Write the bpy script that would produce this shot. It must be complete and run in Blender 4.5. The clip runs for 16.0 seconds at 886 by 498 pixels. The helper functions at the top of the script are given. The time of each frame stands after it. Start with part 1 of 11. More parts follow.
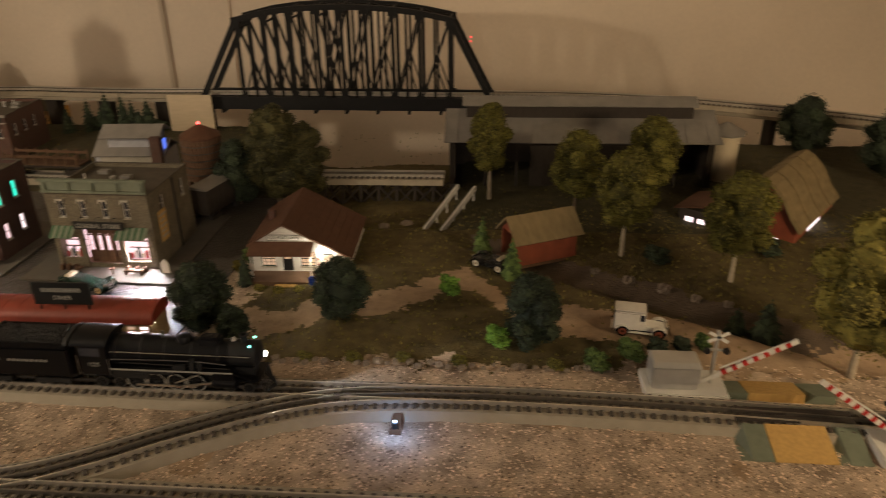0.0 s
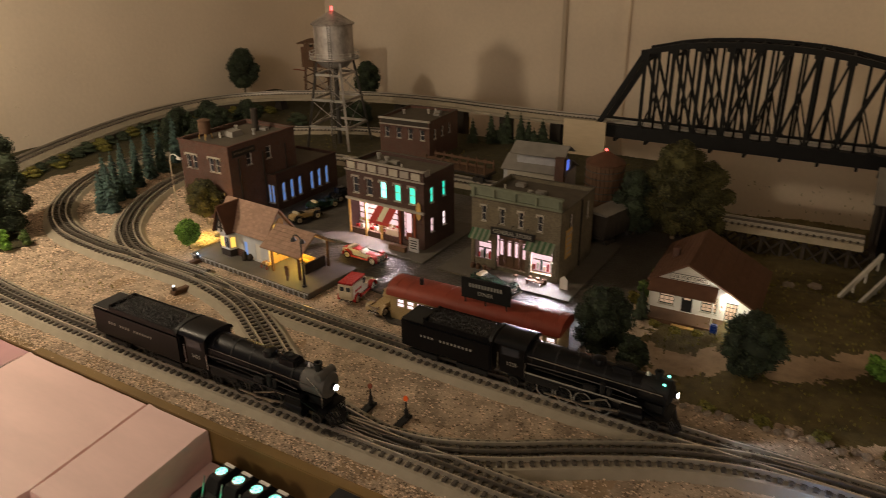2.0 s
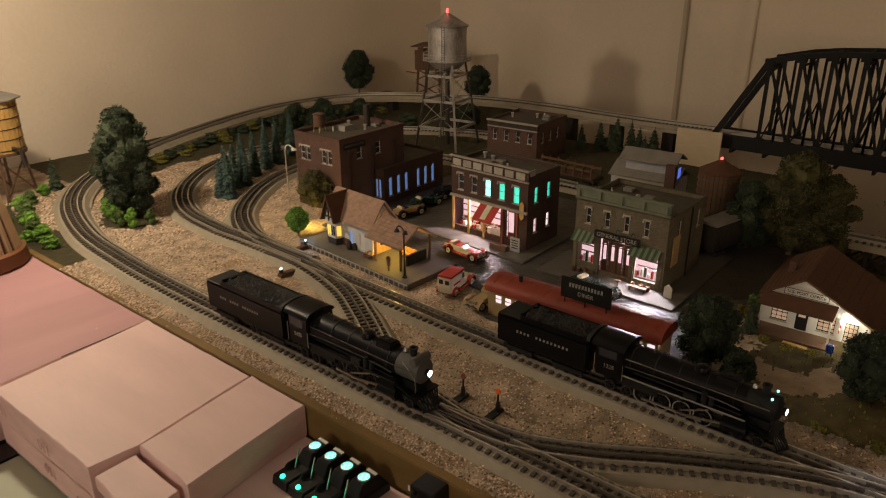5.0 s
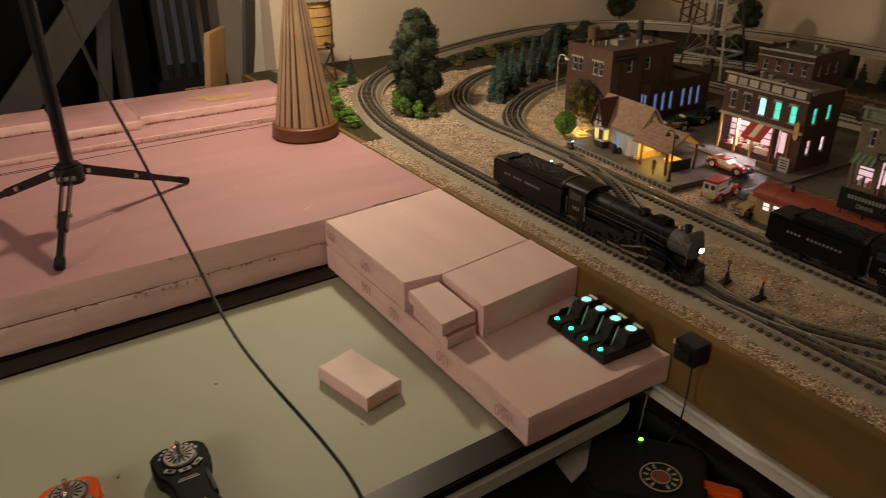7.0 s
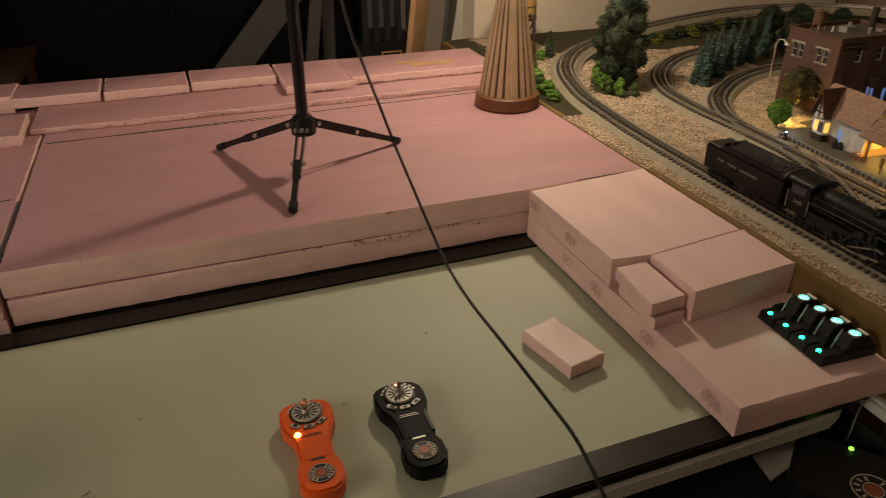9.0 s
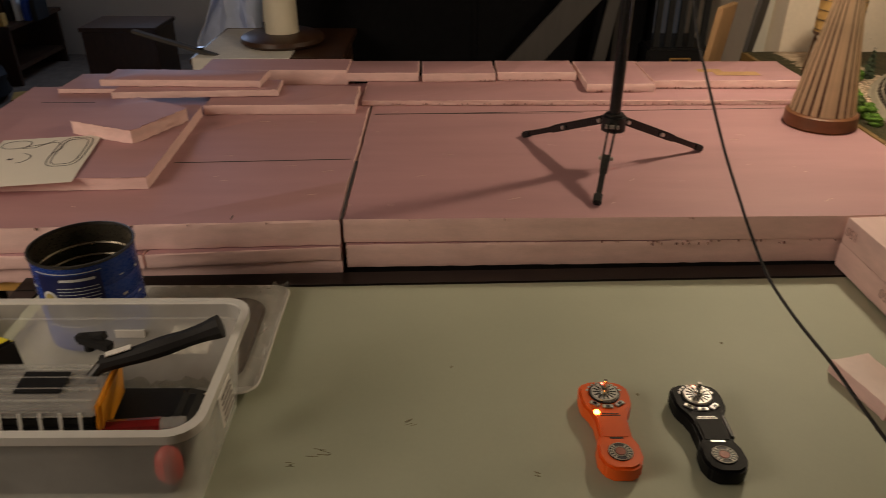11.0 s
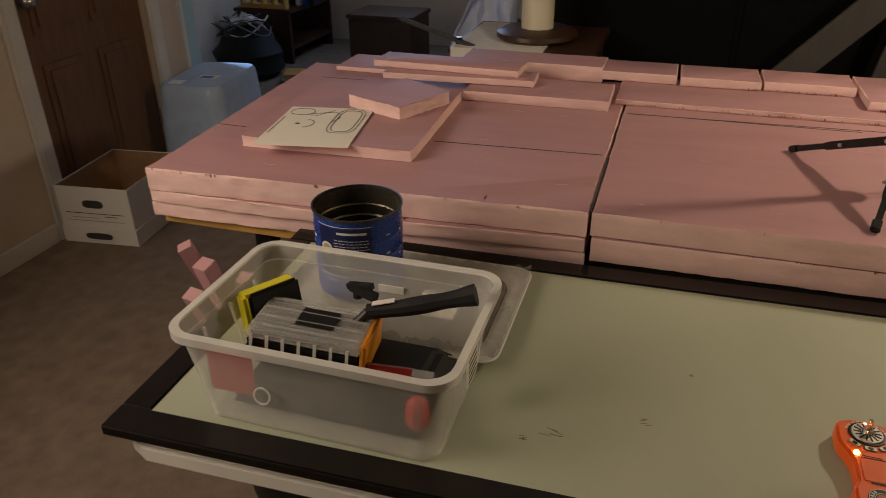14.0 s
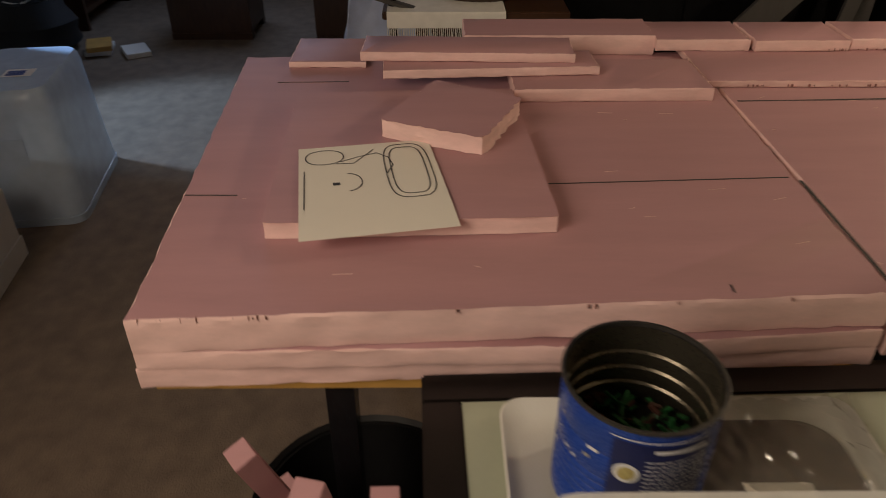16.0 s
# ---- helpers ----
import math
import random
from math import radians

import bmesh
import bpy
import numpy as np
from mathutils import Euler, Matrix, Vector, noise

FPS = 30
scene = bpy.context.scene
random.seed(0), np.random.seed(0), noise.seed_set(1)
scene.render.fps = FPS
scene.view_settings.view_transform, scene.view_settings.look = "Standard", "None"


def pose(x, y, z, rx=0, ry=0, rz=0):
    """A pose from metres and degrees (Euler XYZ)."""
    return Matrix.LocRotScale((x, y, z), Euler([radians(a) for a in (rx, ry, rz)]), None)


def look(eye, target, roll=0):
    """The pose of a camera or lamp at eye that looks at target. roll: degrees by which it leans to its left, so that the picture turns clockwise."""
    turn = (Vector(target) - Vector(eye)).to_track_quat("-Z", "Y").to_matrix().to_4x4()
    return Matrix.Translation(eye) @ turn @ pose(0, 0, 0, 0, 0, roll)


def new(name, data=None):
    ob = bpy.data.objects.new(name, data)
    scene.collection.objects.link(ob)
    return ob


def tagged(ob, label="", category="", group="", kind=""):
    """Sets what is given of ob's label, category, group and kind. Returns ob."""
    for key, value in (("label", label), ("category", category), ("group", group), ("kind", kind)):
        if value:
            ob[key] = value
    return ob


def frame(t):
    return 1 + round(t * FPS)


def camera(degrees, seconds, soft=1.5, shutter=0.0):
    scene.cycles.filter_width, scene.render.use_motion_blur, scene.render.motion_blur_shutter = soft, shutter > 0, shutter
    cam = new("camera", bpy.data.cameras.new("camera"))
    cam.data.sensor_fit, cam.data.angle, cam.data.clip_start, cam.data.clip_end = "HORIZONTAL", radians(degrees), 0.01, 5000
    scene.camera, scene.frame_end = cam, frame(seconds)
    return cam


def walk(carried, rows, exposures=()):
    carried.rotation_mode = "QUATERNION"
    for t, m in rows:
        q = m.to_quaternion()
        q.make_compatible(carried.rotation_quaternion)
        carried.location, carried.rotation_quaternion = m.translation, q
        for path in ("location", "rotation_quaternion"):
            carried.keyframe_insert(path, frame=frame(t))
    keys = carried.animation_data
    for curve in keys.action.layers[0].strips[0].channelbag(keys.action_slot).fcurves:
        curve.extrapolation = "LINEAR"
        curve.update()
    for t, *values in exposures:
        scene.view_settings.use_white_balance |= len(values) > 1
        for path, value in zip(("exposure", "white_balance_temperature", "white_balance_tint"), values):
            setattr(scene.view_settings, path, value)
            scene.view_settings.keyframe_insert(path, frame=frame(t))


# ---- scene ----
cam = camera(62.54, 16.0, 0.8, 0.4)
PATH = [
    (0, (0.1050, 0.0410, 1.5343), (-0.0418, 1.8366, 0.6658), -0.60),
    (0.5, (0.0569, 0.0338, 1.5309), (-0.3224, 1.7986, 0.6697), -0.47),
    (1, (0.0174, 0.0231, 1.5349), (-0.5881, 1.7310, 0.6885), -0.50),
    (1.5, (-0.0257, 0.0055, 1.5396), (-0.8264, 1.6446, 0.7199), -0.46),
    (2, (-0.0636, -0.0037, 1.5419), (-1.0103, 1.5703, 0.7504), -0.56),
    (2.5, (-0.0970, 0.0106, 1.5423), (-1.1459, 1.5334, 0.7800), -0.53),
    (3, (-0.1095, 0.0160, 1.5460), (-1.1960, 1.5232, 0.8059), -0.26),
    (3.2, (-0.1091, 0.0146, 1.5450), (-1.2006, 1.5224, 0.8135), -0.23),
    (5.3, (-0.0349, -0.0310, 1.5035), (-1.2559, 1.3473, 0.7229), -0.38),
    (5.5, (-0.0159, -0.0500, 1.4953), (-1.2897, 1.2711, 0.7002), -0.60),
    (6, (0.0025, -0.1140, 1.4888), (-1.3821, 1.0662, 0.6580), -0.70),
    (6.5, (0.0001, -0.1721, 1.4776), (-1.4528, 0.8961, 0.6128), -0.49),
    (7, (-0.0099, -0.2233, 1.4598), (-1.5168, 0.7455, 0.5707), -0.23),
    (7.5, (-0.0237, -0.2653, 1.4538), (-1.5772, 0.6192, 0.5569), 0.08),
    (8, (-0.0313, -0.2886, 1.4546), (-1.6224, 0.5167, 0.5491), 0.52),
    (8.2, (-0.0310, -0.2963, 1.4589), (-1.6362, 0.4732, 0.5474), 0.40),
    (10.3, (-0.0135, -0.4418, 1.4740), (-1.7405, -0.1859, 0.4983), 0.02),
    (10.5, (-0.0070, -0.4598, 1.4743), (-1.7483, -0.2663, 0.5095), 0.08),
    (11, (0.0040, -0.4909, 1.4779), (-1.7555, -0.4779, 0.5272), 0.01),
    (11.5, (0.0279, -0.5208, 1.4803), (-1.7279, -0.6907, 0.5378), -0.05),
    (12, (0.0485, -0.5375, 1.4738), (-1.6837, -0.8924, 0.5392), -0.28),
    (12.5, (0.0610, -0.5537, 1.4702), (-1.6344, -1.0693, 0.5430), -0.70),
    (13, (0.0736, -0.5545, 1.4776), (-1.5875, -1.1778, 0.5545), -0.94),
    (13.5, (0.0689, -0.5425, 1.4827), (-1.5889, -1.1686, 0.5556), -0.63),
    (14, (0.0424, -0.5629, 1.4668), (-1.6373, -1.0961, 0.5210), -0.37),
    (14.5, (-0.0203, -0.7325, 1.4542), (-1.7227, -1.1180, 0.4779), 0.09),
    (15, (-0.0810, -0.9028, 1.4621), (-1.7879, -1.1889, 0.4598), -0.20),
    (15.5, (-0.2865, -1.0557, 1.4488), (-1.9876, -1.2350, 0.4123), -0.42),
    (16, (-0.5037, -1.2647, 1.4247), (-2.1734, -1.2473, 0.3239), 0.12),
]
walk(cam, [(t, look(eye, target, roll)) for t, eye, target, roll in PATH],
     [(0, 0.80), (1, 0.70), (1.5, 0.52), (2.5, 0.12), (3, 0.06), (5.5, 0.05), (8, 0.0), (11, -0.12), (12.5, 0.08), (14.5, 0.12), (16, -0.05)])

# ---- light ----
world = bpy.data.worlds.new("world")
scene.world = world
world.use_nodes = True
world.node_tree.nodes["Background"].inputs[0].default_value = (0.5, 0.42, 0.34, 1)
world.node_tree.nodes["Background"].inputs[1].default_value = 0.002
scene.view_settings.exposure = 0.0


def lamp(name, kind, where, power, colour, size=0.02, target=None, spread=None):
    data = bpy.data.lights.new(name, kind)
    data.energy, data.color = power, colour
    if kind == "AREA":
        data.shape, data.size, data.size_y = "RECTANGLE", size[0], size[1]
    else:
        data.shadow_soft_size = size
    if kind == "SPOT":
        data.spot_size, data.spot_blend = radians(spread or 60), 0.6
    ob = new(name, data)
    ob.matrix_world = look(where, target) if target else Matrix.Translation(where)
    return ob


# bulb of the table lamp that stands on the foam, above the picture
lamp("lamp_bulb", "POINT", (-1.79, 0.49, 1.63), 25.5, (1.0, 0.80, 0.56), 0.04)
# weak unseen fill added under the ceiling, washing the wall behind the railway
lamp("wall_fill", "AREA", (0.3, 2.35, 2.3), 2.4, (1.0, 0.72, 0.45), (0.3, 0.3), (0.3, 3.06, 1.72))
# warm unseen fill spot added in the room behind the camera
lamp("room_fill", "SPOT", (-0.10, -2.60, 1.85), 122.0, (1.0, 0.80, 0.61), 0.6, (-1.4, -1.2, 0.75), 118).data.spot_blend = 1.0
# added cool fill for an unseen far window; daylight spot through the open doorway
lamp("cool_fill", "AREA", (-5.7, -2.6, 1.7), 11.0, (0.50, 0.66, 1.0), (0.8, 1.0), (-3.2, -2.6, 0.4))
lamp("doorway_light", "SPOT", (-3.66, -3.98, 1.95), 270.0, (0.42, 0.64, 1.0), 0.10, (-3.56, -2.55, 0.0), 44)
# weak unseen fill added beyond the end of the railway
lamp("end_fill", "AREA", (1.25, 0.30, 1.42), 7.5, (1.0, 0.74, 0.45), (0.25, 0.25), (1.45, 1.25, 0.87))


# ---- kit ----
class Geo:
    """Collects vertices and faces of one mesh."""

    def __init__(self):
        self.v, self.f = [], []

    def add(self, verts, faces, m=None):
        n = len(self.v)
        self.v += [tuple(m @ Vector(p)) for p in verts] if m is not None else [tuple(p) for p in verts]
        self.f += [tuple(i + n for i in f) for f in faces]
        return self

    def box(self, x0, x1, y0, y1, z0, z1, m=None, top=None):
        """A box; top: insets (dx, dy) of its upper face."""
        dx, dy = top or (0, 0)
        v = [(x0, y0, z0), (x1, y0, z0), (x1, y1, z0), (x0, y1, z0),
             (x0 + dx, y0 + dy, z1), (x1 - dx, y0 + dy, z1), (x1 - dx, y1 - dy, z1), (x0 + dx, y1 - dy, z1)]
        f = [(0, 3, 2, 1), (4, 5, 6, 7), (0, 1, 5, 4), (1, 2, 6, 5), (2, 3, 7, 6), (3, 0, 4, 7)]
        return self.add(v, f, m)

    def bar(self, a, b, w, h=None):
        """A square bar from a to b."""
        a, b = Vector(a), Vector(b)
        d = b - a
        q = d.to_track_quat("X", "Z").to_matrix().to_4x4()
        h = w if h is None else h
        return self.box(0, d.length, -w / 2, w / 2, -h / 2, h / 2, Matrix.Translation(a) @ q)

    def rod(self, a, b, r, r2=None, n=10, caps=True):
        """A round rod or cone from a to b."""
        a, b = Vector(a), Vector(b)
        q = (b - a).to_track_quat("Z", "Y").to_matrix()
        r2 = r if r2 is None else r2
        v, f = [], []
        for c, rr in ((a, r), (b, r2)):
            for i in range(n):
                t = 2 * math.pi * i / n
                v.append(c + q @ Vector((rr * math.cos(t), rr * math.sin(t), 0)))
        for i in range(n):
            j = (i + 1) % n
            f.append((i, j, n + j, n + i))
        if caps:
            f += [tuple(reversed(range(n))), tuple(range(n, 2 * n))]
        return self.add(v, f)

    def turn(self, profile, n=24, m=None, sweep=2 * math.pi):
        """A turned body about z from (radius, height) pairs."""
        v, f = [], []
        for r, z in profile:
            for i in range(n):
                t = sweep * i / n
                v.append((r * math.cos(t), r * math.sin(t), z))
        for k in range(len(profile) - 1):
            for i in range(n):
                j = (i + 1) % n
                f.append((k * n + i, k * n + j, (k + 1) * n + j, (k + 1) * n + i))
        return self.add(v, f, m)

    def prism(self, poly, z0, z1, m=None):
        """An upright prism over a polygon (counter-clockwise x, y)."""
        n = len(poly)
        v = [(x, y, z0) for x, y in poly] + [(x, y, z1) for x, y in poly]
        f = [tuple(reversed(range(n))), tuple(range(n, 2 * n))]
        f += [(i, (i + 1) % n, n + (i + 1) % n, n + i) for i in range(n)]
        return self.add(v, f, m)

    def sheet(self, a, b, c, d, t=0.0, m=None):
        """A slab from four corners, t thick along its normal."""
        a, b, c, d = map(Vector, (a, b, c, d))
        n = (b - a).cross(d - a).normalized() * t
        return self.add([a, b, c, d, a + n, b + n, c + n, d + n],
                        [(3, 2, 1, 0), (4, 5, 6, 7), (0, 1, 5, 4), (1, 2, 6, 5), (2, 3, 7, 6), (3, 0, 4, 7)], m)

    def sweep(self, pts, profile, caps=True):
        """Sweeps a closed profile of (side, up) pairs along a path, upright."""
        pts = [Vector(p) for p in pts]
        n, v, f = len(profile), [], []
        for i, p in enumerate(pts):
            d = pts[min(i + 1, len(pts) - 1)] - pts[max(i - 1, 0)]
            s = Vector((d.y, -d.x, 0)).normalized()
            v += [p + s * a + Vector((0, 0, b)) for a, b in profile]
        for i in range(len(pts) - 1):
            for k in range(n):
                j = (k + 1) % n
                f.append((i * n + k, i * n + j, (i + 1) * n + j, (i + 1) * n + k))
        if caps:
            f += [tuple(range(n)), tuple(reversed(range((len(pts) - 1) * n, len(pts) * n)))]
        return self.add(v, f)

    def tube(self, pts, r, n=6):
        """A round tube along a path."""
        pts = [Vector(p) for p in pts]
        v, f = [], []
        for i, p in enumerate(pts):
            d = (pts[min(i + 1, len(pts) - 1)] - pts[max(i - 1, 0)]).normalized()
            q = d.to_track_quat("Z", "Y").to_matrix()
            rr = r[i] if isinstance(r, (list, tuple)) else r
            v += [p + q @ Vector((rr * math.cos(2 * math.pi * k / n), rr * math.sin(2 * math.pi * k / n), 0)) for k in range(n)]
        for i in range(len(pts) - 1):
            for k in range(n):
                j = (k + 1) % n
                f.append((i * n + k, i * n + j, (i + 1) * n + j, (i + 1) * n + k))
        f += [tuple(reversed(range(n))), tuple(range((len(pts) - 1) * n, len(pts) * n))]
        return self.add(v, f)

    def ball(self, c, r, n=10, squash=1.0):
        """A round ball."""
        prof = [(r * math.sin(math.pi * k / n), -r * squash * math.cos(math.pi * k / n)) for k in range(n + 1)]
        prof[0], prof[-1] = (r * 0.02, -r * squash), (r * 0.02, r * squash)
        return self.turn(prof, max(8, n), Matrix.Translation(c))


def mesh_of(name, geo, material, smooth=35, bevel=0.0):
    me = bpy.data.meshes.new(name)
    me.from_pydata(geo.v, [], geo.f)
    if bevel:
        bm = bmesh.new()
        bm.from_mesh(me)
        bmesh.ops.remove_doubles(bm, verts=bm.verts, dist=1e-6)
        sharp = [e for e in bm.edges if len(e.link_faces) == 2 and e.calc_face_angle(0) > 0.6]
        bmesh.ops.bevel(bm, geom=sharp, offset=bevel, segments=2, affect="EDGES", clamp_overlap=True)
        bm.to_mesh(me)
        bm.free()
    me.materials.append(material)
    if smooth:
        me.shade_smooth()
        me.set_sharp_from_angle(angle=radians(smooth))
    me.update()
    return me


def part(name, geo, material, parent=None, label="", smooth=35, bevel=0.0, at=None):
    """One mesh object from a Geo, under a thing or part."""
    ob = new(name, mesh_of(name, geo, material, smooth, bevel))
    ob.parent = parent
    if at is not None:
        ob.matrix_basis = at
    return tagged(ob, label)


def thing(name, label, category, at=(0, 0, 0), turn=0.0, group="", kind=""):
    """An empty at the base of a thing, to hold its parts."""
    ob = new(name)
    ob.empty_display_size = 0.02
    ob.matrix_basis = pose(at[0], at[1], at[2], 0, 0, turn)
    return tagged(ob, label, category, group, kind)


def solid(name, geo, material, label, category, at=(0, 0, 0), turn=0.0, group="", kind="", smooth=35, bevel=0.0):
    """A thing of one mesh."""
    ob = part(name, geo, material, None, label, smooth, bevel, pose(at[0], at[1], at[2], 0, 0, turn))
    return tagged(ob, "", category, group, kind)


def words(name, text, size, material, parent, at, label="", depth=0.0004):
    """Raised lettering from the built-in font, as a mesh."""
    cu = bpy.data.curves.new(name, "FONT")
    cu.body, cu.size, cu.extrude, cu.align_x, cu.align_y = text, size, depth, "CENTER", "CENTER"
    tmp = new(name, cu)
    bpy.context.view_layer.update()
    me = bpy.data.meshes.new_from_object(tmp.evaluated_get(bpy.context.evaluated_depsgraph_get()))
    bpy.data.objects.remove(tmp)
    me.materials.clear()
    me.materials.append(material)
    ob = new(name, me)
    ob.parent, ob.matrix_basis = parent, at
    return tagged(ob, label)


# ---- materials ----
def material(name, colour, rough=0.6, metal=0.0, vary=0.25, scale=60.0, fine=None, bump=0.15, depth=0.001,
             second=None, patch=0.0, island=0.0, glow=None, power=0.0, stretch=(1, 1, 1), ior=1.45, random_tint=0.0):
    """Base colour broken by grain and by larger stains, with fine relief."""
    m = bpy.data.materials.new(name)
    m.use_nodes = True
    t = m.node_tree
    b = t.nodes["Principled BSDF"]
    N, L = t.nodes.new, t.links.new
    co = N("ShaderNodeTexCoord")
    mp = N("ShaderNodeMapping")
    mp.inputs["Scale"].default_value = stretch
    L(co.outputs["Object"], mp.inputs["Vector"])
    big, small = N("ShaderNodeTexNoise"), N("ShaderNodeTexNoise")
    big.inputs["Scale"].default_value, big.inputs["Detail"].default_value = scale, 5
    small.inputs["Scale"].default_value, small.inputs["Detail"].default_value = fine or scale * 9, 3
    for n in (big, small):
        L(mp.outputs[0], n.inputs["Vector"])
    mix = N("ShaderNodeMix")
    mix.data_type = "RGBA"
    dark = tuple(max(0.0, c * (1 - vary)) for c in colour)
    lite = tuple(min(1.0, c * (1 + vary * 0.8)) for c in (second or colour))
    mix.inputs[6].default_value, mix.inputs[7].default_value = (*dark, 1), (*lite, 1)
    ramp = N("ShaderNodeMapRange")
    ramp.inputs["From Min"].default_value, ramp.inputs["From Max"].default_value = 0.3, 0.7
    L(big.outputs["Fac"], ramp.inputs["Value"])
    blend = N("ShaderNodeMath")
    blend.operation = "MULTIPLY_ADD"
    blend.inputs[1].default_value = 0.55
    L(ramp.outputs[0], blend.inputs[0])
    half = N("ShaderNodeMath")
    half.operation = "MULTIPLY"
    half.inputs[1].default_value = 0.45
    L(small.outputs["Fac"], half.inputs[0])
    L(half.outputs[0], blend.inputs[2])
    fac = blend.outputs[0]
    if island or random_tint:
        src = N("ShaderNodeNewGeometry").outputs["Random Per Island"] if island else N("ShaderNodeObjectInfo").outputs["Random"]
        more = N("ShaderNodeMath")
        more.operation = "MULTIPLY_ADD"
        more.inputs[1].default_value = (island or random_tint)
        L(src, more.inputs[0])
        less = N("ShaderNodeMath")
        less.operation = "SUBTRACT"
        less.inputs[1].default_value = (island or random_tint) * 0.5
        L(fac, less.inputs[0])
        L(less.outputs[0], more.inputs[2])
        fac = more.outputs[0]
    L(fac, mix.inputs[0])
    L(mix.outputs[2], b.inputs["Base Color"])
    b.inputs["Metallic"].default_value, b.inputs["IOR"].default_value = metal, ior
    rr = N("ShaderNodeMapRange")
    rr.inputs["To Min"].default_value, rr.inputs["To Max"].default_value = max(0.03, rough - 0.12), min(1, rough + 0.12)
    L(small.outputs["Fac"], rr.inputs["Value"])
    L(rr.outputs[0], b.inputs["Roughness"])
    if bump:
        bp = N("ShaderNodeBump")
        bp.inputs["Strength"].default_value, bp.inputs["Distance"].default_value = bump, depth
        L(small.outputs["Fac"], bp.inputs["Height"])
        L(bp.outputs[0], b.inputs["Normal"])
    if glow:
        b.inputs["Emission Color"].default_value = (*glow, 1)
        b.inputs["Emission Strength"].default_value = power
    return m


def clear(name, colour, rough=0.1, alpha=0.35, haze=0.25):
    """Thin clear or frosted plastic: a mix of see-through and gloss."""
    m = bpy.data.materials.new(name)
    m.use_nodes = True
    t = m.node_tree
    t.nodes.clear()
    N, L = t.nodes.new, t.links.new
    out, mix = N("ShaderNodeOutputMaterial"), N("ShaderNodeMixShader")
    tr, b = N("ShaderNodeBsdfTransparent"), N("ShaderNodeBsdfPrincipled")
    tr.inputs[0].default_value = (0.96, 0.97, 0.95, 1)
    b.inputs["Base Color"].default_value, b.inputs["Roughness"].default_value = (*colour, 1), rough
    no = N("ShaderNodeTexNoise")
    no.inputs["Scale"].default_value, no.inputs["Detail"].default_value = 18, 6
    co = N("ShaderNodeTexCoord")
    L(co.outputs["Object"], no.inputs["Vector"])
    mr = N("ShaderNodeMapRange")
    mr.inputs["To Min"].default_value, mr.inputs["To Max"].default_value = alpha - haze * 0.5, alpha + haze * 0.5
    L(no.outputs["Fac"], mr.inputs["Value"])
    L(mr.outputs[0], mix.inputs[0])
    L(tr.outputs[0], mix.inputs[1])
    L(b.outputs[0], mix.inputs[2])
    L(mix.outputs[0], out.inputs[0])
    return m


def brickwork(name, brick, mortar, wide=0.0052, high=0.0018, rough=0.85):
    """Moulded model brick: courses drawn by the brick node with relief."""
    m = bpy.data.materials.new(name)
    m.use_nodes = True
    t = m.node_tree
    b = t.nodes["Principled BSDF"]
    N, L = t.nodes.new, t.links.new
    co, sep, add, com = N("ShaderNodeTexCoord"), N("ShaderNodeSeparateXYZ"), N("ShaderNodeMath"), N("ShaderNodeCombineXYZ")
    L(co.outputs["Object"], sep.inputs[0])
    L(sep.outputs[0], add.inputs[0])
    L(sep.outputs[1], add.inputs[1])
    L(add.outputs[0], com.inputs[0])
    L(sep.outputs[2], com.inputs[1])
    br = N("ShaderNodeTexBrick")
    br.inputs["Scale"].default_value = 1.0
    br.inputs["Brick Width"].default_value, br.inputs["Row Height"].default_value = wide, high
    br.inputs["Mortar Size"].default_value = high * 0.12
    br.inputs["Color1"].default_value = (*brick, 1)
    br.inputs["Color2"].default_value = (*[c * 0.6 for c in brick], 1)
    br.inputs["Mortar"].default_value = (*mortar, 1)
    L(com.outputs[0], br.inputs["Vector"])
    no, mul = N("ShaderNodeTexNoise"), N("ShaderNodeMix")
    no.inputs["Scale"].default_value, no.inputs["Detail"].default_value = 40, 6
    L(co.outputs["Object"], no.inputs["Vector"])
    mul.data_type, mul.blend_type = "RGBA", "MULTIPLY"
    mul.inputs[0].default_value = 0.55
    L(br.outputs["Color"], mul.inputs[6])
    L(no.outputs["Fac"], mul.inputs[7])
    L(mul.outputs[2], b.inputs["Base Color"])
    b.inputs["Roughness"].default_value = rough
    bp = N("ShaderNodeBump")
    bp.inputs["Strength"].default_value, bp.inputs["Distance"].default_value = 0.4, 0.0004
    bp.invert = True
    L(br.outputs["Fac"], bp.inputs["Height"])
    L(bp.outputs[0], b.inputs["Normal"])
    return m


M = material
seam_brown = M("seam_brown", (0.46, 0.38, 0.29), 0.6, vary=0.15, scale=9, stretch=(1, 1, 0.2))
plaster = M("plaster", (0.72, 0.62, 0.50), 0.8, vary=0.16, scale=1.6, fine=70, bump=0.25, depth=0.003)
white_paint = M("white_paint", (0.74, 0.72, 0.68), 0.5, vary=0.08, scale=6, fine=90, bump=0.1)
# door edge: the cool light falling on it is put into this blue
cool_lit_paint = M("cool_lit_paint", (0.42, 0.58, 0.62), 0.5, vary=0.1, scale=8, bump=0.1)
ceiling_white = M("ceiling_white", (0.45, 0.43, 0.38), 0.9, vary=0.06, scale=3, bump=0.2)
carpet = M("carpet", (0.19, 0.14, 0.10), 0.95, vary=0.35, scale=14, fine=170, bump=0.6, depth=0.004)
door_brown = M("door_brown", (0.185, 0.098, 0.052), 0.5, vary=0.3, scale=10, stretch=(6, 6, 0.7), bump=0.15)
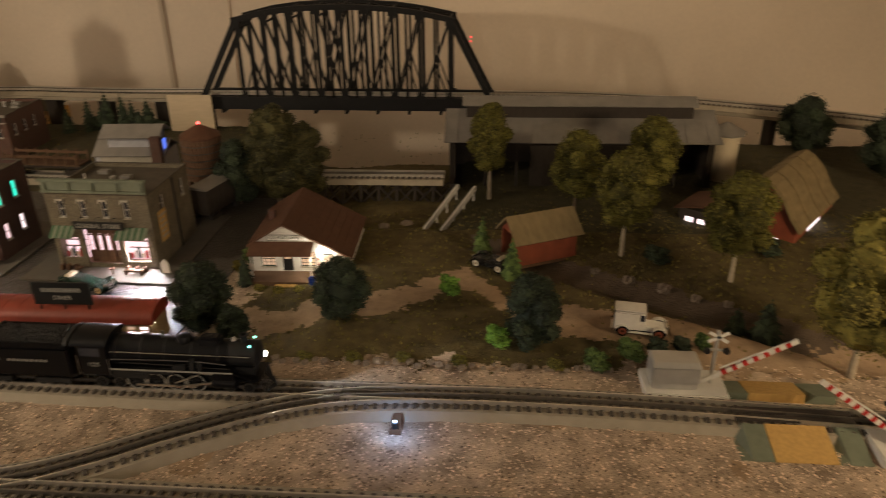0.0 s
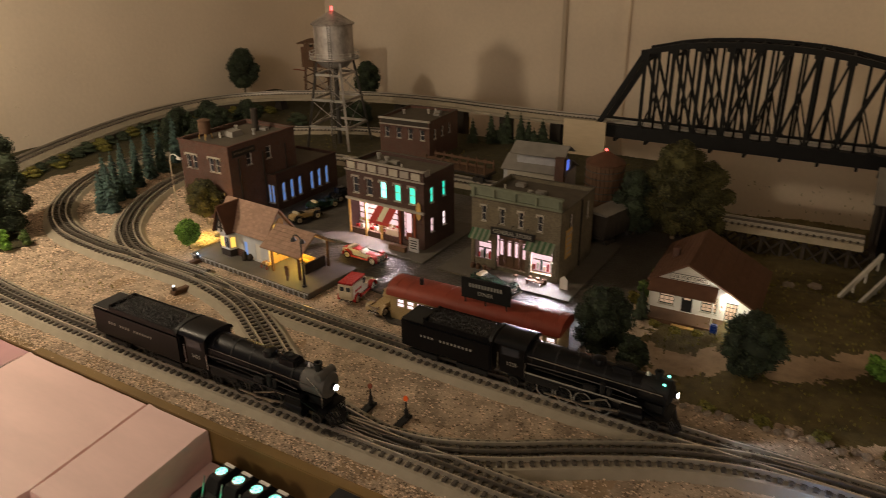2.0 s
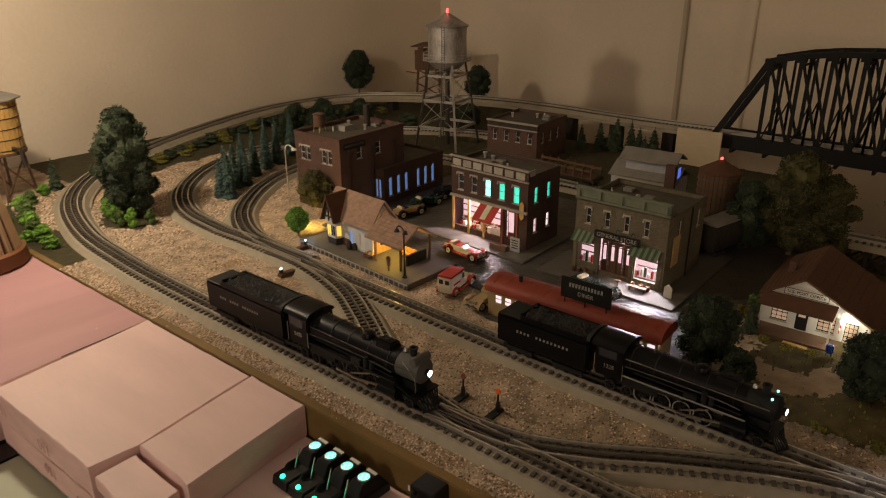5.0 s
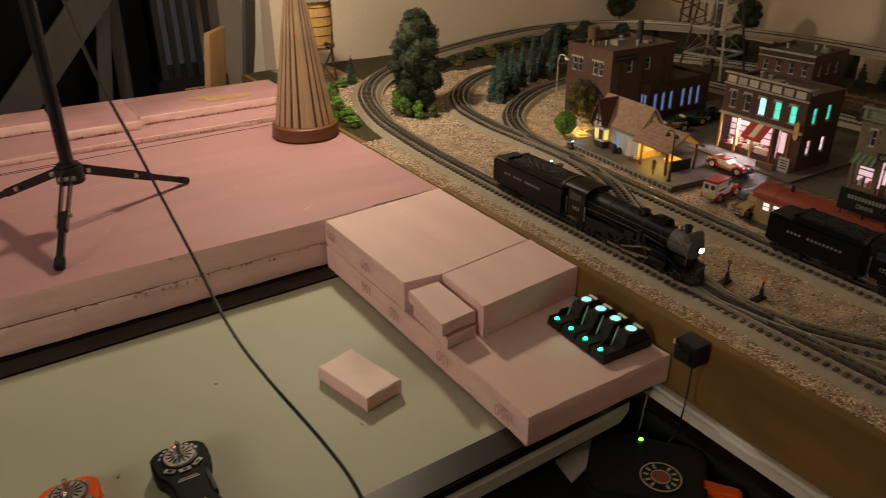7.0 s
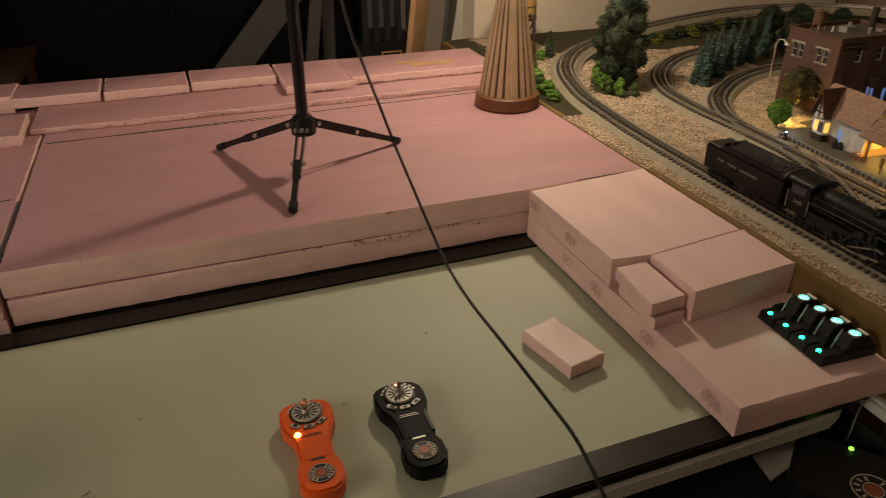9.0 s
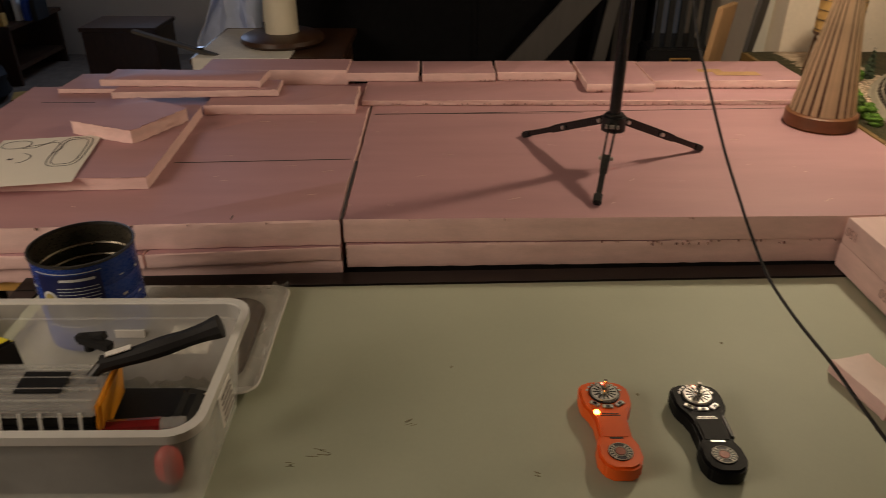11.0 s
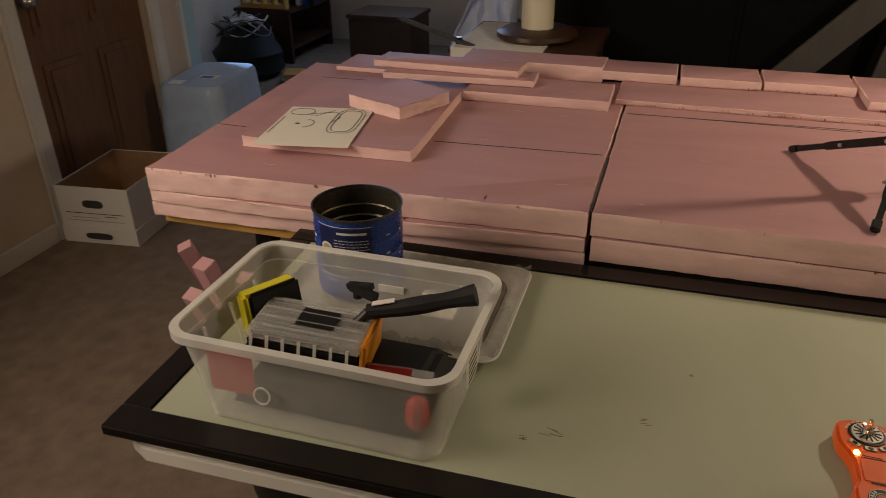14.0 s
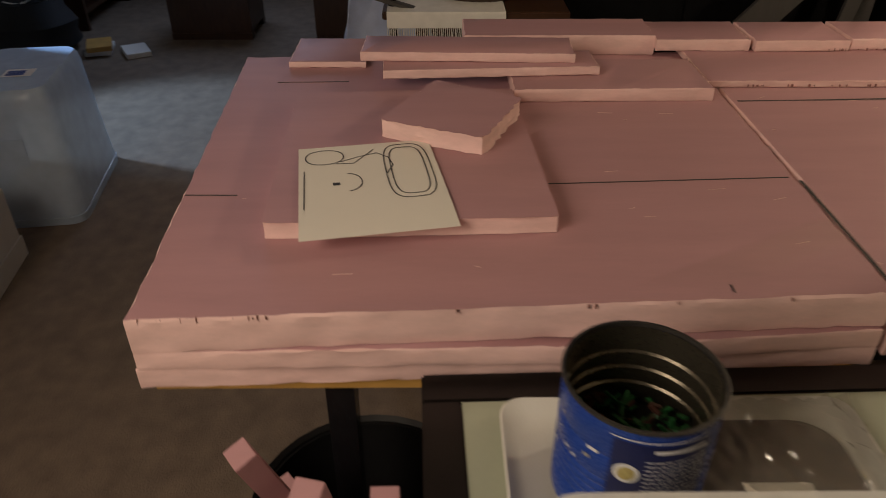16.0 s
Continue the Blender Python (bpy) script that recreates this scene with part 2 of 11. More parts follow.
# lighter copy of the pink foam: stronger light on right-hand slabs put into colour
foam_pink_lit = M("foam_pink_lit", (0.72, 0.51, 0.49), 0.55, vary=0.12, scale=7, fine=70, stretch=(0.6, 2.4, 1), bump=0.10, depth=0.0008)
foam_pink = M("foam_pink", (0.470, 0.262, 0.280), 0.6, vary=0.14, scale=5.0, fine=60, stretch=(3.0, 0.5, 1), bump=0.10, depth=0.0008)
# lightest copy, with the lit top of the small block put into colour
foam_block_lit = M("foam_block_lit", (0.86, 0.70, 0.66), 0.6, vary=0.12, scale=12, fine=120, bump=0.15, depth=0.001)
foam_cut = M("foam_cut", (0.78, 0.54, 0.51), 0.85, vary=0.15, scale=14, fine=90, stretch=(1, 1, 3.5), bump=0.22, depth=0.0015)
ink_dark = M("ink_dark", (0.05, 0.045, 0.045), 0.7, vary=0.2, scale=60, bump=0)
ink_faint = M("ink_faint", (0.52, 0.33, 0.31), 0.8, vary=0.2, scale=120, bump=0)
green_top = M("green_top", (0.41, 0.44, 0.335), 0.58, vary=0.10, scale=4, fine=130, bump=0.05)
black_frame = M("black_frame", (0.011, 0.0085, 0.0078), 0.36, vary=0.4, scale=30, bump=0.12)
table_white = M("table_white", (0.66, 0.65, 0.60), 0.45, vary=0.08, scale=9, fine=300, bump=0.2)
yellow_wood = M("yellow_wood", (0.52, 0.30, 0.08), 0.55, vary=0.25, scale=16, stretch=(1, 1, 6))
black_plastic = M("black_plastic", (0.008, 0.008, 0.009), 0.46, vary=0.3, scale=60, bump=0.15)
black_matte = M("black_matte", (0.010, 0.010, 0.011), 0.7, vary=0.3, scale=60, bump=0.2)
black_cloth = M("black_cloth", (0.006, 0.006, 0.007), 0.9, vary=0.3, scale=30, bump=0.2, ior=1.15)
black_metal = M("black_metal", (0.010, 0.010, 0.012), 0.24, vary=0.3, scale=60, bump=0.05)
steel = M("steel", (0.55, 0.54, 0.52), 0.32, 1.0, vary=0.2, scale=50, bump=0.05)
chrome = M("chrome", (0.75, 0.74, 0.72), 0.14, 1.0, vary=0.1, scale=50, bump=0)
dark_steel = M("dark_steel", (0.10, 0.095, 0.09), 0.45, 0.8, vary=0.3, scale=60)
paper_white = M("paper_white", (0.78, 0.74, 0.66), 0.85, vary=0.03, scale=8, bump=0.05)
card_white = M("card_white", (0.74, 0.72, 0.68), 0.8, vary=0.05, scale=10, bump=0.05)
card_brown = M("card_brown", (0.36, 0.21, 0.11), 0.9, vary=0.15, scale=20, bump=0.1)
orange_plastic = M("orange_plastic", (0.80, 0.12, 0.012), 0.38, vary=0.08, scale=40, bump=0.05)
red_plastic = M("red_plastic", (0.62, 0.03, 0.025), 0.35, vary=0.12, scale=40, bump=0.05)
yellow_plastic = M("yellow_plastic", (0.70, 0.62, 0.02), 0.4, vary=0.1, scale=40, bump=0.05)
amber_plastic = M("amber_plastic", (0.72, 0.30, 0.02), 0.35, vary=0.1, scale=40, bump=0.05)
silver_paint = M("silver_paint", (0.52, 0.51, 0.48), 0.35, 0.6, vary=0.12, scale=60)
grey_plastic = M("grey_plastic", (0.20, 0.20, 0.20), 0.45, vary=0.1, scale=60)
blue_tin = M("blue_tin", (0.016, 0.050, 0.27), 0.28, vary=0.15, scale=30, bump=0.05)
tin_inside = M("tin_inside", (0.20, 0.18, 0.14), 0.30, 0.9, vary=0.2, scale=30)
green_bits = M("green_bits", (0.03, 0.16, 0.05), 0.5, vary=0.4, scale=90, island=0.6)
frosted = clear("frosted", (0.90, 0.91, 0.88), 0.22, 0.36, 0.16)
frosted_dense = clear("frosted_dense", (0.93, 0.93, 0.90), 0.25, 0.62, 0.2)
# tote plastic: the cool light on it is put into its blue tint
clear_cool_lit = clear("clear_cool_lit", (0.58, 0.71, 0.90), 0.18, 0.62, 0.25)
film_wrap = clear("film_wrap", (0.36, 0.34, 0.31), 0.10, 0.30, 0.45)
clear_lid = clear("clear_lid", (0.75, 0.75, 0.75), 0.12, 0.30, 0.1)
wrap = clear("wrap", (0.55, 0.55, 0.56), 0.05, 0.22, 0.3)
lamp_wood = M("lamp_wood", (0.19, 0.075, 0.03), 0.4, vary=0.25, scale=18, stretch=(1, 1, 4))
lamp_orange = M("lamp_orange", (0.62, 0.20, 0.045), 0.35, vary=0.12, scale=18, stretch=(1, 1, 0.3))
reed_pale = M("reed_pale", (0.66, 0.50, 0.32), 0.7, vary=0.25, scale=60, stretch=(1, 1, 0.15), random_tint=0.3)
reed_dark = M("reed_dark", (0.13, 0.065, 0.04), 0.7, vary=0.3, scale=60, stretch=(1, 1, 0.15))
candle_cream = M("candle_cream", (0.72, 0.66, 0.52), 0.5, vary=0.05, scale=9)
dark_wood = M("dark_wood", (0.055, 0.026, 0.014), 0.38, vary=0.35, scale=12, stretch=(1, 5, 1))
# grey boards: the dimness of their corner is darkened into this colour
grey_board_dim = M("grey_board_dim", (0.06, 0.055, 0.052), 0.8, vary=0.2, scale=9, stretch=(4, 4, 0.6))
tan_board = M("tan_board", (0.42, 0.25, 0.12), 0.75, vary=0.2, scale=9, stretch=(4, 4, 0.6))
cloth_white = M("cloth_white", (0.72, 0.70, 0.66), 0.9, vary=0.1, scale=30, bump=0.4)

# ---- room ----
XL, YB, YS, XE, XW, ZC = -2.60, 3.06, -3.02, 2.4, -6.2, 2.42   # left wall, back wall, door wall, wall behind, far wall, ceiling


def structure(name, geo, mat, label, category, bevel=0.0):
    return solid(name, geo, mat, label, category, kind="structure", bevel=bevel)


structure("floor", Geo().box(XW - 0.1, XE + 0.1, YS - 1.2, YB + 0.1, -0.06, 0.0), carpet, "worn brown carpet on the floor of the room", "floor")
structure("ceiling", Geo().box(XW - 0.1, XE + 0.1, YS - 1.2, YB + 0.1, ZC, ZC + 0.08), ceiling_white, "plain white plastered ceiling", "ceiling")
structure("wall_back", Geo().box(XL - 0.1, XE + 0.1, YB, YB + 0.1, 0, ZC), plaster, "cream plastered wall behind the model railway", "wall")
structure("wall_left", Geo().box(XL - 0.1, XL, 0.72, YB, 0, ZC), plaster, "cream plastered wall beside the model railway", "wall")
structure("wall_return", Geo().box(XW, XL - 0.1, 0.72, 0.82, 0, ZC), plaster, "dim cream wall closing the far part", "wall")
structure("wall_right", Geo().box(XE, XE + 0.1, YS, YB, 0, ZC), plaster, "cream plastered wall at the end of the room", "wall")
structure("wall_far", Geo().box(XW - 0.1, XW, YS - 1.2, 0.82, 0, ZC), plaster, "dim cream wall far down the room", "wall")
# the door wall, with two door openings
wd = Geo()
for x0, x1, z0, z1 in ((-2.08, -1.80, 0, ZC), (-3.24, -2.99, 0, ZC), (-0.98, XE, 0, ZC), (-2.99, -2.24, 2.04, ZC), (-2.24, -2.08, 0, ZC), (-1.80, -1.72, 0, ZC),
                       (-1.72, -0.98, 2.04, ZC), (XW, -3.24, 2.04, ZC)):
    wd.box(x0, x1, YS - 0.1, YS, z0, z1)
structure("wall_doors", wd, plaster, "cream plastered wall with two brown doors", "wall")
structure("wall_passage", Geo().box(XW, XE, YS - 1.2, YS - 1.1, 0, ZC), plaster, "plain wall of the passage behind", "wall")
for i, (a, b, hinge) in enumerate(((-2.99, -2.24, 0), (-1.72, -0.98, 1))):
    d = thing("door_%d" % (i + 1), "dark brown panelled wooden door, closed, in a white frame", "door", (a, YS - 0.045, 0), kind="structure")
    w = b - a
    part("door_leaf", Geo().box(0.004, w - 0.004, -0.018, 0.018, 0.01, 2.035), door_brown, d, bevel=0.002)
    for px in (0.09, w / 2 + 0.04):
        for z0, z1 in ((0.16, 0.72), (0.84, 1.5), (1.6, 1.92)):
            g = Geo().box(px, px + w / 2 - 0.13, 0.019, 0.024, z0, z1).box(px + 0.03, px + w / 2 - 0.16, 0.024, 0.031, z0 + 0.03, z1 - 0.03)
            part("door_panel", g, door_brown, d, bevel=0.0015)
    kx = 0.06 if i else w - 0.06
    part("door_knob", Geo().rod((kx, 0.018, 0.98), (kx, 0.05, 0.98), 0.011).ball((kx, 0.065, 0.98), 0.027), steel, d, "steel door knob")
    for hz in (0.3, 1.05, 1.8):
        part("hinge", Geo().rod((w - 0.004 if hinge else 0.004, 0.022, hz - 0.04), (w - 0.004 if hinge else 0.004, 0.022, hz + 0.04), 0.006), steel, d)
    fr = thing("door_frame_%d" % (i + 1), "white painted door casing with a moulded edge", "door frame", (0, 0, 0), kind="structure")
    for x0, x1, z0, z1 in ((a - 0.085, a, 0, 2.12), (b, b + 0.085, 0, 2.12), (a, b, 2.04, 2.12)):
        part("casing", Geo().box(x0, x1, YS + 0.0025, YS + 0.018, z0, z1).box(x0 + 0.012, x1 - 0.012 if x1 - x0 < 0.2 else x1, YS + 0.018, YS + 0.025, z0, z1 - 0.01), white_paint, fr, bevel=0.003)
jamb = thing("door_casing_narrow", "door standing in an open doorway, cool blue light put into its colour", "door frame", kind="structure")
part("door_edge", Geo().box(-3.385, -3.262, YS - 0.05, YS - 0.01, 0, 2.04), cool_lit_paint, jamb, bevel=0.003)
part("casing", Geo().box(-3.256, -3.232, YS + 0.0025, YS + 0.018, 0, 2.06), white_paint, jamb, bevel=0.002)
bb = Geo()
for x0, x1 in ((-2.15, -1.81), (-3.225, -3.08), (-0.89, XE)):
    bb.box(x0, x1, YS + 0.0025, YS + 0.014, 0.0, 0.085)
structure("baseboard", bb, white_paint, "white painted baseboard", "baseboard", 0.003)
# small blisters and chips in the plaster of the left wall
rb = random.Random(31)
bl = Geo()
for k in range(46):
    y, z = rb.gauss(1.24, 0.16), rb.gauss(1.0, 0.09)
    r = rb.uniform(0.0015, 0.006) * (1 if k % 5 else 1.7)
    for q in range(rb.randint(1, 3)):
        cy, cz = y + rb.uniform(-0.012, 0.012), z + rb.uniform(-0.012, 0.012)
        bl.add([(XL + 0.0028, cy, cz)] + [(XL + 0.0004, cy + r * rb.uniform(0.6, 1.2) * math.cos(a), cz + r * rb.uniform(0.6, 1.2) * math.sin(a)) for a in (0, 1.05, 2.1, 3.14, 4.2, 5.24)], [(0, 1 + i, 1 + (i + 1) % 6) for i in range(6)])
solid("plaster_blister", bl, plaster, "small blisters and chips in the cream plaster", "blister", kind="stuff")
# raised seams on the back wall
for k, (x, w, mat) in enumerate(((-1.281, 0.020, seam_brown), (-1.015, 0.036, plaster))):
    structure("trim_%d" % (k + 1), Geo().box(x - w / 2, x + w / 2, YB - 0.020, YB - 0.0025, 0.3, ZC), mat, "narrow vertical seam strip on the cream wall", "trim", 0.004)

# ---- folding table with a black-framed green panel ----
TT = 0.761
table = thing("folding_table", "white plastic folding table with steel legs", "table", (0, 0, 0))
tp = Geo().prism([(-1.17, -1.25), (-0.64, -1.252), (-0.585, -1.24), (-0.566, -1.20), (-0.614, 0.49), (-0.63, 0.53), (-0.67, 0.55), (-1.17, 0.55)], 0.706, 0.7435)
part("tabletop", tp, table_white, table, bevel=0.008)
part("apron", Geo().box(-1.14, -0.66, -1.20, -1.185, 0.66, 0.706).box(-1.14, -0.66, 0.49, 0.505, 0.66, 0.706).box(-0.675, -0.66, -1.185, 0.49, 0.66, 0.706), table_white, table)
for y in (-1.02, 0.36):
    for x in (-0.72, -1.08):
        part("leg", Geo().rod((x, y, 0), (x, y, 0.705), 0.014), grey_plastic, table, "grey steel leg")
    part("brace", Geo().rod((-0.72, y, 0.3), (-1.08, y, 0.3), 0.009), grey_plastic, table)
PX, PY = -0.9235, -0.375
panel = thing("framed_panel", "green laminate panel in a wide black frame, lying on the table", "panel", (PX, PY, 0), 1.6)
X0, X1, Y0, Y1 = -1.236 - PX, -0.590 - PX, -1.277 - PY, 0.535 - PY
part("green_field", Geo().box(X0 + 0.05, X1 - 0.05, Y0 + 0.05, Y1 - 0.05, 0.746, TT - 0.001), green_top, panel)
for x0, x1, y0, y1 in ((X1 - 0.05, X1, Y0, Y1), (X0, X0 + 0.05, Y0, Y1), (X0 + 0.05, X1 - 0.05, Y0, Y0 + 0.05), (X0 + 0.05, X1 - 0.05, Y1 - 0.05, Y1)):
    part("frame_bar", Geo().box(x0, x1, y0, y1, 0.744, TT + 0.002), black_frame, panel, bevel=0.003)
scr = Geo()
rs = random.Random(5)
for cx, cy, ln, an in ((-0.742, -0.655, 0.034, 80), (-0.80, -0.53, 0.02, 120), (-0.72, -0.69, 0.015, 95), (-0.93, -0.47, 0.008, 40), (-0.86, -0.19, 0.006, 10), (-0.99, -0.02, 0.008, 70), (-0.7, -0.36, 0.012, 60), (-0.78, 0.13, 0.007, 10)):
    for k in range(5):
        a = radians(an + rs.uniform(-12, 12))
        px, py = cx + rs.uniform(-0.3, 0.3) * ln, cy + rs.uniform(-0.3, 0.3) * ln
        scr.bar((px - math.cos(a) * ln / 4, py - math.sin(a) * ln / 4, TT - 0.0008), (px + math.cos(a) * ln / 4, py + math.sin(a) * ln / 4, TT - 0.0008), 0.0006, 0.0005)
solid("scuff_mark", scr, M("scuff_brown", (0.25, 0.22, 0.14), 0.8, vary=0.3, scale=90, bump=0), "short dark scuffs on the green panel", "scuff", kind="stuff", smooth=0)


# ---- foam boards ----
def rough_slab(name, corners, z0, z1, parent, mat=None, seed=1, nick=0.0, label="", step=0.02, group=""):
    """A foam slab with four or more corners; its cut edges are uneven. Top and bottom smooth, sides rough."""
    r = random.Random(seed)
    ring = []
    for i, a in enumerate(corners):
        b = corners[(i + 1) % len(corners)]
        d = math.hypot(b[0] - a[0], b[1] - a[1])
        n = max(1, int(d / step))
        for k in range(n):
            t = k / n
            j = 0 if k == 0 else nick
            nx, ny = (b[1] - a[1]) / d, -(b[0] - a[0]) / d
            ring.append((a[0] + (b[0] - a[0]) * t, a[1] + (b[1] - a[1]) * t, nx, ny, j))
    n = len(ring)
    hs = [0.0, 0.12, 0.4, 0.7, 0.93, 1.0]
    v, f = [], []
    for h in hs:
        edge = 0.0016 if h in (0.0, 1.0) else 0.0
        for x, y, nx, ny, j in ring:
            o = -edge + (r.uniform(-1, 0.25) * j if j else 0.0)
            v.append((x + nx * o, y + ny * o, z0 + (z1 - z0) * h + (r.uniform(-0.6, 0) * j * 0.4 if h == 1.0 and j else 0)))
    for k in range(len(hs) - 1):
        for i in range(n):
            j = (i + 1) % n
            f.append((k * n + i, k * n + j, (k + 1) * n + j, (k + 1) * n + i))
    f += [tuple(reversed(range(n))), tuple(range((len(hs) - 1) * n, len(hs) * n))]
    me = bpy.data.meshes.new(name)
    me.from_pydata(v, [], f)
    me.materials.append(mat or foam_pink)
    me.materials.append(foam_cut)
    for p in me.polygons:
        p.material_index = 1 if p.index < len(f) - 2 else 0
    me.shade_smooth()
    me.set_sharp_from_angle(angle=radians(40))
    ob = new(name, me)
    ob.parent = parent
    return tagged(ob, label, "foam board" if parent is None else "", group)


def rect(x0, x1, y0, y1, turn=0.0):
    cx, cy = (x0 + x1) / 2, (y0 + y1) / 2
    c, s = math.cos(radians(turn)), math.sin(radians(turn))
    return [(cx + c * (x - cx) - s * (y - cy), cy + s * (x - cx) + c * (y - cy)) for x, y in ((x0, y0), (x1, y0), (x1, y1), (x0, y1))]


FT = 0.868
PILE = "pink foam boards on the tables"
pink = lambda *a, **k: rough_slab("foam_board", *a, group=PILE, **k)
pink([(-2.155, -1.70), (-1.192, -1.643), (-1.241, -0.6785), (-2.19, -0.6775)], 0.8150, FT, None, seed=1, nick=0.003, label="thick pink insulation foam board with a chipped corner")
pink([(-2.15, -1.70), (-1.196, -1.645), (-1.205, -1.05), (-2.19, -1.0)], 0.7845, 0.8135, None, seed=2, nick=0.003, label="pink foam board in the middle of a stack")
pink([(-2.17, -0.99), (-1.205, -1.045), (-1.236, -0.68), (-2.19, -0.69)], 0.7845, 0.8135, None, seed=22, nick=0.002, label="pink foam board in the middle of a stack")
pink([(-2.15, -1.70), (-1.200, -1.650), (-1.238, -0.678), (-2.19, -0.69)], 0.7485, 0.7828, None, seed=3, nick=0.003, label="thin pink foam board at the bottom of a stack")
pink([(-2.27, -0.672), (-1.243, -0.672), (-1.252, 0.30), (-1.272, 0.578), (-2.27, 0.578)], 0.8185, FT, None, seed=4, nick=0.0012, label="large pink insulation foam board under the lamp")
pink([(-2.27, -0.668), (-1.236, -0.668), (-1.262, 0.575), (-2.27, 0.575)], 0.767, 0.817, None, seed=5, nick=0.002, label="large pink foam board under another one")
under = thing("plank_table", "yellow wooden plank table under the foam boards", "table")
part("tabletop", Geo().box(-2.2, -1.226, -1.645, -0.70, 0.722, 0.7480), yellow_wood, under, bevel=0.002)
part("rear_tabletop", Geo().box(-2.2, -1.262, -0.698, 0.56, 0.735, 0.7655), black_matte, under, "black rear half of the tabletop", bevel=0.002)
for x in (-2.1, -1.262):
    for y in (-1.40, 0.42):
        part("leg", Geo().box(x - 0.02, x + 0.02, y - 0.02, y + 0.02, 0, 0.7215 if y < 0 else 0.734), black_metal, under, "dark leg")
# scores, slits and pencilled marks
marks = Geo()
for a, b in (((-1.537, -1.085), (-1.557, -0.69)), ((-1.503, -1.657), (-1.502, -1.575)), ((-1.992, -1.60), (-1.995, -1.45)), ((-1.245, -0.885), (-1.262, -0.885)), ((-1.885, -0.66), (-1.892, -0.10))):
    marks.bar((*a, FT + 0.0002), (*b, FT + 0.0002), 0.0022, 0.0008)
for a, b in (((-1.245, -0.6755), (-1.545, -0.6752)),):
    marks.bar((*a, FT + 0.0003), (*b, FT + 0.0003), 0.0045, 0.001)
for a, b in (((-1.985, -0.60), (-2.02, 0.56)), ((-1.882, -0.66), (-1.935, 0.56)), ((-1.262, 0.41), (-1.268, 0.58))):
    marks.bar((*a, FT + 0.0002), (*b, FT + 0.0002), 0.0026, 0.0008)
solid("cut_line", marks, ink_dark, "dark knife cuts and joints along the pink foam", "cut line", kind="stuff", smooth=0)
# boards on top
pink([(-1.376, -1.507), (-1.392, -1.092), (-1.880, -1.117), (-1.862, -1.532)][::-1], FT + 0.0005, 0.895, None, seed=6, nick=0.0012, label="thin pink foam board lying on the stack")
pink([(-1.66, -1.357), (-1.588, -1.19), (-1.753, -1.113), (-1.842, -1.265)][::-1], 0.8955, 0.928, None, seed=7, nick=0.005, label="broken pink foam offcut with a crumbled edge", step=0.012)
ROWS = ((-2.06, -1.88, -1.112, -0.712, FT, 0.895, 8, 1), (-2.20, -1.955, -0.70, 0.575, FT, 0.883, 9, 0), (-2.05, -1.945, -1.375, -0.93, 0.8955, 0.914, 10, 3), (-2.095, -1.982, -1.42, -0.975, 0.9145, 0.934, 11, -2),
        (-2.30, -2.165, -1.20, -0.76, FT, 0.914, 12, 0), (-2.29, -2.145, -0.762, -0.547, 0.8835, 0.910, 13, 0), (-2.29, -2.14, -0.538, -0.32, 0.8835, 0.909, 14, 1),
        (-2.29, -2.15, -0.312, -0.078, 0.8835, 0.910, 15, 0), (-2.29, -2.03, -0.068, 0.125, 0.8835, 0.908, 16, 0), (-2.29, -2.065, 0.128, 0.575, 0.8835, 0.907, 17, 0), (-2.25, -2.08, -1.59, -1.42, FT, 0.882, 18, 0))
for x0, x1, y0, y1, z0, z1, sd, tn in ROWS:
    pink(rect(x0, x1, y0, y1, tn), z0 + 0.0004, z1, None, seed=sd, nick=0.0022, label="cut strip of pink foam with a rough edge", step=0.012)
smear_yellow = M("smear_yellow", (0.50, 0.30, 0.14), 0.7, vary=0.3, scale=30, bump=0.1)
yel = Geo().box(-2.16, -2.12, 0.33, 0.46, 0.9075, 0.9082).box(-2.19, -2.16, 0.29, 0.36, 0.9075, 0.9082)
solid("paint_smear", yel, smear_yellow, "dull yellow paint smear on pink foam", "stain", kind="stuff", smooth=0)
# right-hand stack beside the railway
pink([(-1.245, 0.292), (-0.605, 0.296), (-0.605, 0.575), (-1.235, 0.575)], TT + 0.004, 0.815, None, mat=foam_pink_lit, seed=19, nick=0.0015, label="pink foam slab overhanging the table end")
pink([(-1.243, 0.292), (-0.938, 0.296), (-0.930, 0.366), (-0.958, 0.576), (-1.27, 0.576)], 0.8155, FT + 0.0015, None, mat=foam_pink_lit, seed=20, nick=0.001, label="pink foam slab with a notch")
pink([(-0.926, 0.364), (-0.800, 0.360), (-0.822, 0.576), (-0.953, 0.576)], 0.8155, FT + 0.004, None, mat=foam_pink_lit, seed=21, nick=0.001, label="pink foam block beside the railway")
pink([(-0.925, 0.297), (-0.806, 0.287), (-0.814, 0.354), (-0.928, 0.356)], 0.838, 0.861, None, mat=foam_pink_lit, seed=23, nick=0.001, label="small pink foam offcut")
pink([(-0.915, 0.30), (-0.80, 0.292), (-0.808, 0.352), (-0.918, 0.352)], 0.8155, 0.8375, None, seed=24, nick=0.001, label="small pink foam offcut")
pink([(-0.910, 0.121), (-0.796, 0.148), (-0.811, 0.215), (-0.928, 0.188)], TT, 0.786, None, mat=foam_block_lit, seed=25, nick=0.0010, label="small pink foam block lying on the green panel", step=0.01)
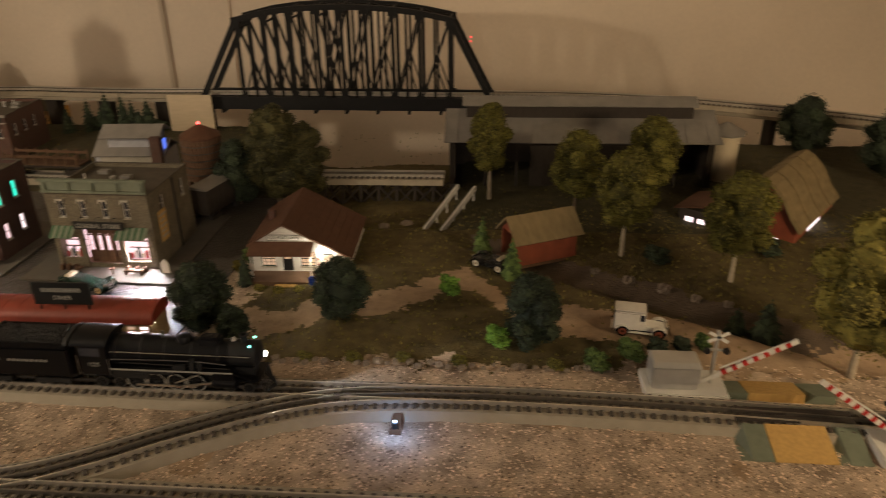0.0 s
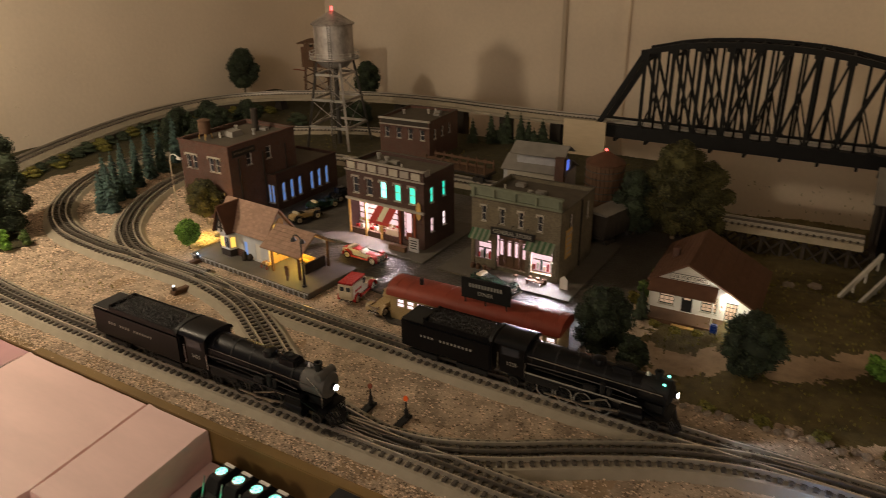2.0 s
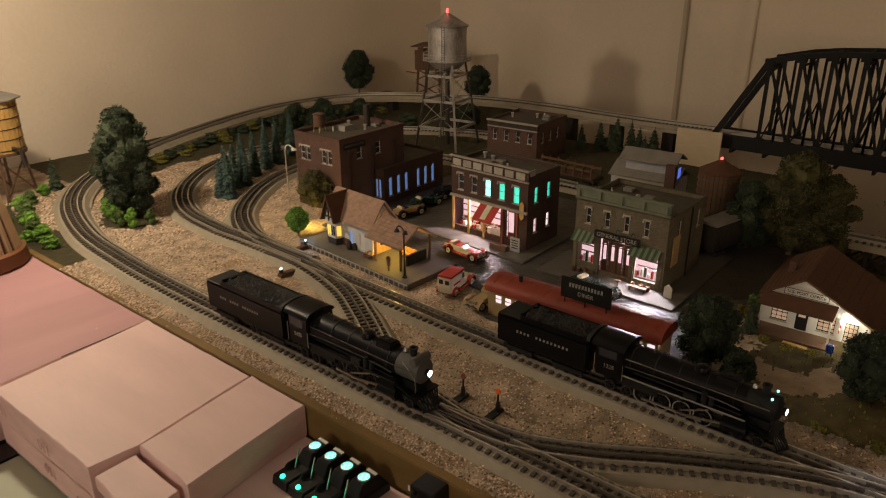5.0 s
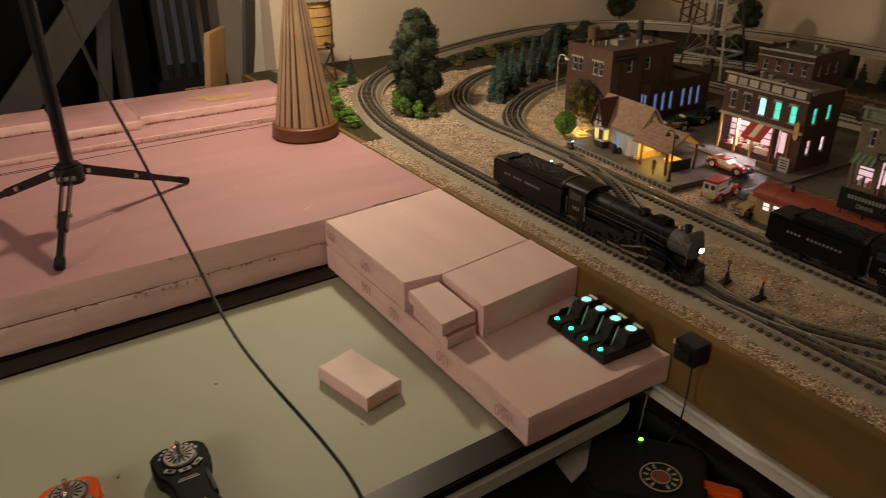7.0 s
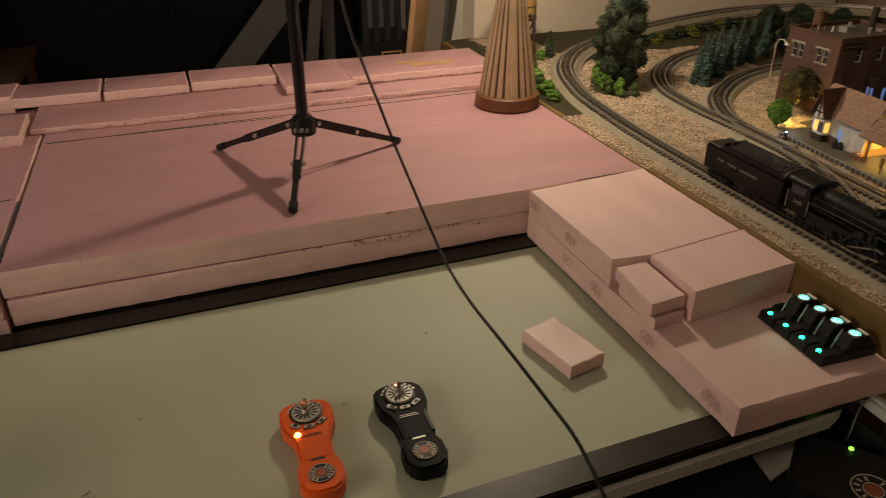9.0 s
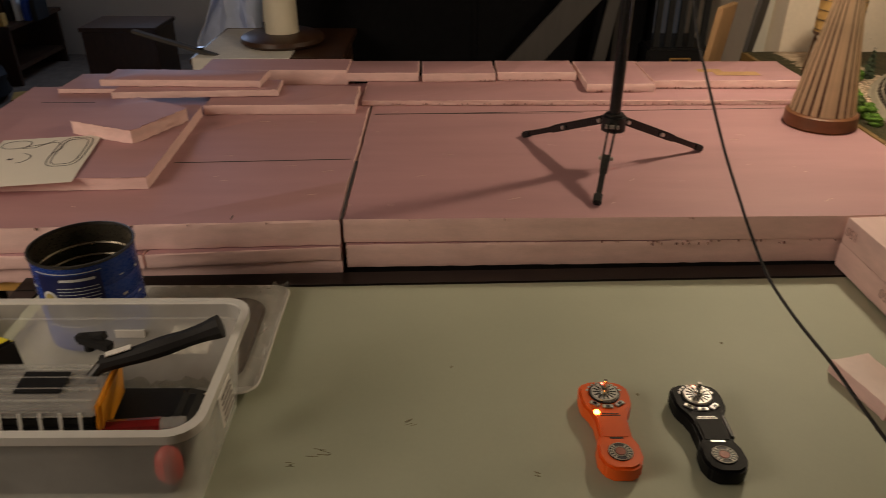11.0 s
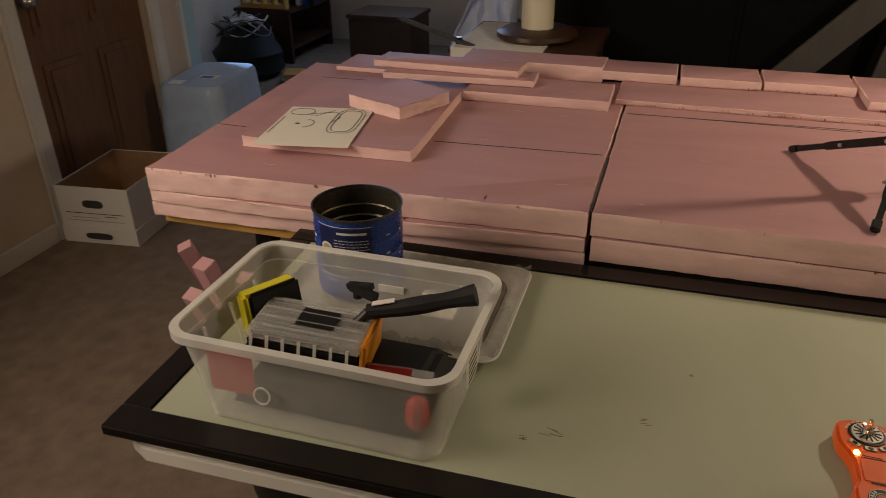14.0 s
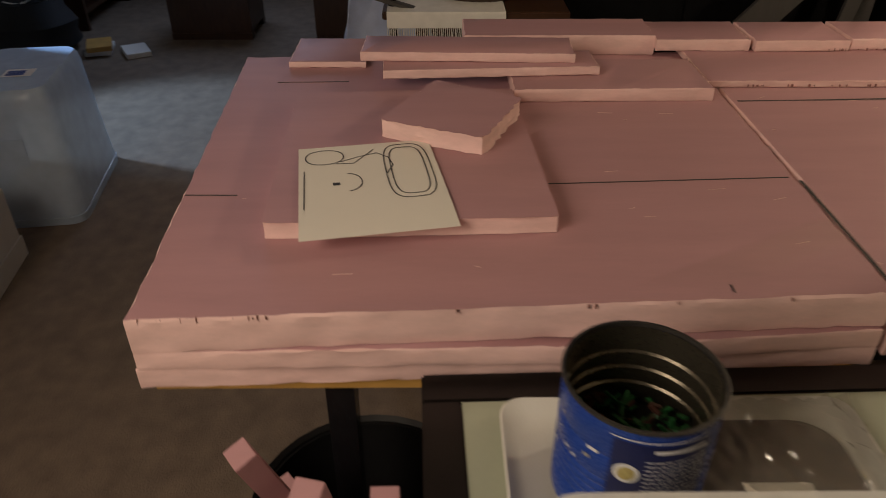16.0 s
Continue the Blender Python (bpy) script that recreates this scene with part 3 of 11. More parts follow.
for x, z in ((-1.075, 0.796), (-0.967, 0.796), (-0.809, 0.795), (-0.654, 0.793), (-1.068, 0.845), (-1.214, 0.848)):
    tagged(words("printed_mark", "150", 0.026, ink_faint, None, Matrix.Translation((x, 0.2896 + (0.003 if x < -1.0 and z < 0.82 else 0), z)) @ Matrix.Rotation(math.pi / 2, 4, "X") @ Matrix.Rotation(math.pi, 4, "Z"), depth=0.0001), "faint printed number on the foam edge", "print", "printed numbers")
# knife nicks, torn teeth and crumbs along the cut edges
rn = random.Random(44)
nk = Geo()


def nick_row(a, b, z, n, long_=0.007, wide=0.0011):
    """Thin upright nicks along an edge from a to b."""
    a, b = Vector((*a, z)), Vector((*b, z))
    for k in range(n):
        p = a.lerp(b, rn.random())
        h = long_ * rn.uniform(0.25, 1.0)
        w = wide * rn.uniform(0.6, 1.5)
        nk.box(p.x - 0.0025, p.x + 0.0012, p.y - w / 2, p.y + w / 2, p.z - h * 0.5, p.z + h * 0.5)


nick_row((-1.243, -0.66), (-1.252, 0.29), 0.8165, 34, 0.005)
nick_row((-1.2405, -0.10), (-1.245, 0.20), 0.8145, 12, 0.006)
nick_row((-1.2425, -0.66), (-1.251, 0.29), 0.866, 5, 0.004, 0.0009)
nick_row((-1.195, -1.63), (-1.203, -1.46), 0.8645, 12, 0.007, 0.0008)
nick_row((-1.206, -1.36), (-1.236, -0.74), 0.8655, 5, 0.006, 0.0010)
nick_row((-1.953, -0.62), (-1.953, 0.52), 0.8735, 70, 0.006)
nick_row((-2.143, -0.50), (-2.143, -0.10), 0.8875, 42, 0.007)
nick_row((-2.028, -0.05), (-2.028, 0.10), 0.8865, 20, 0.007)
nick_row((-2.063, 0.14), (-2.063, 0.52), 0.8865, 30, 0.006)
solid("edge_nick", nk, M("nick_brown", (0.26, 0.12, 0.105), 0.9, vary=0.3, scale=80), "small dark nicks along the foam edges", "nick", kind="stuff", smooth=0)
scrape = Geo()
for k in range(46):
    x, y = rn.uniform(-1.9, -1.27), rn.uniform(-1.58, 0.5)
    if -1.9 < x < -1.36 and -1.55 < y < -1.08:
        continue
    l, a = rn.uniform(0.004, 0.03), rn.gauss(1.57, 0.25)
    scrape.bar((x, y, FT + 0.0001), (x + l * math.cos(a), y + l * math.sin(a), FT + 0.0001), rn.uniform(0.0006, 0.0012), 0.0005)
solid("surface_scrape", scrape, foam_cut, "pale shallow scrapes on the pink foam", "scrape", kind="stuff", smooth=0)

# ---- paper with a pencilled track plan ----
sheet = thing("paper_sheet", "white paper sheet with a hand-drawn track plan", "paper", (0, 0, 0))
A, Bq, C, D = Vector((-1.602, -1.492, 0.8985)), Vector((-1.640, -1.279, 0.8985)), Vector((-1.362, -1.231, 0.8985)), Vector((-1.323, -1.449, 0.8985))
on = lambda u, v: A.lerp(Bq, u).lerp(D.lerp(C, u), v) - Vector((0, 0, 0.006 * max(0.0, v - 0.84) * 2.0))
pv, pf = [], []
for j in range(15):
    for i in range(9):
        pv.append(on(i / 8, j / 14))
for j in range(14):
    for i in range(8):
        pf.append((j * 9 + i, (j + 1) * 9 + i, (j + 1) * 9 + i + 1, j * 9 + i + 1))
part("page", Geo().add(pv, pf), paper_white, sheet)


def drawn(points, closed=False, w=0.0016):
    g = Geo()
    pts = [on(u, v) + Vector((0, 0, 0.0006)) for u, v in points]
    if closed:
        pts.append(pts[0])
    for a, b in zip(pts, pts[1:]):
        g.bar(a, b, w, 0.0004)
    return g


def oval(u0, u1, v0, v1, r=0.5, n=36):
    out = []
    for k in range(n):
        t = 2 * math.pi * k / n
        cu, sv = math.cos(t), math.sin(t)
        e = r
        out.append(((u0 + u1) / 2 + (u1 - u0) / 2 * math.copysign(abs(cu) ** e, cu), (v0 + v1) / 2 + (v1 - v0) / 2 * math.copysign(abs(sv) ** e, sv)))
    return out


for pts, cl in ((oval(0.05, 0.33, 0.05, 0.23, 0.9), True), (oval(0.62, 0.95, 0.04, 0.68, 0.55), True), (oval(0.66, 0.91, 0.08, 0.64, 0.55), True),
                ([(0.3, 0.21), (0.45, 0.16), (0.58, 0.13), (0.66, 0.2), (0.68, 0.3), (0.62, 0.4)], False), ([(0.27, 0.23), (0.4, 0.24), (0.56, 0.08)], False),
                ([(0.34 + 0.1 * math.cos(t), 0.46 + 0.1 * math.sin(t)) for t in [-1.5 + 0.3 * k for k in range(11)]], False), ([(0.04, 0.3), (0.035, 0.72)], False)):
    part("pencil_line", drawn(pts, cl), ink_dark, sheet, smooth=0)
part("pencil_mark", drawn([(0.235, 0.47), (0.285, 0.47)], w=0.008), ink_dark, sheet, smooth=0)

# ---- table lamp on the foam ----
tl = thing("table_lamp", "tall cone lamp of pale and dark reeds on wooden base", "lamp", (-1.795, 0.49, FT))
part("base", Geo().turn([(0.002, 0), (0.084, 0), (0.088, 0.006), (0.086, 0.034), (0.08, 0.038), (0.002, 0.038)], 40), lamp_wood, tl, "turned dark wooden base")
part("core", Geo().turn([(0.002, 0.037), (0.073, 0.038), (0.024, 0.352), (0.002, 0.352)], 30), reed_dark, tl)
reed_mesh = {}
for k in range(66):
    t = 2 * math.pi * k / 66
    darkish = k % 6 in (0, 3) and k % 18 != 9
    r0, r1 = (0.0745, 0.0255) if not darkish else (0.0738, 0.0250)
    if darkish not in reed_mesh:
        reed_mesh[darkish] = mesh_of("reed", Geo().rod((r0, 0, 0.038), (r1, 0, 0.352), 0.0037 if not darkish else 0.0030, 0.0014 if not darkish else 0.0012, 6), reed_dark if darkish else reed_pale)
    ob = new("reed", reed_mesh[darkish])
    ob.parent, ob.matrix_basis = tl, pose(0, 0, 0, 0, 0, math.degrees(t))
part("neck", Geo().turn([(0.002, 0.350), (0.0235, 0.351), (0.011, 0.52), (0.002, 0.52)], 24), lamp_orange, tl, "tapered orange wooden neck")
part("socket", Geo().rod((0, 0, 0.52), (0, 0, 0.60), 0.014), steel, tl, "metal bulb socket")

# ---- tripod on the foam ----
tri = thing("tripod", "black metal tripod stand with folded-out legs", "tripod", (-1.505, -0.112, FT))
part("pole", Geo().rod((0, 0, 0.085), (0, 0, 0.9), 0.0125, n=14), black_metal, tri)
part("collar", Geo().rod((0, 0, 0.086), (0, 0, 0.118), 0.026, n=14).rod((0, 0, 0.118), (0, 0, 0.124), 0.020, n=14), black_plastic, tri, bevel=0.001)
FEET = ((-0.195, -0.165), (-0.098, 0.232), (0.200, -0.065))
for fx, fy in FEET:
    d = Vector((fx, fy, 0)).normalized()
    s = Vector((-d.y, d.x, 0))
    top = Vector((0, 0, 0.104)) + d * 0.026
    foot = Vector((fx, fy, 0.008))
    leg = part("leg", Geo().bar(top + s * 0.0075, top.lerp(foot, 0.62) + s * 0.0060, 0.004, 0.017).bar(top - s * 0.0075, top.lerp(foot, 0.62) - s * 0.0060, 0.004, 0.017).bar(top.lerp(foot, 0.42), foot, 0.0115, 0.0125), black_metal, tri, bevel=0.0012)
    part("foot", Geo().bar(foot - (foot - top).normalized() * 0.02, foot + (foot - top).normalized() * 0.006, 0.017, 0.0150), black_plastic, leg, "rubber foot", bevel=0.003)
    for q in (0.02, 0.45):
        c = top.lerp(foot, q)
        part("rivet", Geo().rod(c - s * 0.0145, c + s * 0.0145, 0.0045), steel, leg, "steel rivet")

# ---- black cable hanging across the table ----
cab = [(-1.38, -0.16, ZC - 0.002), (-1.36, -0.15, 2.0), (-1.29, -0.12, 1.60), (-1.225, -0.09, 1.34), (-1.195, -0.073, 1.23), (-1.163, -0.060, 1.172), (-1.132, -0.045, 1.115), (-1.088, -0.034, 1.062), (-1.032, -0.025, 1.015), (-0.970, -0.018, 0.972), (-0.890, -0.018, 0.945),
       (-0.795, -0.020, 0.940), (-0.705, -0.015, 0.936), (-0.660, -0.004, 0.920), (-0.605, 0.006, 0.906), (-0.540, 0.008, 0.900), (-0.46, 0.005, 0.87), (-0.39, 0.01, 0.79), (-0.355, 0.03, 0.70), (-0.345, 0.06, 0.650), (-0.34, 0.12, 0.6465)]


def smooth_path(p, k=6):
    p = [Vector(q) for q in p]
    out = []
    for i in range(len(p) - 1):
        a, b, c, d = p[max(i - 1, 0)], p[i], p[i + 1], p[min(i + 2, len(p) - 1)]
        for j in range(k):
            t = j / k
            out.append(0.5 * ((2 * b) + (c - a) * t + (2 * a - 5 * b + 4 * c - d) * t * t + (3 * b - a - 3 * c + d) * t ** 3))
    return out + [p[-1]]


solid("power_cable", Geo().tube(smooth_path(cab, 4), 0.0023, 8), black_plastic, "thin black cable hanging down across the table", "cable")


# ---- train remotes ----
glow_red = M("glow_red", (0.8, 0.05, 0.03), 0.3, glow=(1.0, 0.10, 0.06), power=16, bump=0)
glow_amber = M("glow_amber", (0.9, 0.4, 0.05), 0.3, glow=(1.0, 0.42, 0.06), power=16, bump=0)
badge_ring = M("badge_ring", (0.50, 0.46, 0.38), 0.4, vary=0.1, scale=200)
badge_red = M("badge_red", (0.34, 0.10, 0.06), 0.4, vary=0.1, scale=200)


def remote(body_mat, at, turn, label, lit):
    """A throttle remote: wide head with a dial, waist and round foot. Local x runs from foot to head."""
    ob = thing("train_remote", label, "remote control", at, turn, group="train remotes on the table")
    out = [(0.008, -0.024), (0.0, -0.012), (0.0, 0.012), (0.008, 0.024), (0.024, 0.0295), (0.046, 0.0285), (0.062, 0.0225), (0.095, 0.0230), (0.112, 0.0280), (0.122, 0.0335), (0.131, 0.0360), (0.150, 0.0368), (0.164, 0.0350), (0.172, 0.0290), (0.1765, 0.0190), (0.178, 0.0070),
           (0.178, -0.0070), (0.1765, -0.0190), (0.172, -0.0290), (0.164, -0.0350), (0.150, -0.0368), (0.131, -0.0360), (0.122, -0.0335), (0.112, -0.0280), (0.095, -0.0230), (0.062, -0.0225), (0.046, -0.0285), (0.024, -0.0295)][::-1]
    part("shell", Geo().prism(out, 0.0, 0.025), body_mat, ob, bevel=0.0035)
    part("grip_pad", Geo().prism([(0.058, -0.016), (0.098, -0.016), (0.098, 0.016), (0.058, 0.016)], 0.025, 0.0262), body_mat, ob, bevel=0.0005)
    badge = part("badge", Geo().turn([(0.0003, 0.0262), (0.0165, 0.0262), (0.0165, 0.025)], 28, Matrix.Translation((0.03, 0, 0))), black_plastic, ob, "round dark badge")
    for r0, r1 in ((0.0150, 0.0158), (0.0082, 0.0089)):
        part("badge_rim", Geo().turn([(r0, 0.0263), (r0, 0.0270), (r1, 0.0270), (r1, 0.0263)], 28, Matrix.Translation((0.03, 0, 0))), badge_ring, badge)
    part("badge_centre", Geo().turn([(0.0003, 0.0272), (0.0066, 0.0272), (0.0066, 0.0262)], 20, Matrix.Translation((0.03, 0, 0))), badge_red, badge)
    for s in (-1, 1):
        for q in range(6):
            part("badge_lettering", Geo().box(-0.0011, 0.0011, 0.0100, 0.0140, 0.0263, 0.0268, Matrix.Translation((0.03, 0, 0)) @ Matrix.Rotation(radians(s * (38 + q * 21)) - math.pi / 2, 4, "Z")), badge_ring, badge, smooth=0)
    for q in range(9):
        part("band_mark", Geo().box(0.0235, 0.0265, -0.0024, 0.0024, 0.0252, 0.0256, Matrix.Translation((0.148, 0, 0)) @ Matrix.Rotation(radians(-70 + q * 17.5), 4, "Z")), silver_paint, ob, smooth=0)
    part("caption", Geo().box(0.0545, 0.0585, -0.009, 0.009, 0.0252, 0.0256), silver_paint if not lit else ink_dark, ob, smooth=0)
    dial = part("dial", Geo().turn([(0.0003, 0.029), (0.0190, 0.029), (0.0205, 0.0255)], 30, Matrix.Translation((0.148, 0, 0))), silver_paint, ob, "silver dial with dark slots")
    for q in range(14):
        part("dial_slot", Geo().box(-0.0010, 0.0010, 0.008, 0.017, 0.0290, 0.0296, Matrix.Translation((0.148, 0, 0)) @ Matrix.Rotation(2 * math.pi * q / 14, 4, "Z")), black_plastic, dial, smooth=0)
    part("dial_rim", Geo().turn([(0.0225, 0.0252), (0.0225, 0.0270), (0.0205, 0.0275), (0.0205, 0.0252)], 30, Matrix.Translation((0.148, 0, 0))), black_plastic, ob)
    part("knob", Geo().rod((0.148, 0, 0.028), (0.148, 0, 0.036), 0.0075, 0.006, 14).rod((0.148, 0, 0.036), (0.148, 0, 0.050), 0.0036, 0.003, 10), chrome, ob, "chrome throttle knob")
    for q, a in enumerate((-38, 0, 38)):
        m = Matrix.Translation((0.148, 0, 0)) @ Matrix.Rotation(radians(a + 180), 4, "Z")
        part("button", Geo().box(0.0245, 0.033, -0.0078, 0.0078, 0.0252, 0.0272, m), silver_paint, ob, "pale rubber button", bevel=0.001)
        part("button_mark", Geo().box(0.027, 0.031, -0.003, 0.003, 0.0273, 0.0276, m), black_plastic, ob, smooth=0)
    part("indicator", Geo().ball((0.1665, 0.0, 0.0275), 0.0026, 6), glow_red, ob, "lit red indicator")
    part("caption", Geo().box(0.1005, 0.1020, -0.014, 0.014, 0.0252, 0.0256).box(0.104, 0.1052, -0.012, 0.012, 0.0252, 0.0256), silver_paint if not lit else ink_dark, ob, smooth=0)
    if lit:
        part("indicator", Geo().ball((0.107, 0.018, 0.0255), 0.0042, 8), glow_amber, ob, "lit amber indicator")
    else:
        part("side_key", Geo().box(0.066, 0.110, -0.027, -0.0215, 0.012, 0.024), black_plastic, ob, bevel=0.001)
    return ob


remote(orange_plastic, (-0.683, -0.252, TT - 0.0005), 180.0 - 1, "bright orange plastic train remote with lit lamps", True)
remote(M("remote_black", (0.004, 0.004, 0.005), 0.55, vary=0.3, scale=60, bump=0.1, ior=1.25), (-0.676, -0.117, TT - 0.0005), 180.0 - 0.5, "black plastic train remote with silver dial", False)
wire = [(-0.776, -0.082, TT + 0.016), (-0.765, -0.05, TT + 0.006), (-0.74, 0.0, TT + 0.001), (-0.69, 0.06, TT + 0.001), (-0.66, 0.09, TT + 0.004)]

# ---- storage bin with tools, coffee can, tray ----
BX0, BX1, BY0, BY1 = -0.862, -0.632, -1.140, -0.789
RX0, RX1, RY0, RY1 = -0.914, -0.620, -1.182, -0.763


def round_rect(x0, x1, y0, y1, r, n=5):
    out = []
    for cx, cy, a0 in ((x1 - r, y0 + r, -90), (x1 - r, y1 - r, 0), (x0 + r, y1 - r, 90), (x0 + r, y0 + r, 180)):
        for k in range(n + 1):
            a = radians(a0 + 90 * k / n)
            out.append((cx + r * math.cos(a), cy + r * math.sin(a)))
    return out


def loft(g, rings, close_bottom=False, close_top=False):
    """Joins rings of equally many points (each a list of x, y, z)."""
    n = len(rings[0])
    v = [p for ring in rings for p in ring]
    f = []
    for k in range(len(rings) - 1):
        for i in range(n):
            j = (i + 1) % n
            f.append((k * n + i, k * n + j, (k + 1) * n + j, (k + 1) * n + i))
    if close_bottom:
        f.append(tuple(reversed(range(n))))
    if close_top:
        f.append(tuple(range((len(rings) - 1) * n, len(rings) * n)))
    return g.add(v, f)


def ring_at(a, b, t, z, r):
    return [(x, y, z) for x, y in round_rect(*[p + (q - p) * t for p, q in zip(a, b)], r)]


bin_ = thing("storage_bin", "shallow frosted plastic storage bin holding tools", "bin", (0, 0, 0))
base, rim = (BX0, BX1, BY0, BY1), (RX0 + 0.012, RX1 - 0.012, RY0 + 0.012, RY1 - 0.012)
g = Geo()
loft(g, [ring_at(base, rim, t, TT + 0.001 + z, 0.03) for t, z in ((-0.02, 0.004), (0.0, 0.0), (0.1, 0.012), (0.5, 0.07), (0.86, 0.112), (0.86, 0.113), (0.95, 0.114), (1.0, 0.136))], close_bottom=True)
part("tub", g, frosted, bin_, "frosted clear plastic")
g = Geo()
loft(g, [ring_at(base, rim, 1.0, TT + 0.137, 0.03), ring_at(base, rim, 1.05, TT + 0.140, 0.034), [(x, y, TT + 0.140) for x, y in round_rect(RX0, RX1, RY0, RY1, 0.04)], [(x, y, TT + 0.128) for x, y in round_rect(RX0, RX1, RY0, RY1, 0.04)]])
part("rim", g, frosted_dense, bin_, "milky rolled rim")
for k in range(3):
    part("rib", Geo().bar((-0.83 + k * 0.07, BY0 - 0.006, TT + 0.030), (-0.83 + k * 0.07, BY0 - 0.020, TT + 0.108), 0.004), frosted, bin_)
part("recycling_stamp", Geo().turn([(0.0108, 0), (0.0108, 0.0015), (0.0132, 0.0015), (0.0132, 0)], 24, Matrix.Translation((-0.6255, -1.034, TT + 0.063)) @ Matrix.Rotation(radians(78), 4, "Y")), frosted_dense, bin_)
part("sticker", Geo().box(-0.889, -0.887, -0.968, -0.925, TT + 0.088, TT + 0.101), card_white, bin_, "small white label")
part("side_label", Geo().box(-0.80, -0.745, -0.780, -0.7785, TT + 0.04, TT + 0.09), card_white, bin_, "white paper label")
for q in range(5):
    part("label_bar", Geo().box(-0.795, -0.752, -0.7783, -0.7778, TT + 0.045 + q * 0.009, TT + 0.048 + q * 0.009), ink_dark, bin_, smooth=0)

tm = thing("bit_case", "clear-lidded drill bit case with an amber edge", "tool case", (-0.748, -1.020, TT + 0.058), 8)
part("case_body", Geo().box(-0.055, 0.055, -0.075, 0.075, 0.0, 0.022), black_plastic, tm, "dark case tray", bevel=0.003)
part("amber_end", Geo().box(-0.055, 0.055, 0.0755, 0.083, 0.0, 0.05), amber_plastic, tm, "amber plastic end", bevel=0.003)
part("case_base", Geo().box(-0.053, 0.053, -0.073, 0.073, 0.022, 0.032), black_plastic, tm, bevel=0.002)
for k in range(9):
    part("drill_bit", Geo().rod((-0.046 + k * 0.0115, -0.066, 0.036), (-0.046 + k * 0.0115, 0.064 - 0.02 * (k % 3), 0.036), 0.0022 - 0.0001 * k, n=8), steel, tm, "steel bit")
part("case_badge", Geo().box(-0.03, 0.018, -0.02, 0.03, 0.0435, 0.0455), black_plastic, tm)
part("case_lid", Geo().box(-0.055, 0.055, -0.075, 0.075, 0.0325, 0.043), clear_lid, tm, "clear ribbed lid", bevel=0.002)
for k in range(4):
    part("lid_rib", Geo().box(-0.044 + k * 0.026, -0.041 + k * 0.026, -0.07, 0.07, 0.0432, 0.0456), clear_lid, tm)
for k in range(7):
    part("lid_rib", Geo().box(0.0552, 0.0566, -0.068 + k * 0.021, -0.064 + k * 0.021, 0.006, 0.040), frosted_dense, tm)
tm.matrix_basis = tm.matrix_basis @ Euler((radians(-6), radians(-4), 0)).to_matrix().to_4x4() @ Matrix.Diagonal((0.98, 1.12, 1.15, 1))
hm = thing("hammer", "hammer with a thick black rubber grip", "hammer", (0, 0, 0))
hg = smooth_path([(-0.792, -0.945, TT + 0.112), (-0.802, -0.900, TT + 0.120), (-0.814, -0.855, TT + 0.130), (-0.824, -0.815, TT + 0.140), (-0.830, -0.790, TT + 0.147)], 4)
part("grip", Geo().tube(hg, [0.0125, 0.012, 0.0118, 0.012, 0.0128, 0.0135, 0.014, 0.0142, 0.0138, 0.013, 0.0125, 0.013, 0.0135, 0.0145, 0.016, 0.0165, 0.0172], 10), black_matte, hm)
part("shaft", Geo().rod((-0.792, -0.945, TT + 0.112), (-0.745, -1.03, TT + 0.020), 0.0075), black_plastic, hm)
part("head", Geo().rod((-0.80, -1.05, TT + 0.020), (-0.69, -1.03, TT + 0.020), 0.013, n=12), dark_steel, hm, "steel head")
part("brand_plate", Geo().box(-0.0055, 0.0055, -0.017, 0.017, 0.0, 0.0015, Matrix.Translation((-0.797, -0.922, TT + 0.1295)) @ Euler((radians(12), 0, radians(14))).to_matrix().to_4x4()), card_white, hm, "small cream plate")
screw_red = M("screw_red", (0.20, 0.012, 0.012), 0.2, vary=0.2, scale=60, bump=0)
sc = thing("screwdriver", "screwdriver with a clear red handle", "screwdriver", (0, 0, 0))
part("handle", Geo().rod((-0.718, -0.93, TT + 0.062), (-0.730, -0.855, TT + 0.058), 0.0125, n=8), screw_red, sc)
part("collar", Geo().rod((-0.730, -0.855, TT + 0.058), (-0.734, -0.825, TT + 0.056), 0.012, n=10), clear_lid, sc)
part("blade", Geo().rod((-0.734, -0.825, TT + 0.056), (-0.74, -0.80, TT + 0.055), 0.003, n=8), steel, sc)
lv = thing("tape_measure", "black and bright yellow tape measure standing on edge", "tape measure", (-0.790, -1.098, TT + 0.044), -32)
part("case", Geo().prism([(-0.055, -0.030), (0.055, -0.030), (0.055, 0.004), (-0.055, 0.004)], 0.0, 0.088), yellow_plastic, lv, bevel=0.006)
part("face", Geo().prism([(-0.05, 0.0045), (0.05, 0.0045), (0.05, 0.016), (-0.05, 0.016)], 0.002, 0.092), black_plastic, lv, bevel=0.005)
for q in range(4):
    part("caption", Geo().box(-0.03, 0.025, 0.0162, 0.0168, 0.02 + q * 0.008, 0.022 + q * 0.008), silver_paint, lv, smooth=0)
lv.matrix_basis = lv.matrix_basis @ Matrix.Rotation(radians(10), 4, "X") @ Matrix.Diagonal((0.85, 1.0, 0.92, 1))
solid("clamp", Geo().bar((-0.845, -1.0, TT + 0.118), (-0.835, -0.955, TT + 0.128), 0.012, 0.01).bar((-0.835, -0.99, TT + 0.124), (-0.825, -0.945, TT + 0.116), 0.014, 0.012).rod((-0.835, -0.98, TT + 0.105), (-0.835, -0.98, TT + 0.122), 0.008), black_matte, "small black clamp among the tools", "clamp", bevel=0.001)
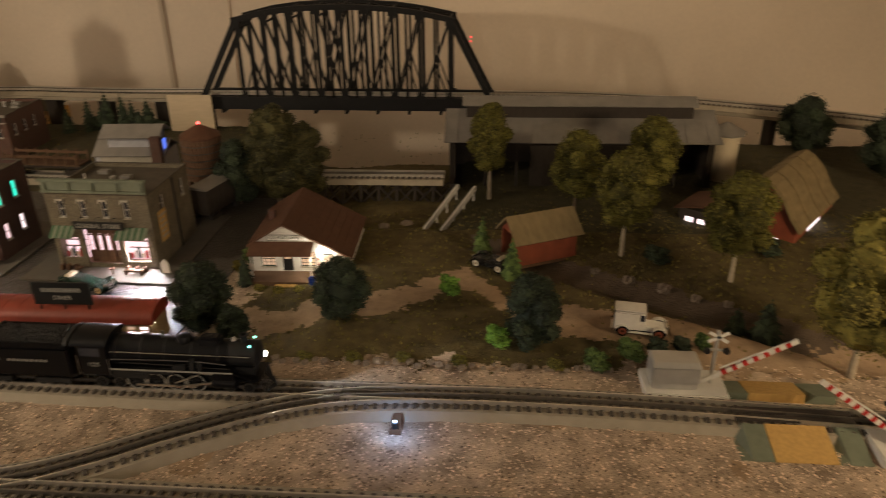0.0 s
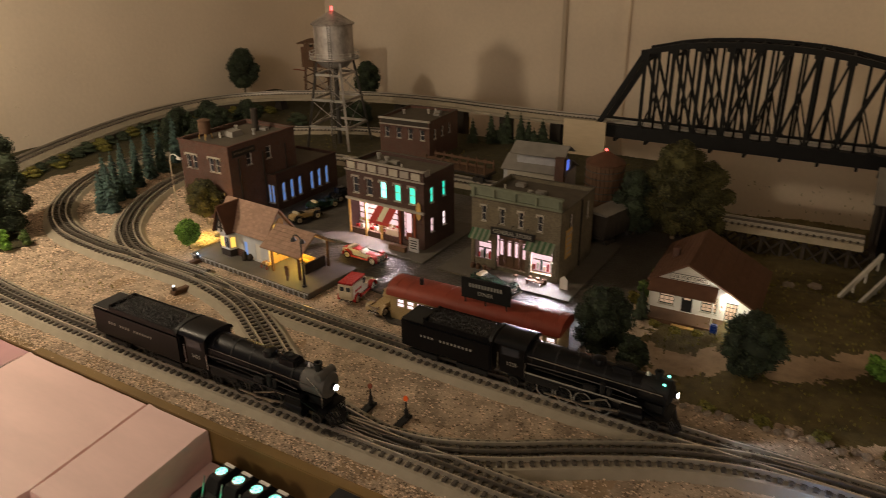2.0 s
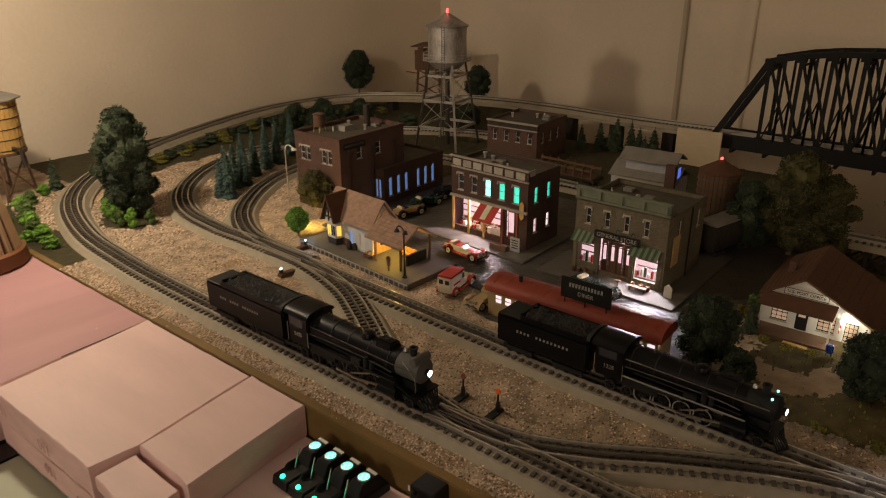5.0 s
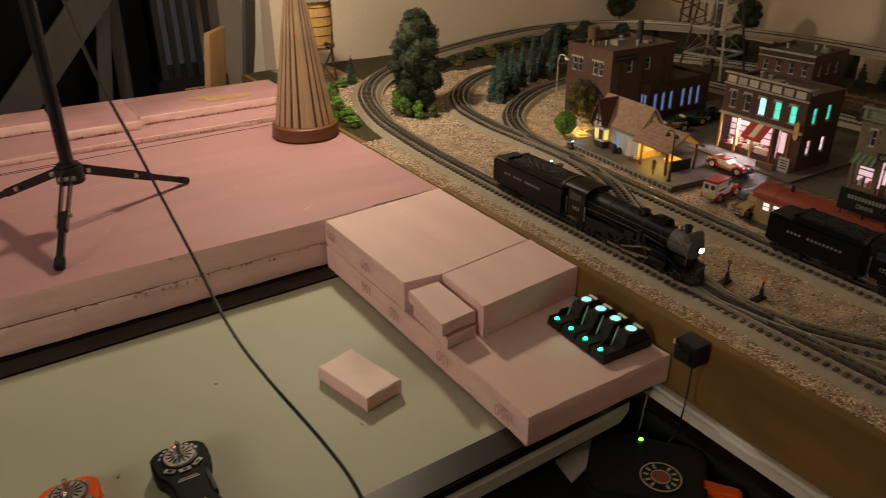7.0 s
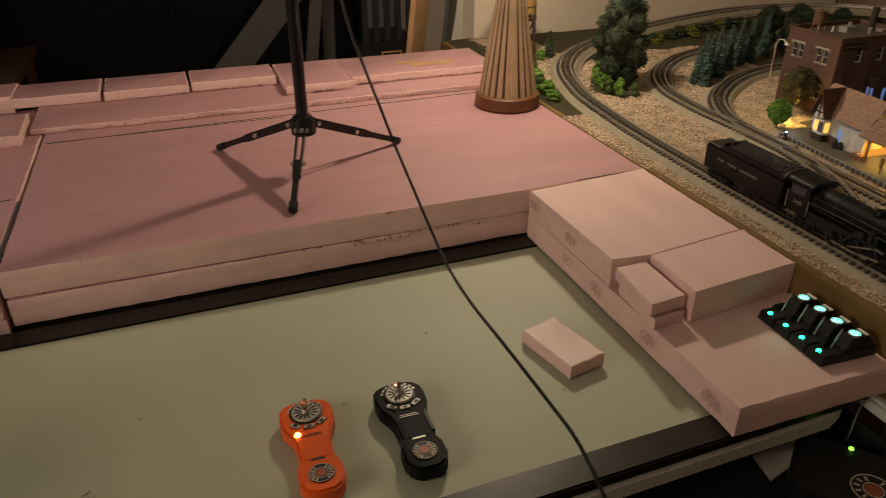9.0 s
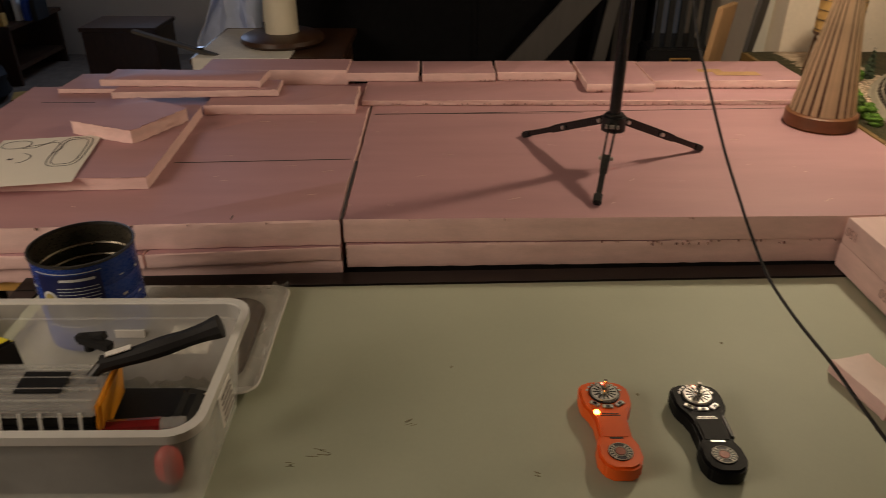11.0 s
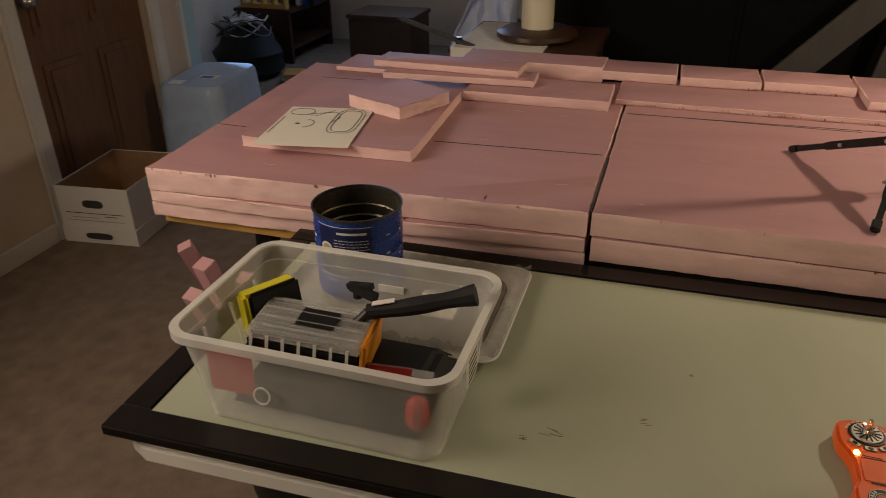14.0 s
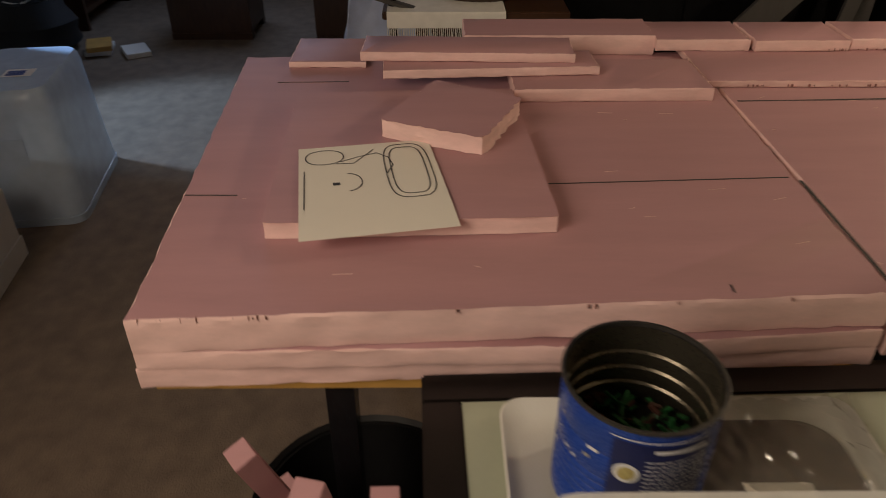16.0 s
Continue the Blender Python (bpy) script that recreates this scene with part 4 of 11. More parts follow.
solid("red_box", Geo().box(-0.650, -0.644, -1.128, -1.058, TT + 0.040, TT + 0.108), red_plastic, "red cardboard packet behind the frosted plastic", "packet", bevel=0.001)
solid("red_bottle", Geo().ball((-0.668, -0.826, TT + 0.050), 0.018, 8, 1.6), red_plastic, "small red plastic bottle in the bin", "bottle")
solid("dark_rag", Geo().box(-0.86, -0.655, -1.12, -0.815, TT + 0.006, TT + 0.042, top=(0.03, 0.03)), black_matte, "dark crumpled cloth under the tools", "cloth", bevel=0.01)
solid("pliers", Geo().bar((-0.70, -0.90, TT + 0.050), (-0.69, -0.81, TT + 0.044), 0.014, 0.012).bar((-0.715, -0.90, TT + 0.047), (-0.715, -0.815, TT + 0.044), 0.012, 0.011), black_matte, "black handled pliers lying in the bin", "pliers", bevel=0.003)

cn = thing("coffee_can", "large open blue coffee can with ribbed tin inside", "can", (-1.030, -1.062, TT + 0.0165))
R = 0.0785
prof_o = [(0.002, 0.0), (R, 0.0), (R, 0.006)]
for k in range(5):
    z = 0.032 + k * 0.010
    prof_o += [(R, z), (R - 0.0018, z + 0.003), (R, z + 0.006)]
prof_o += [(R, 0.105), (R - 0.0015, 0.108), (R, 0.112), (R, 0.150), (R + 0.0018, 0.152), (R + 0.0018, 0.155), (R - 0.0008, 0.155)]
part("label_wall", Geo().turn(prof_o[:-3], 48), blue_tin, cn, "blue printed wall")
part("rolled_rim", Geo().turn([(R, 0.150), (R + 0.0022, 0.152), (R + 0.0022, 0.155), (R - 0.0012, 0.1555), (R - 0.0014, 0.150)], 48), dark_steel, cn, "bare metal rim")
prof_i = [(0.002, 0.004), (R - 0.003, 0.004)]
for z in (0.070, 0.092, 0.114):
    prof_i += [(R - 0.0028, z), (R - 0.0052, z + 0.0025), (R - 0.0028, z + 0.005)]
prof_i += [(R - 0.0028, 0.151)]
part("inner_wall", Geo().turn(prof_i, 48), tin_inside, cn, "ribbed tin inside")


def on_can(a0, a1, z0, z1, r=R + 0.0006, n=10):
    g, v, f = Geo(), [], []
    for k in range(n + 1):
        a = radians(a0 + (a1 - a0) * k / n)
        v += [(r * math.cos(a), r * math.sin(a), z0), (r * math.cos(a), r * math.sin(a), z1)]
    for k in range(n):
        f.append((2 * k, 2 * k + 2, 2 * k + 3, 2 * k + 1))
    return g.add(v, f)


can_white = M("can_white", (0.62, 0.64, 0.66), 0.4, vary=0.1, scale=90, bump=0)
can_navy = M("can_navy", (0.010, 0.016, 0.085), 0.35, vary=0.1, scale=90, bump=0)
def can_disc(a, z, w, r=R + 0.0012, n=20):
    """A round patch bent round the can; w: its radius."""
    pts = [(w * math.cos(2 * math.pi * k / n), w * math.sin(2 * math.pi * k / n)) for k in range(n)]
    v = [(r * math.cos(radians(a) + p / r), r * math.sin(radians(a) + p / r), z + q) for p, q in [(0, 0)] + pts]
    return Geo().add(v, [(0, 1 + k, 1 + (k + 1) % n) for k in range(n)])


part("label_panel", on_can(-32, 40, 0.050, 0.138), can_navy, cn, "dark blue text panel")
rc_ = random.Random(12)
part("text_bar", on_can(-4, 34, 0.128, 0.1325, R + 0.0012), can_white, cn, smooth=0)
for k in range(11):
    a = -8.0
    while a < 34:
        w = rc_.uniform(2.5, 7.0)
        part("text_bar", on_can(a, min(37, a + w), 0.060 + k * 0.0056, 0.0614 + k * 0.0056, R + 0.0012, 3), can_white, cn, smooth=0)
        a += w + 1.2
part("crest", can_disc(-20, 0.098, 0.0125), can_white, cn, "pale round crest")
part("crest_centre", can_disc(-20, 0.098, 0.0085, R + 0.0017), M("crest_gold", (0.42, 0.36, 0.14), 0.4, vary=0.3, scale=200, bump=0), cn)
for z in (0.046, 0.141):
    part("label_border", on_can(-34, 42, z, z + 0.0014, R + 0.001, 12), can_white, cn)
for k in range(26):
    a, z = rc_.choice((-1, 1)) * rc_.uniform(48, 120), rc_.uniform(0.030, 0.140)
    part("label_flourish", on_can(a, a + rc_.uniform(2, 9), z, z + rc_.uniform(0.0012, 0.005), R + 0.001, 3), can_white if k % 3 else silver_paint, cn, smooth=0)
rb = random.Random(8)
bits = Geo()
for k in range(130):
    a, rr = rb.uniform(0, 6.28), (R - 0.012) * math.sqrt(rb.random())
    c = Vector((rr * math.cos(a), rr * math.sin(a), 0.052 + rb.uniform(0, 0.02)))
    d = Vector((rb.uniform(-1, 1), rb.uniform(-1, 1), rb.uniform(-0.4, 0.6))).normalized() * rb.uniform(0.006, 0.015)
    bits.bar(c - d, c + d, rb.uniform(0.002, 0.006), rb.uniform(0.002, 0.004))
bits_a, bits_b = Geo(), Geo()
bits_a.v, bits_a.f = bits.v, [f for k, f in enumerate(bits.f) if (k // 6) % 3]
bits_b.v, bits_b.f = bits.v, [f for k, f in enumerate(bits.f) if not (k // 6) % 3]
solid("can_oddments", bits_a, green_bits, "heap of green and dark oddments in the can", "oddments", (-1.030, -1.062, TT + 0.0165), kind="stuff", smooth=0)
solid("can_oddments", bits_b, M("dark_bits", (0.12, 0.05, 0.04), 0.5, vary=0.6, scale=90, island=0.9), "dark and reddish oddments in the can", "oddments", (-1.030, -1.062, TT + 0.0165), kind="stuff", smooth=0)
solid("can_filling", Geo().turn([(0.002, 0.05), (R - 0.006, 0.045), (R - 0.006, 0.004)], 24), black_matte, "plain black body filling the can below the oddments", "oddments", (-1.030, -1.062, TT + 0.0165), kind="stuff")

pad_dark = M("pad_dark", (0.075, 0.046, 0.028), 0.35, vary=0.3, scale=40)
ty = thing("foam_tray", "shallow white foam tray with a film-wrapped brown pad", "tray", (0, 0, 0))
a, b = (-1.132, -0.862, -1.170, -0.780), (-1.152, -0.842, -1.190, -0.760)
g = Geo()
loft(g, [ring_at(a, b, t, TT + z, 0.03) for t, z in ((0.0, 0.0025), (0.6, 0.010), (1.0, 0.017), (0.9, 0.019), (0.55, 0.012), (-0.05, 0.005))], close_bottom=True, close_top=True)
part("tray_shell", g, table_white, ty)
part("brown_pad", Geo().prism(round_rect(-1.120, -0.872, -1.00, -0.795, 0.05), TT + 0.0055, TT + 0.0125), pad_dark, ty, "dark brown pad", bevel=0.003)
part("paper_label", Geo().box(-1.02, -0.94, -0.935, -0.86, TT + 0.0185, TT + 0.0192), paper_white, ty, "white printed label")
part("label_bar", Geo().box(-1.0, -0.99, -0.925, -0.88, TT + 0.0193, TT + 0.0197), ink_dark, ty, smooth=0)
rw = random.Random(4)
wv, wf = [], []
nx, ny = 26, 30
for j in range(ny):
    for i in range(nx):
        x, y = -1.145 + 0.298 * i / (nx - 1), -1.02 + 0.255 * j / (ny - 1)
        edge = min(i, j, nx - 1 - i, ny - 1 - j)
        wv.append((x, y, TT + 0.0150 + 0.009 * rw.random() + (0.010 * rw.random() if j > ny - 7 or i > nx - 5 else 0)))
for j in range(ny - 1):
    for i in range(nx - 1):
        wf.append((j * nx + i, j * nx + i + 1, (j + 1) * nx + i + 1, (j + 1) * nx + i))
part("cling_film", Geo().add(wv, wf), film_wrap, ty, "crinkled clear film", smooth=0)

# ---- things on the floor ----
fb = thing("file_box", "white cardboard file box with oval hand holes, open", "box", (-2.165, -2.985, 0.0), 7)
bw, bd, bh = 0.338, 0.44, 0.262
for nm, q in (("front_panel", (-0.004, 0.0, 0, bw, 0.0, bh)), ("back_panel", (-bd, -bd + 0.004, 0, bw, 0.0, bh)), ("side_panel", (-bd + 0.004, -0.004, 0, 0.004, 0.0, bh)), ("side_panel", (-bd + 0.004, -0.004, bw - 0.004, bw, 0.0, bh)), ("bottom_panel", (-bd + 0.004, -0.004, 0.004, bw - 0.004, 0.002, 0.006))):
    part(nm, Geo().box(*q), card_white, fb, bevel=0.001)
part("inner_lining", Geo().box(-0.0075, -0.005, 0.005, bw - 0.005, 0.01, bh - 0.003).box(-bd + 0.005, -bd + 0.0075, 0.005, bw - 0.005, 0.01, bh - 0.003).box(-bd + 0.008, -0.008, 0.005, 0.0075, 0.01, bh - 0.003).box(-bd + 0.008, -0.008, bw - 0.0075, bw - 0.005, 0.01, bh - 0.003).box(-bd + 0.008, -0.008, 0.008, bw - 0.008, 0.0065, 0.03), card_brown, fb, "bare brown inside")
lid = part("lid", Geo().box(-bd - 0.006, 0.0, -0.006, bw + 0.006, 0.0, 0.001).box(0.0005, 0.0045, -0.006, bw + 0.006, 0.001, 0.075).box(-bd - 0.006, -0.0002, bw + 0.0005, bw + 0.0055, 0.001, 0.075), card_white, fb, "white cardboard lid pushed under the box")


def oval_plate(cx, cz, w, h, x):
    return Geo().prism([(w / 2 * math.copysign(abs(math.cos(t)) ** 0.6, math.cos(t)), h / 2 * math.copysign(abs(math.sin(t)) ** 0.6, math.sin(t))) for t in [2 * math.pi * k / 24 for k in range(24)]], 0, 0.0012,
                       Matrix.Translation((x, cx, cz)) @ Matrix(((0, 0, 1, 0), (1, 0, 0, 0), (0, 1, 0, 0), (0, 0, 0, 1))))


part("hand_hole", oval_plate(0.165, 0.185, 0.095, 0.036, 0.0005), ink_dark, fb, "dark oval hand hole")
part("hand_hole", oval_plate(0.165, 0.036, 0.125, 0.030, 0.005), ink_dark, fb, "dark oval hand hole")
for z, y0, y1 in ((0.140, 0.03, 0.30), (0.105, 0.03, 0.30), (0.128, 0.21, 0.27), (0.120, 0.05, 0.18)):
    part("printed_line", Geo().box(0.0004, 0.0009, y0, y1, z, z + 0.003), ink_faint if z < 0.125 else ink_dark, fb, smooth=0)

tb = thing("clear_tote", "large upturned frosted plastic tote, cool blue light put in its colour", "tote", (-3.11, -2.80, 0.0), 8)
tb.scale = (1.10, 1.12, 1.14)
g = Geo()
lo, hi = (-0.26, 0.26, -0.165, 0.165), (-0.23, 0.23, -0.145, 0.145)
loft(g, [ring_at(lo, hi, t, z, r) for t, z, r in ((-0.15, 0.0, 0.05), (-0.15, 0.025, 0.05), (0.0, 0.027, 0.05), (0.3, 0.15, 0.06), (0.75, 0.35, 0.06), (0.9, 0.405, 0.06), (1.1, 0.432, 0.055), (1.5, 0.445, 0.05))], close_top=True)
part("tub", g, clear_cool_lit, tb)
part("sticker", Geo().box(0.02, 0.09, -0.02, 0.07, 0.4455, 0.4462), card_white, tb, "white sticker")
part("sticker", Geo().box(0.12, 0.18, -0.11, -0.05, 0.4455, 0.4462), card_white, tb, "white sticker")
part("sticker_print", Geo().box(0.035, 0.08, -0.01, 0.045, 0.4463, 0.4467), blue_tin, tb, smooth=0)
part("side_recess", Geo().box(0.2445, 0.2470, -0.03, 0.05, 0.20, 0.30), clear_cool_lit, tb, bevel=0.002)

bk = thing("waste_bucket", "tall black plastic waste bin with pink foam sticks", "waste bin", (-1.22, -1.37, 0.0))
part("wall", Geo().turn([(0.002, 0.0), (0.125, 0.0), (0.172, 0.485), (0.180, 0.492), (0.180, 0.480), (0.168, 0.480), (0.122, 0.006), (0.002, 0.006)], 32), black_plastic, bk)
for a, b, w, h in (((-1.25, -1.30, 0.02), (-1.095, -1.50, 0.745), 0.036, 0.030), ((-1.26, -1.36, 0.02), (-1.035, -1.412, 0.748), 0.036, 0.034), ((-1.28, -1.33, 0.02), (-1.045, -1.325, 0.725), 0.034, 0.03), ((-1.25, -1.34, 0.02), (-0.965, -1.395, 0.72), 0.036, 0.03), ((-1.22, -1.40, 0.02), (-1.16, -1.475, 0.60), 0.04, 0.036)):
    solid("foam_stick", Geo().bar(a, b, w, h), foam_pink, "cut stick of pink foam standing in a bucket", "foam stick", group="foam sticks in the bucket", bevel=0.001)

# ---- dim far part of the room ----
st = thing("side_table", "small dark table with a fringed white cloth", "table", (-3.05, -1.10, 0))
part("tabletop", Geo().box(-0.28, 0.28, -0.33, 0.25, 0.775, 0.80), dark_wood, st, bevel=0.004)
for x in (-0.24, 0.24):
    for y in (-0.21, 0.21):
        part("leg", Geo().bar((x, y, 0), (x, y, 0.775), 0.035), dark_wood, st)
cl = thing("fringed_cloth", "white cloth with long fringe hanging over the table", "cloth", (-3.05, -1.10, 0.8005))
part("cloth", Geo().box(-0.24, 0.295, -0.315, 0.05, 0.0, 0.004).box(0.291, 0.297, -0.315, 0.05, -0.045, 0.0), cloth_white, cl, bevel=0.001)
fr_ = Geo()
rf = random.Random(2)
for k in range(60):
    y = -0.315 + 0.365 * k / 59
    fr_.rod((0.296, y, -0.045), (0.298 + rf.uniform(-0.004, 0.01), y + rf.uniform(-0.006, 0.006), -0.045 - rf.uniform(0.05, 0.08)), 0.0014, n=4)
part("fringe", fr_, cloth_white, cl, smooth=0)
pl = thing("pillar_lamp", "cream pillar lamp on a round dark wooden base", "lamp", (-3.02, -1.12, 0.805))
part("base", Geo().turn([(0.002, 0), (0.155, 0), (0.168, 0.012), (0.165, 0.028), (0.14, 0.04), (0.002, 0.042)], 36), dark_wood, pl, "turned dark wooden base")
part("pillar", Geo().turn([(0.002, 0.042), (0.066, 0.042), (0.063, 0.42), (0.002, 0.42)], 28), candle_cream, pl, "smooth cream pillar")

big = thing("black_cabinet", "large matt black cabinet in the dark part of the room", "cabinet", (-3.55, -0.18, 0))
part("body", Geo().box(-0.25, 0.2, -0.95, 0.66, 0.05, 1.75), black_cloth, big, bevel=0.006)
part("plinth", Geo().box(-0.23, 0.18, -0.9, 0.64, 0, 0.05), black_cloth, big)
part("door_panel", Geo().box(0.2, 0.212, -0.93, -0.16, 0.08, 1.70), black_cloth, big, bevel=0.002)
part("door_panel", Geo().box(0.2, 0.212, -0.13, 0.64, 0.08, 1.70), black_cloth, big, bevel=0.002)
sp = thing("black_case", "black equipment case with a small yellow outlined plate", "case", (-3.3, 0.56, 0))
part("body", Geo().box(-0.2, 0.12, -0.14, 0.14, 0, 0.74), black_plastic, sp, bevel=0.01)
part("plate", Geo().box(0.1205, 0.123, -0.04, 0.05, 0.60, 0.70), yellow_wood, sp, "yellow bordered plate")
part("plate_face", Geo().box(0.1232, 0.1245, -0.034, 0.044, 0.606, 0.694), black_matte, sp)
for k in range(5):
    part("slat", Geo().box(0.10, 0.118, -0.12 + k * 0.05, -0.095 + k * 0.05, 0.745, 1.35), black_matte, sp)
for a, b, w, h, mt, lb in (((-2.72, 0.56, 0.0), (-2.64, 0.66, 1.12), 0.10, 0.016, grey_board_dim, "pale grey board leaning on the wall"), ((-2.70, 0.42, 0), (-2.62, 0.52, 1.02), 0.15, 0.02, tan_board, "tan wooden board leaning on the wall"),
                           ((-2.74, 0.66, 0), (-2.67, 0.71, 1.6), 0.14, 0.012, table_white, "white board leaning on the wall"), ((-3.02, -0.78, 0.0), (-3.06, 0.50, 1.42), 0.02, 0.115, grey_board_dim, "wide grey plank leaning aslant in the dark"), ((-3.12, 0.09, 0.0), (-3.1, 0.30, 1.40), 0.02, 0.05, grey_board_dim, "narrow grey plank leaning in the dark"), ((-3.18, 0.27, 0.0), (-3.16, 0.30, 1.35), 0.02, 0.05, grey_board_dim, "narrow grey plank standing in the dark")):
    solid("leaning_board", Geo().bar(a, b, w, h), mt, lb, "board", bevel=0.002)
ch = thing("guitar_stand", "dark slanted arm with a pale edge", "stand", (0, 0, 0))
part("arm", Geo().bar((-2.86, -1.66, 0.885), (-2.80, -1.26, 0.78), 0.03, 0.012), grey_board_dim, ch, bevel=0.002)
part("post", Geo().rod((-2.83, -1.40, 0.0), (-2.83, -1.40, 0.83), 0.014), black_metal, ch)
part("foot", Geo().box(-2.95, -2.71, -1.46, -1.34, 0, 0.02), black_metal, ch, bevel=0.004)
bl_ = thing("white_bag", "pale crumpled plastic sheet heaped beside the lamp, blue light put in its colour", "plastic sheet", (-3.42, -1.50, 0.0))
rk = random.Random(6)
hv, hf = [], []
for j in range(15):
    for i in range(13):
        u, v = i / 12 * 2 - 1, j / 14
        wide_ = 0.30 - 0.20 * v + 0.02 * math.sin(9 * v + 5 * u)
        hv.append((0.10 * (1 - v) * (1 - u * u) + rk.uniform(-0.012, 0.012) + 0.03 * math.sin(7 * u + 3 * v), wide_ * u + 0.10 * v + rk.uniform(-0.01, 0.01), 1.06 * v * (1 - 0.12 * u * u) + rk.uniform(-0.01, 0.01) * (j > 0)))
for j in range(14):
    for i in range(12):
        hf.append((j * 13 + i, j * 13 + i + 1, (j + 1) * 13 + i + 1, (j + 1) * 13 + i))
# the blue light on the sheet is put into its own colour
sheet_ = part("sheet", Geo().add(hv, hf), M("sheet_cool_lit", (0.50, 0.58, 0.80), 0.5, vary=0.15, scale=20), bl_)
sheet_.modifiers.new("Solidify", "SOLIDIFY").thickness = 0.006
tr_ = thing("trunk_shelf", "low dark wooden shelf with books and boxes on it", "shelf", (-5.62, -3.72, 0))
part("top", Geo().box(-0.40, 0.40, -0.26, 0.24, 0.39, 0.42), dark_wood, tr_, bevel=0.004)
part("side_panel", Geo().box(-0.38, -0.35, -0.24, 0.22, 0, 0.39), dark_wood, tr_)
part("side_panel", Geo().box(0.35, 0.38, -0.24, 0.22, 0, 0.39), dark_wood, tr_)
part("shelf_board", Geo().box(-0.35, 0.35, -0.23, 0.21, 0.1, 0.13), dark_wood, tr_)
for k in range(5):
    w = rk.uniform(0.03, 0.05)
    solid("book", Geo().box(-0.1, 0.08, 0, w, 0, rk.uniform(0.13, 0.20)), [dark_wood, black_matte, card_white, blue_tin, black_matte][k], "upright book on the dark shelf", "book", (-5.52, -3.66 + k * 0.062, 0.421), group="books on the shelf", bevel=0.002)
rack = thing("yellow_rack", "yellow wooden rack with dark slots on the shelf edge", "rack", (-5.27, -3.72, 0.421))
part("rail", Geo().box(-0.03, 0.03, -0.20, 0.20, 0, 0.035), yellow_wood, rack, bevel=0.002)
for k in range(5):
    part("peg", Geo().box(-0.03, 0.03, -0.20 + k * 0.095, -0.18 + k * 0.095, 0.0352, 0.085), yellow_wood, rack, bevel=0.002)
gb = thing("bag_of_cables", "black bag overflowing with cables and plastic", "bag", (-4.86, -3.66, 0.0))
sack = part("sack", Geo().turn([(0.002, 0.0), (0.20, 0.0), (0.26, 0.05), (0.25, 0.12), (0.26, 0.18), (0.21, 0.25), (0.19, 0.31), (0.11, 0.34), (0.002, 0.36)], 18), black_matte, gb)
for v in sack.data.vertices:
    k = 1 + 0.22 * noise.noise(v.co * 9)
    v.co.x, v.co.y = v.co.x * k, v.co.y * (2 - k)
for k in range(16):
    a0, r0 = rk.uniform(0, 6.28), rk.uniform(0.10, 0.24)
    p = [(r0 * math.cos(a0 + q * 0.5), r0 * math.sin(a0 + q * 0.5), 0.40 - 0.5 * max(0, r0 - 0.12) + 0.06 * math.sin(q * 0.9 + k)) for q in range(6)]
    part("cable", Geo().tube(smooth_path(p, 3), 0.005, 5), [cloth_white, black_plastic, grey_plastic, black_plastic][k % 4], gb)
cv = [(x * 0.045 - 0.09 + rk.uniform(-0.015, 0.015), y * 0.045 - 0.12 + rk.uniform(-0.015, 0.015), 0.40 + rk.uniform(-0.035, 0.05)) for y in range(6) for x in range(5)]
crumple = part("crumpled_bag", Geo().add(cv, [(y * 5 + x, y * 5 + x + 1, y * 5 + x + 6, y * 5 + x + 5) for y in range(5) for x in range(4)]), cloth_white, gb, "crumpled white plastic bag", smooth=0)
crumple.modifiers.new("Solidify", "SOLIDIFY").thickness = 0.004
for k, (x, y, z) in enumerate(((-4.84, -3.28, 0), (-4.82, -3.27, 0.03), (-4.80, -3.05, 0))):
    solid("magazine", Geo().box(-0.1, 0.1, -0.07, 0.07, 0, 0.028), [card_white, yellow_wood, card_white][k], "magazine lying on the carpet", "magazine", (x, y, z + 0.001), 12 + 9 * k, bevel=0.002)
for x, y, w, d, h in ((-5.26, -2.66, 0.4, 0.5, 0.42), (-5.16, -1.84, 0.36, 0.32, 0.40), (-4.7, -0.95, 0.6, 0.7, 0.8)):
    cb = thing("dark_chest", "dark wooden chest in the dim far room", "chest", (x, y, 0))
    part("body", Geo().box(-w / 2, w / 2, -d / 2, d / 2, 0.04, h), dark_wood, cb, bevel=0.006)
    part("lid", Geo().box(-w / 2 - 0.01, w / 2 + 0.012, -d / 2 - 0.012, d / 2 + 0.012, h + 0.001, h + 0.03), dark_wood, cb, bevel=0.004)
    for sx in (-1, 1):
        part("foot", Geo().box(sx * w / 2 - sx * 0.06, sx * w / 2, -d / 2, d / 2, 0, 0.04), dark_wood, cb)

# ---- model railway: materials ----
G = 0.866
gravel = M("gravel", (0.32, 0.23, 0.155), 0.95, vary=0.7, scale=24, fine=420, bump=1.0, depth=0.004, second=(0.50, 0.385, 0.28))
pebble = M("pebble", (0.30, 0.215, 0.145), 0.9, vary=0.5, scale=200, second=(0.61, 0.47, 0.345), island=1.6, bump=0.3)
grass_turf = M("grass_turf", (0.075, 0.050, 0.017), 0.95, vary=0.5, scale=40, fine=500, bump=1.0, depth=0.004, second=(0.115, 0.090, 0.030))
dirt = M("dirt", (0.36, 0.25, 0.155), 0.95, vary=0.35, scale=50, fine=420, bump=0.9, depth=0.003)
creek_mud = M("creek_mud", (0.10, 0.070, 0.045), 0.6, vary=0.5, scale=40, fine=300, bump=1.0, depth=0.004)
dark_turf = M("dark_turf", (0.06, 0.052, 0.022), 0.95, vary=0.5, scale=50, fine=420, bump=1.0, depth=0.005)
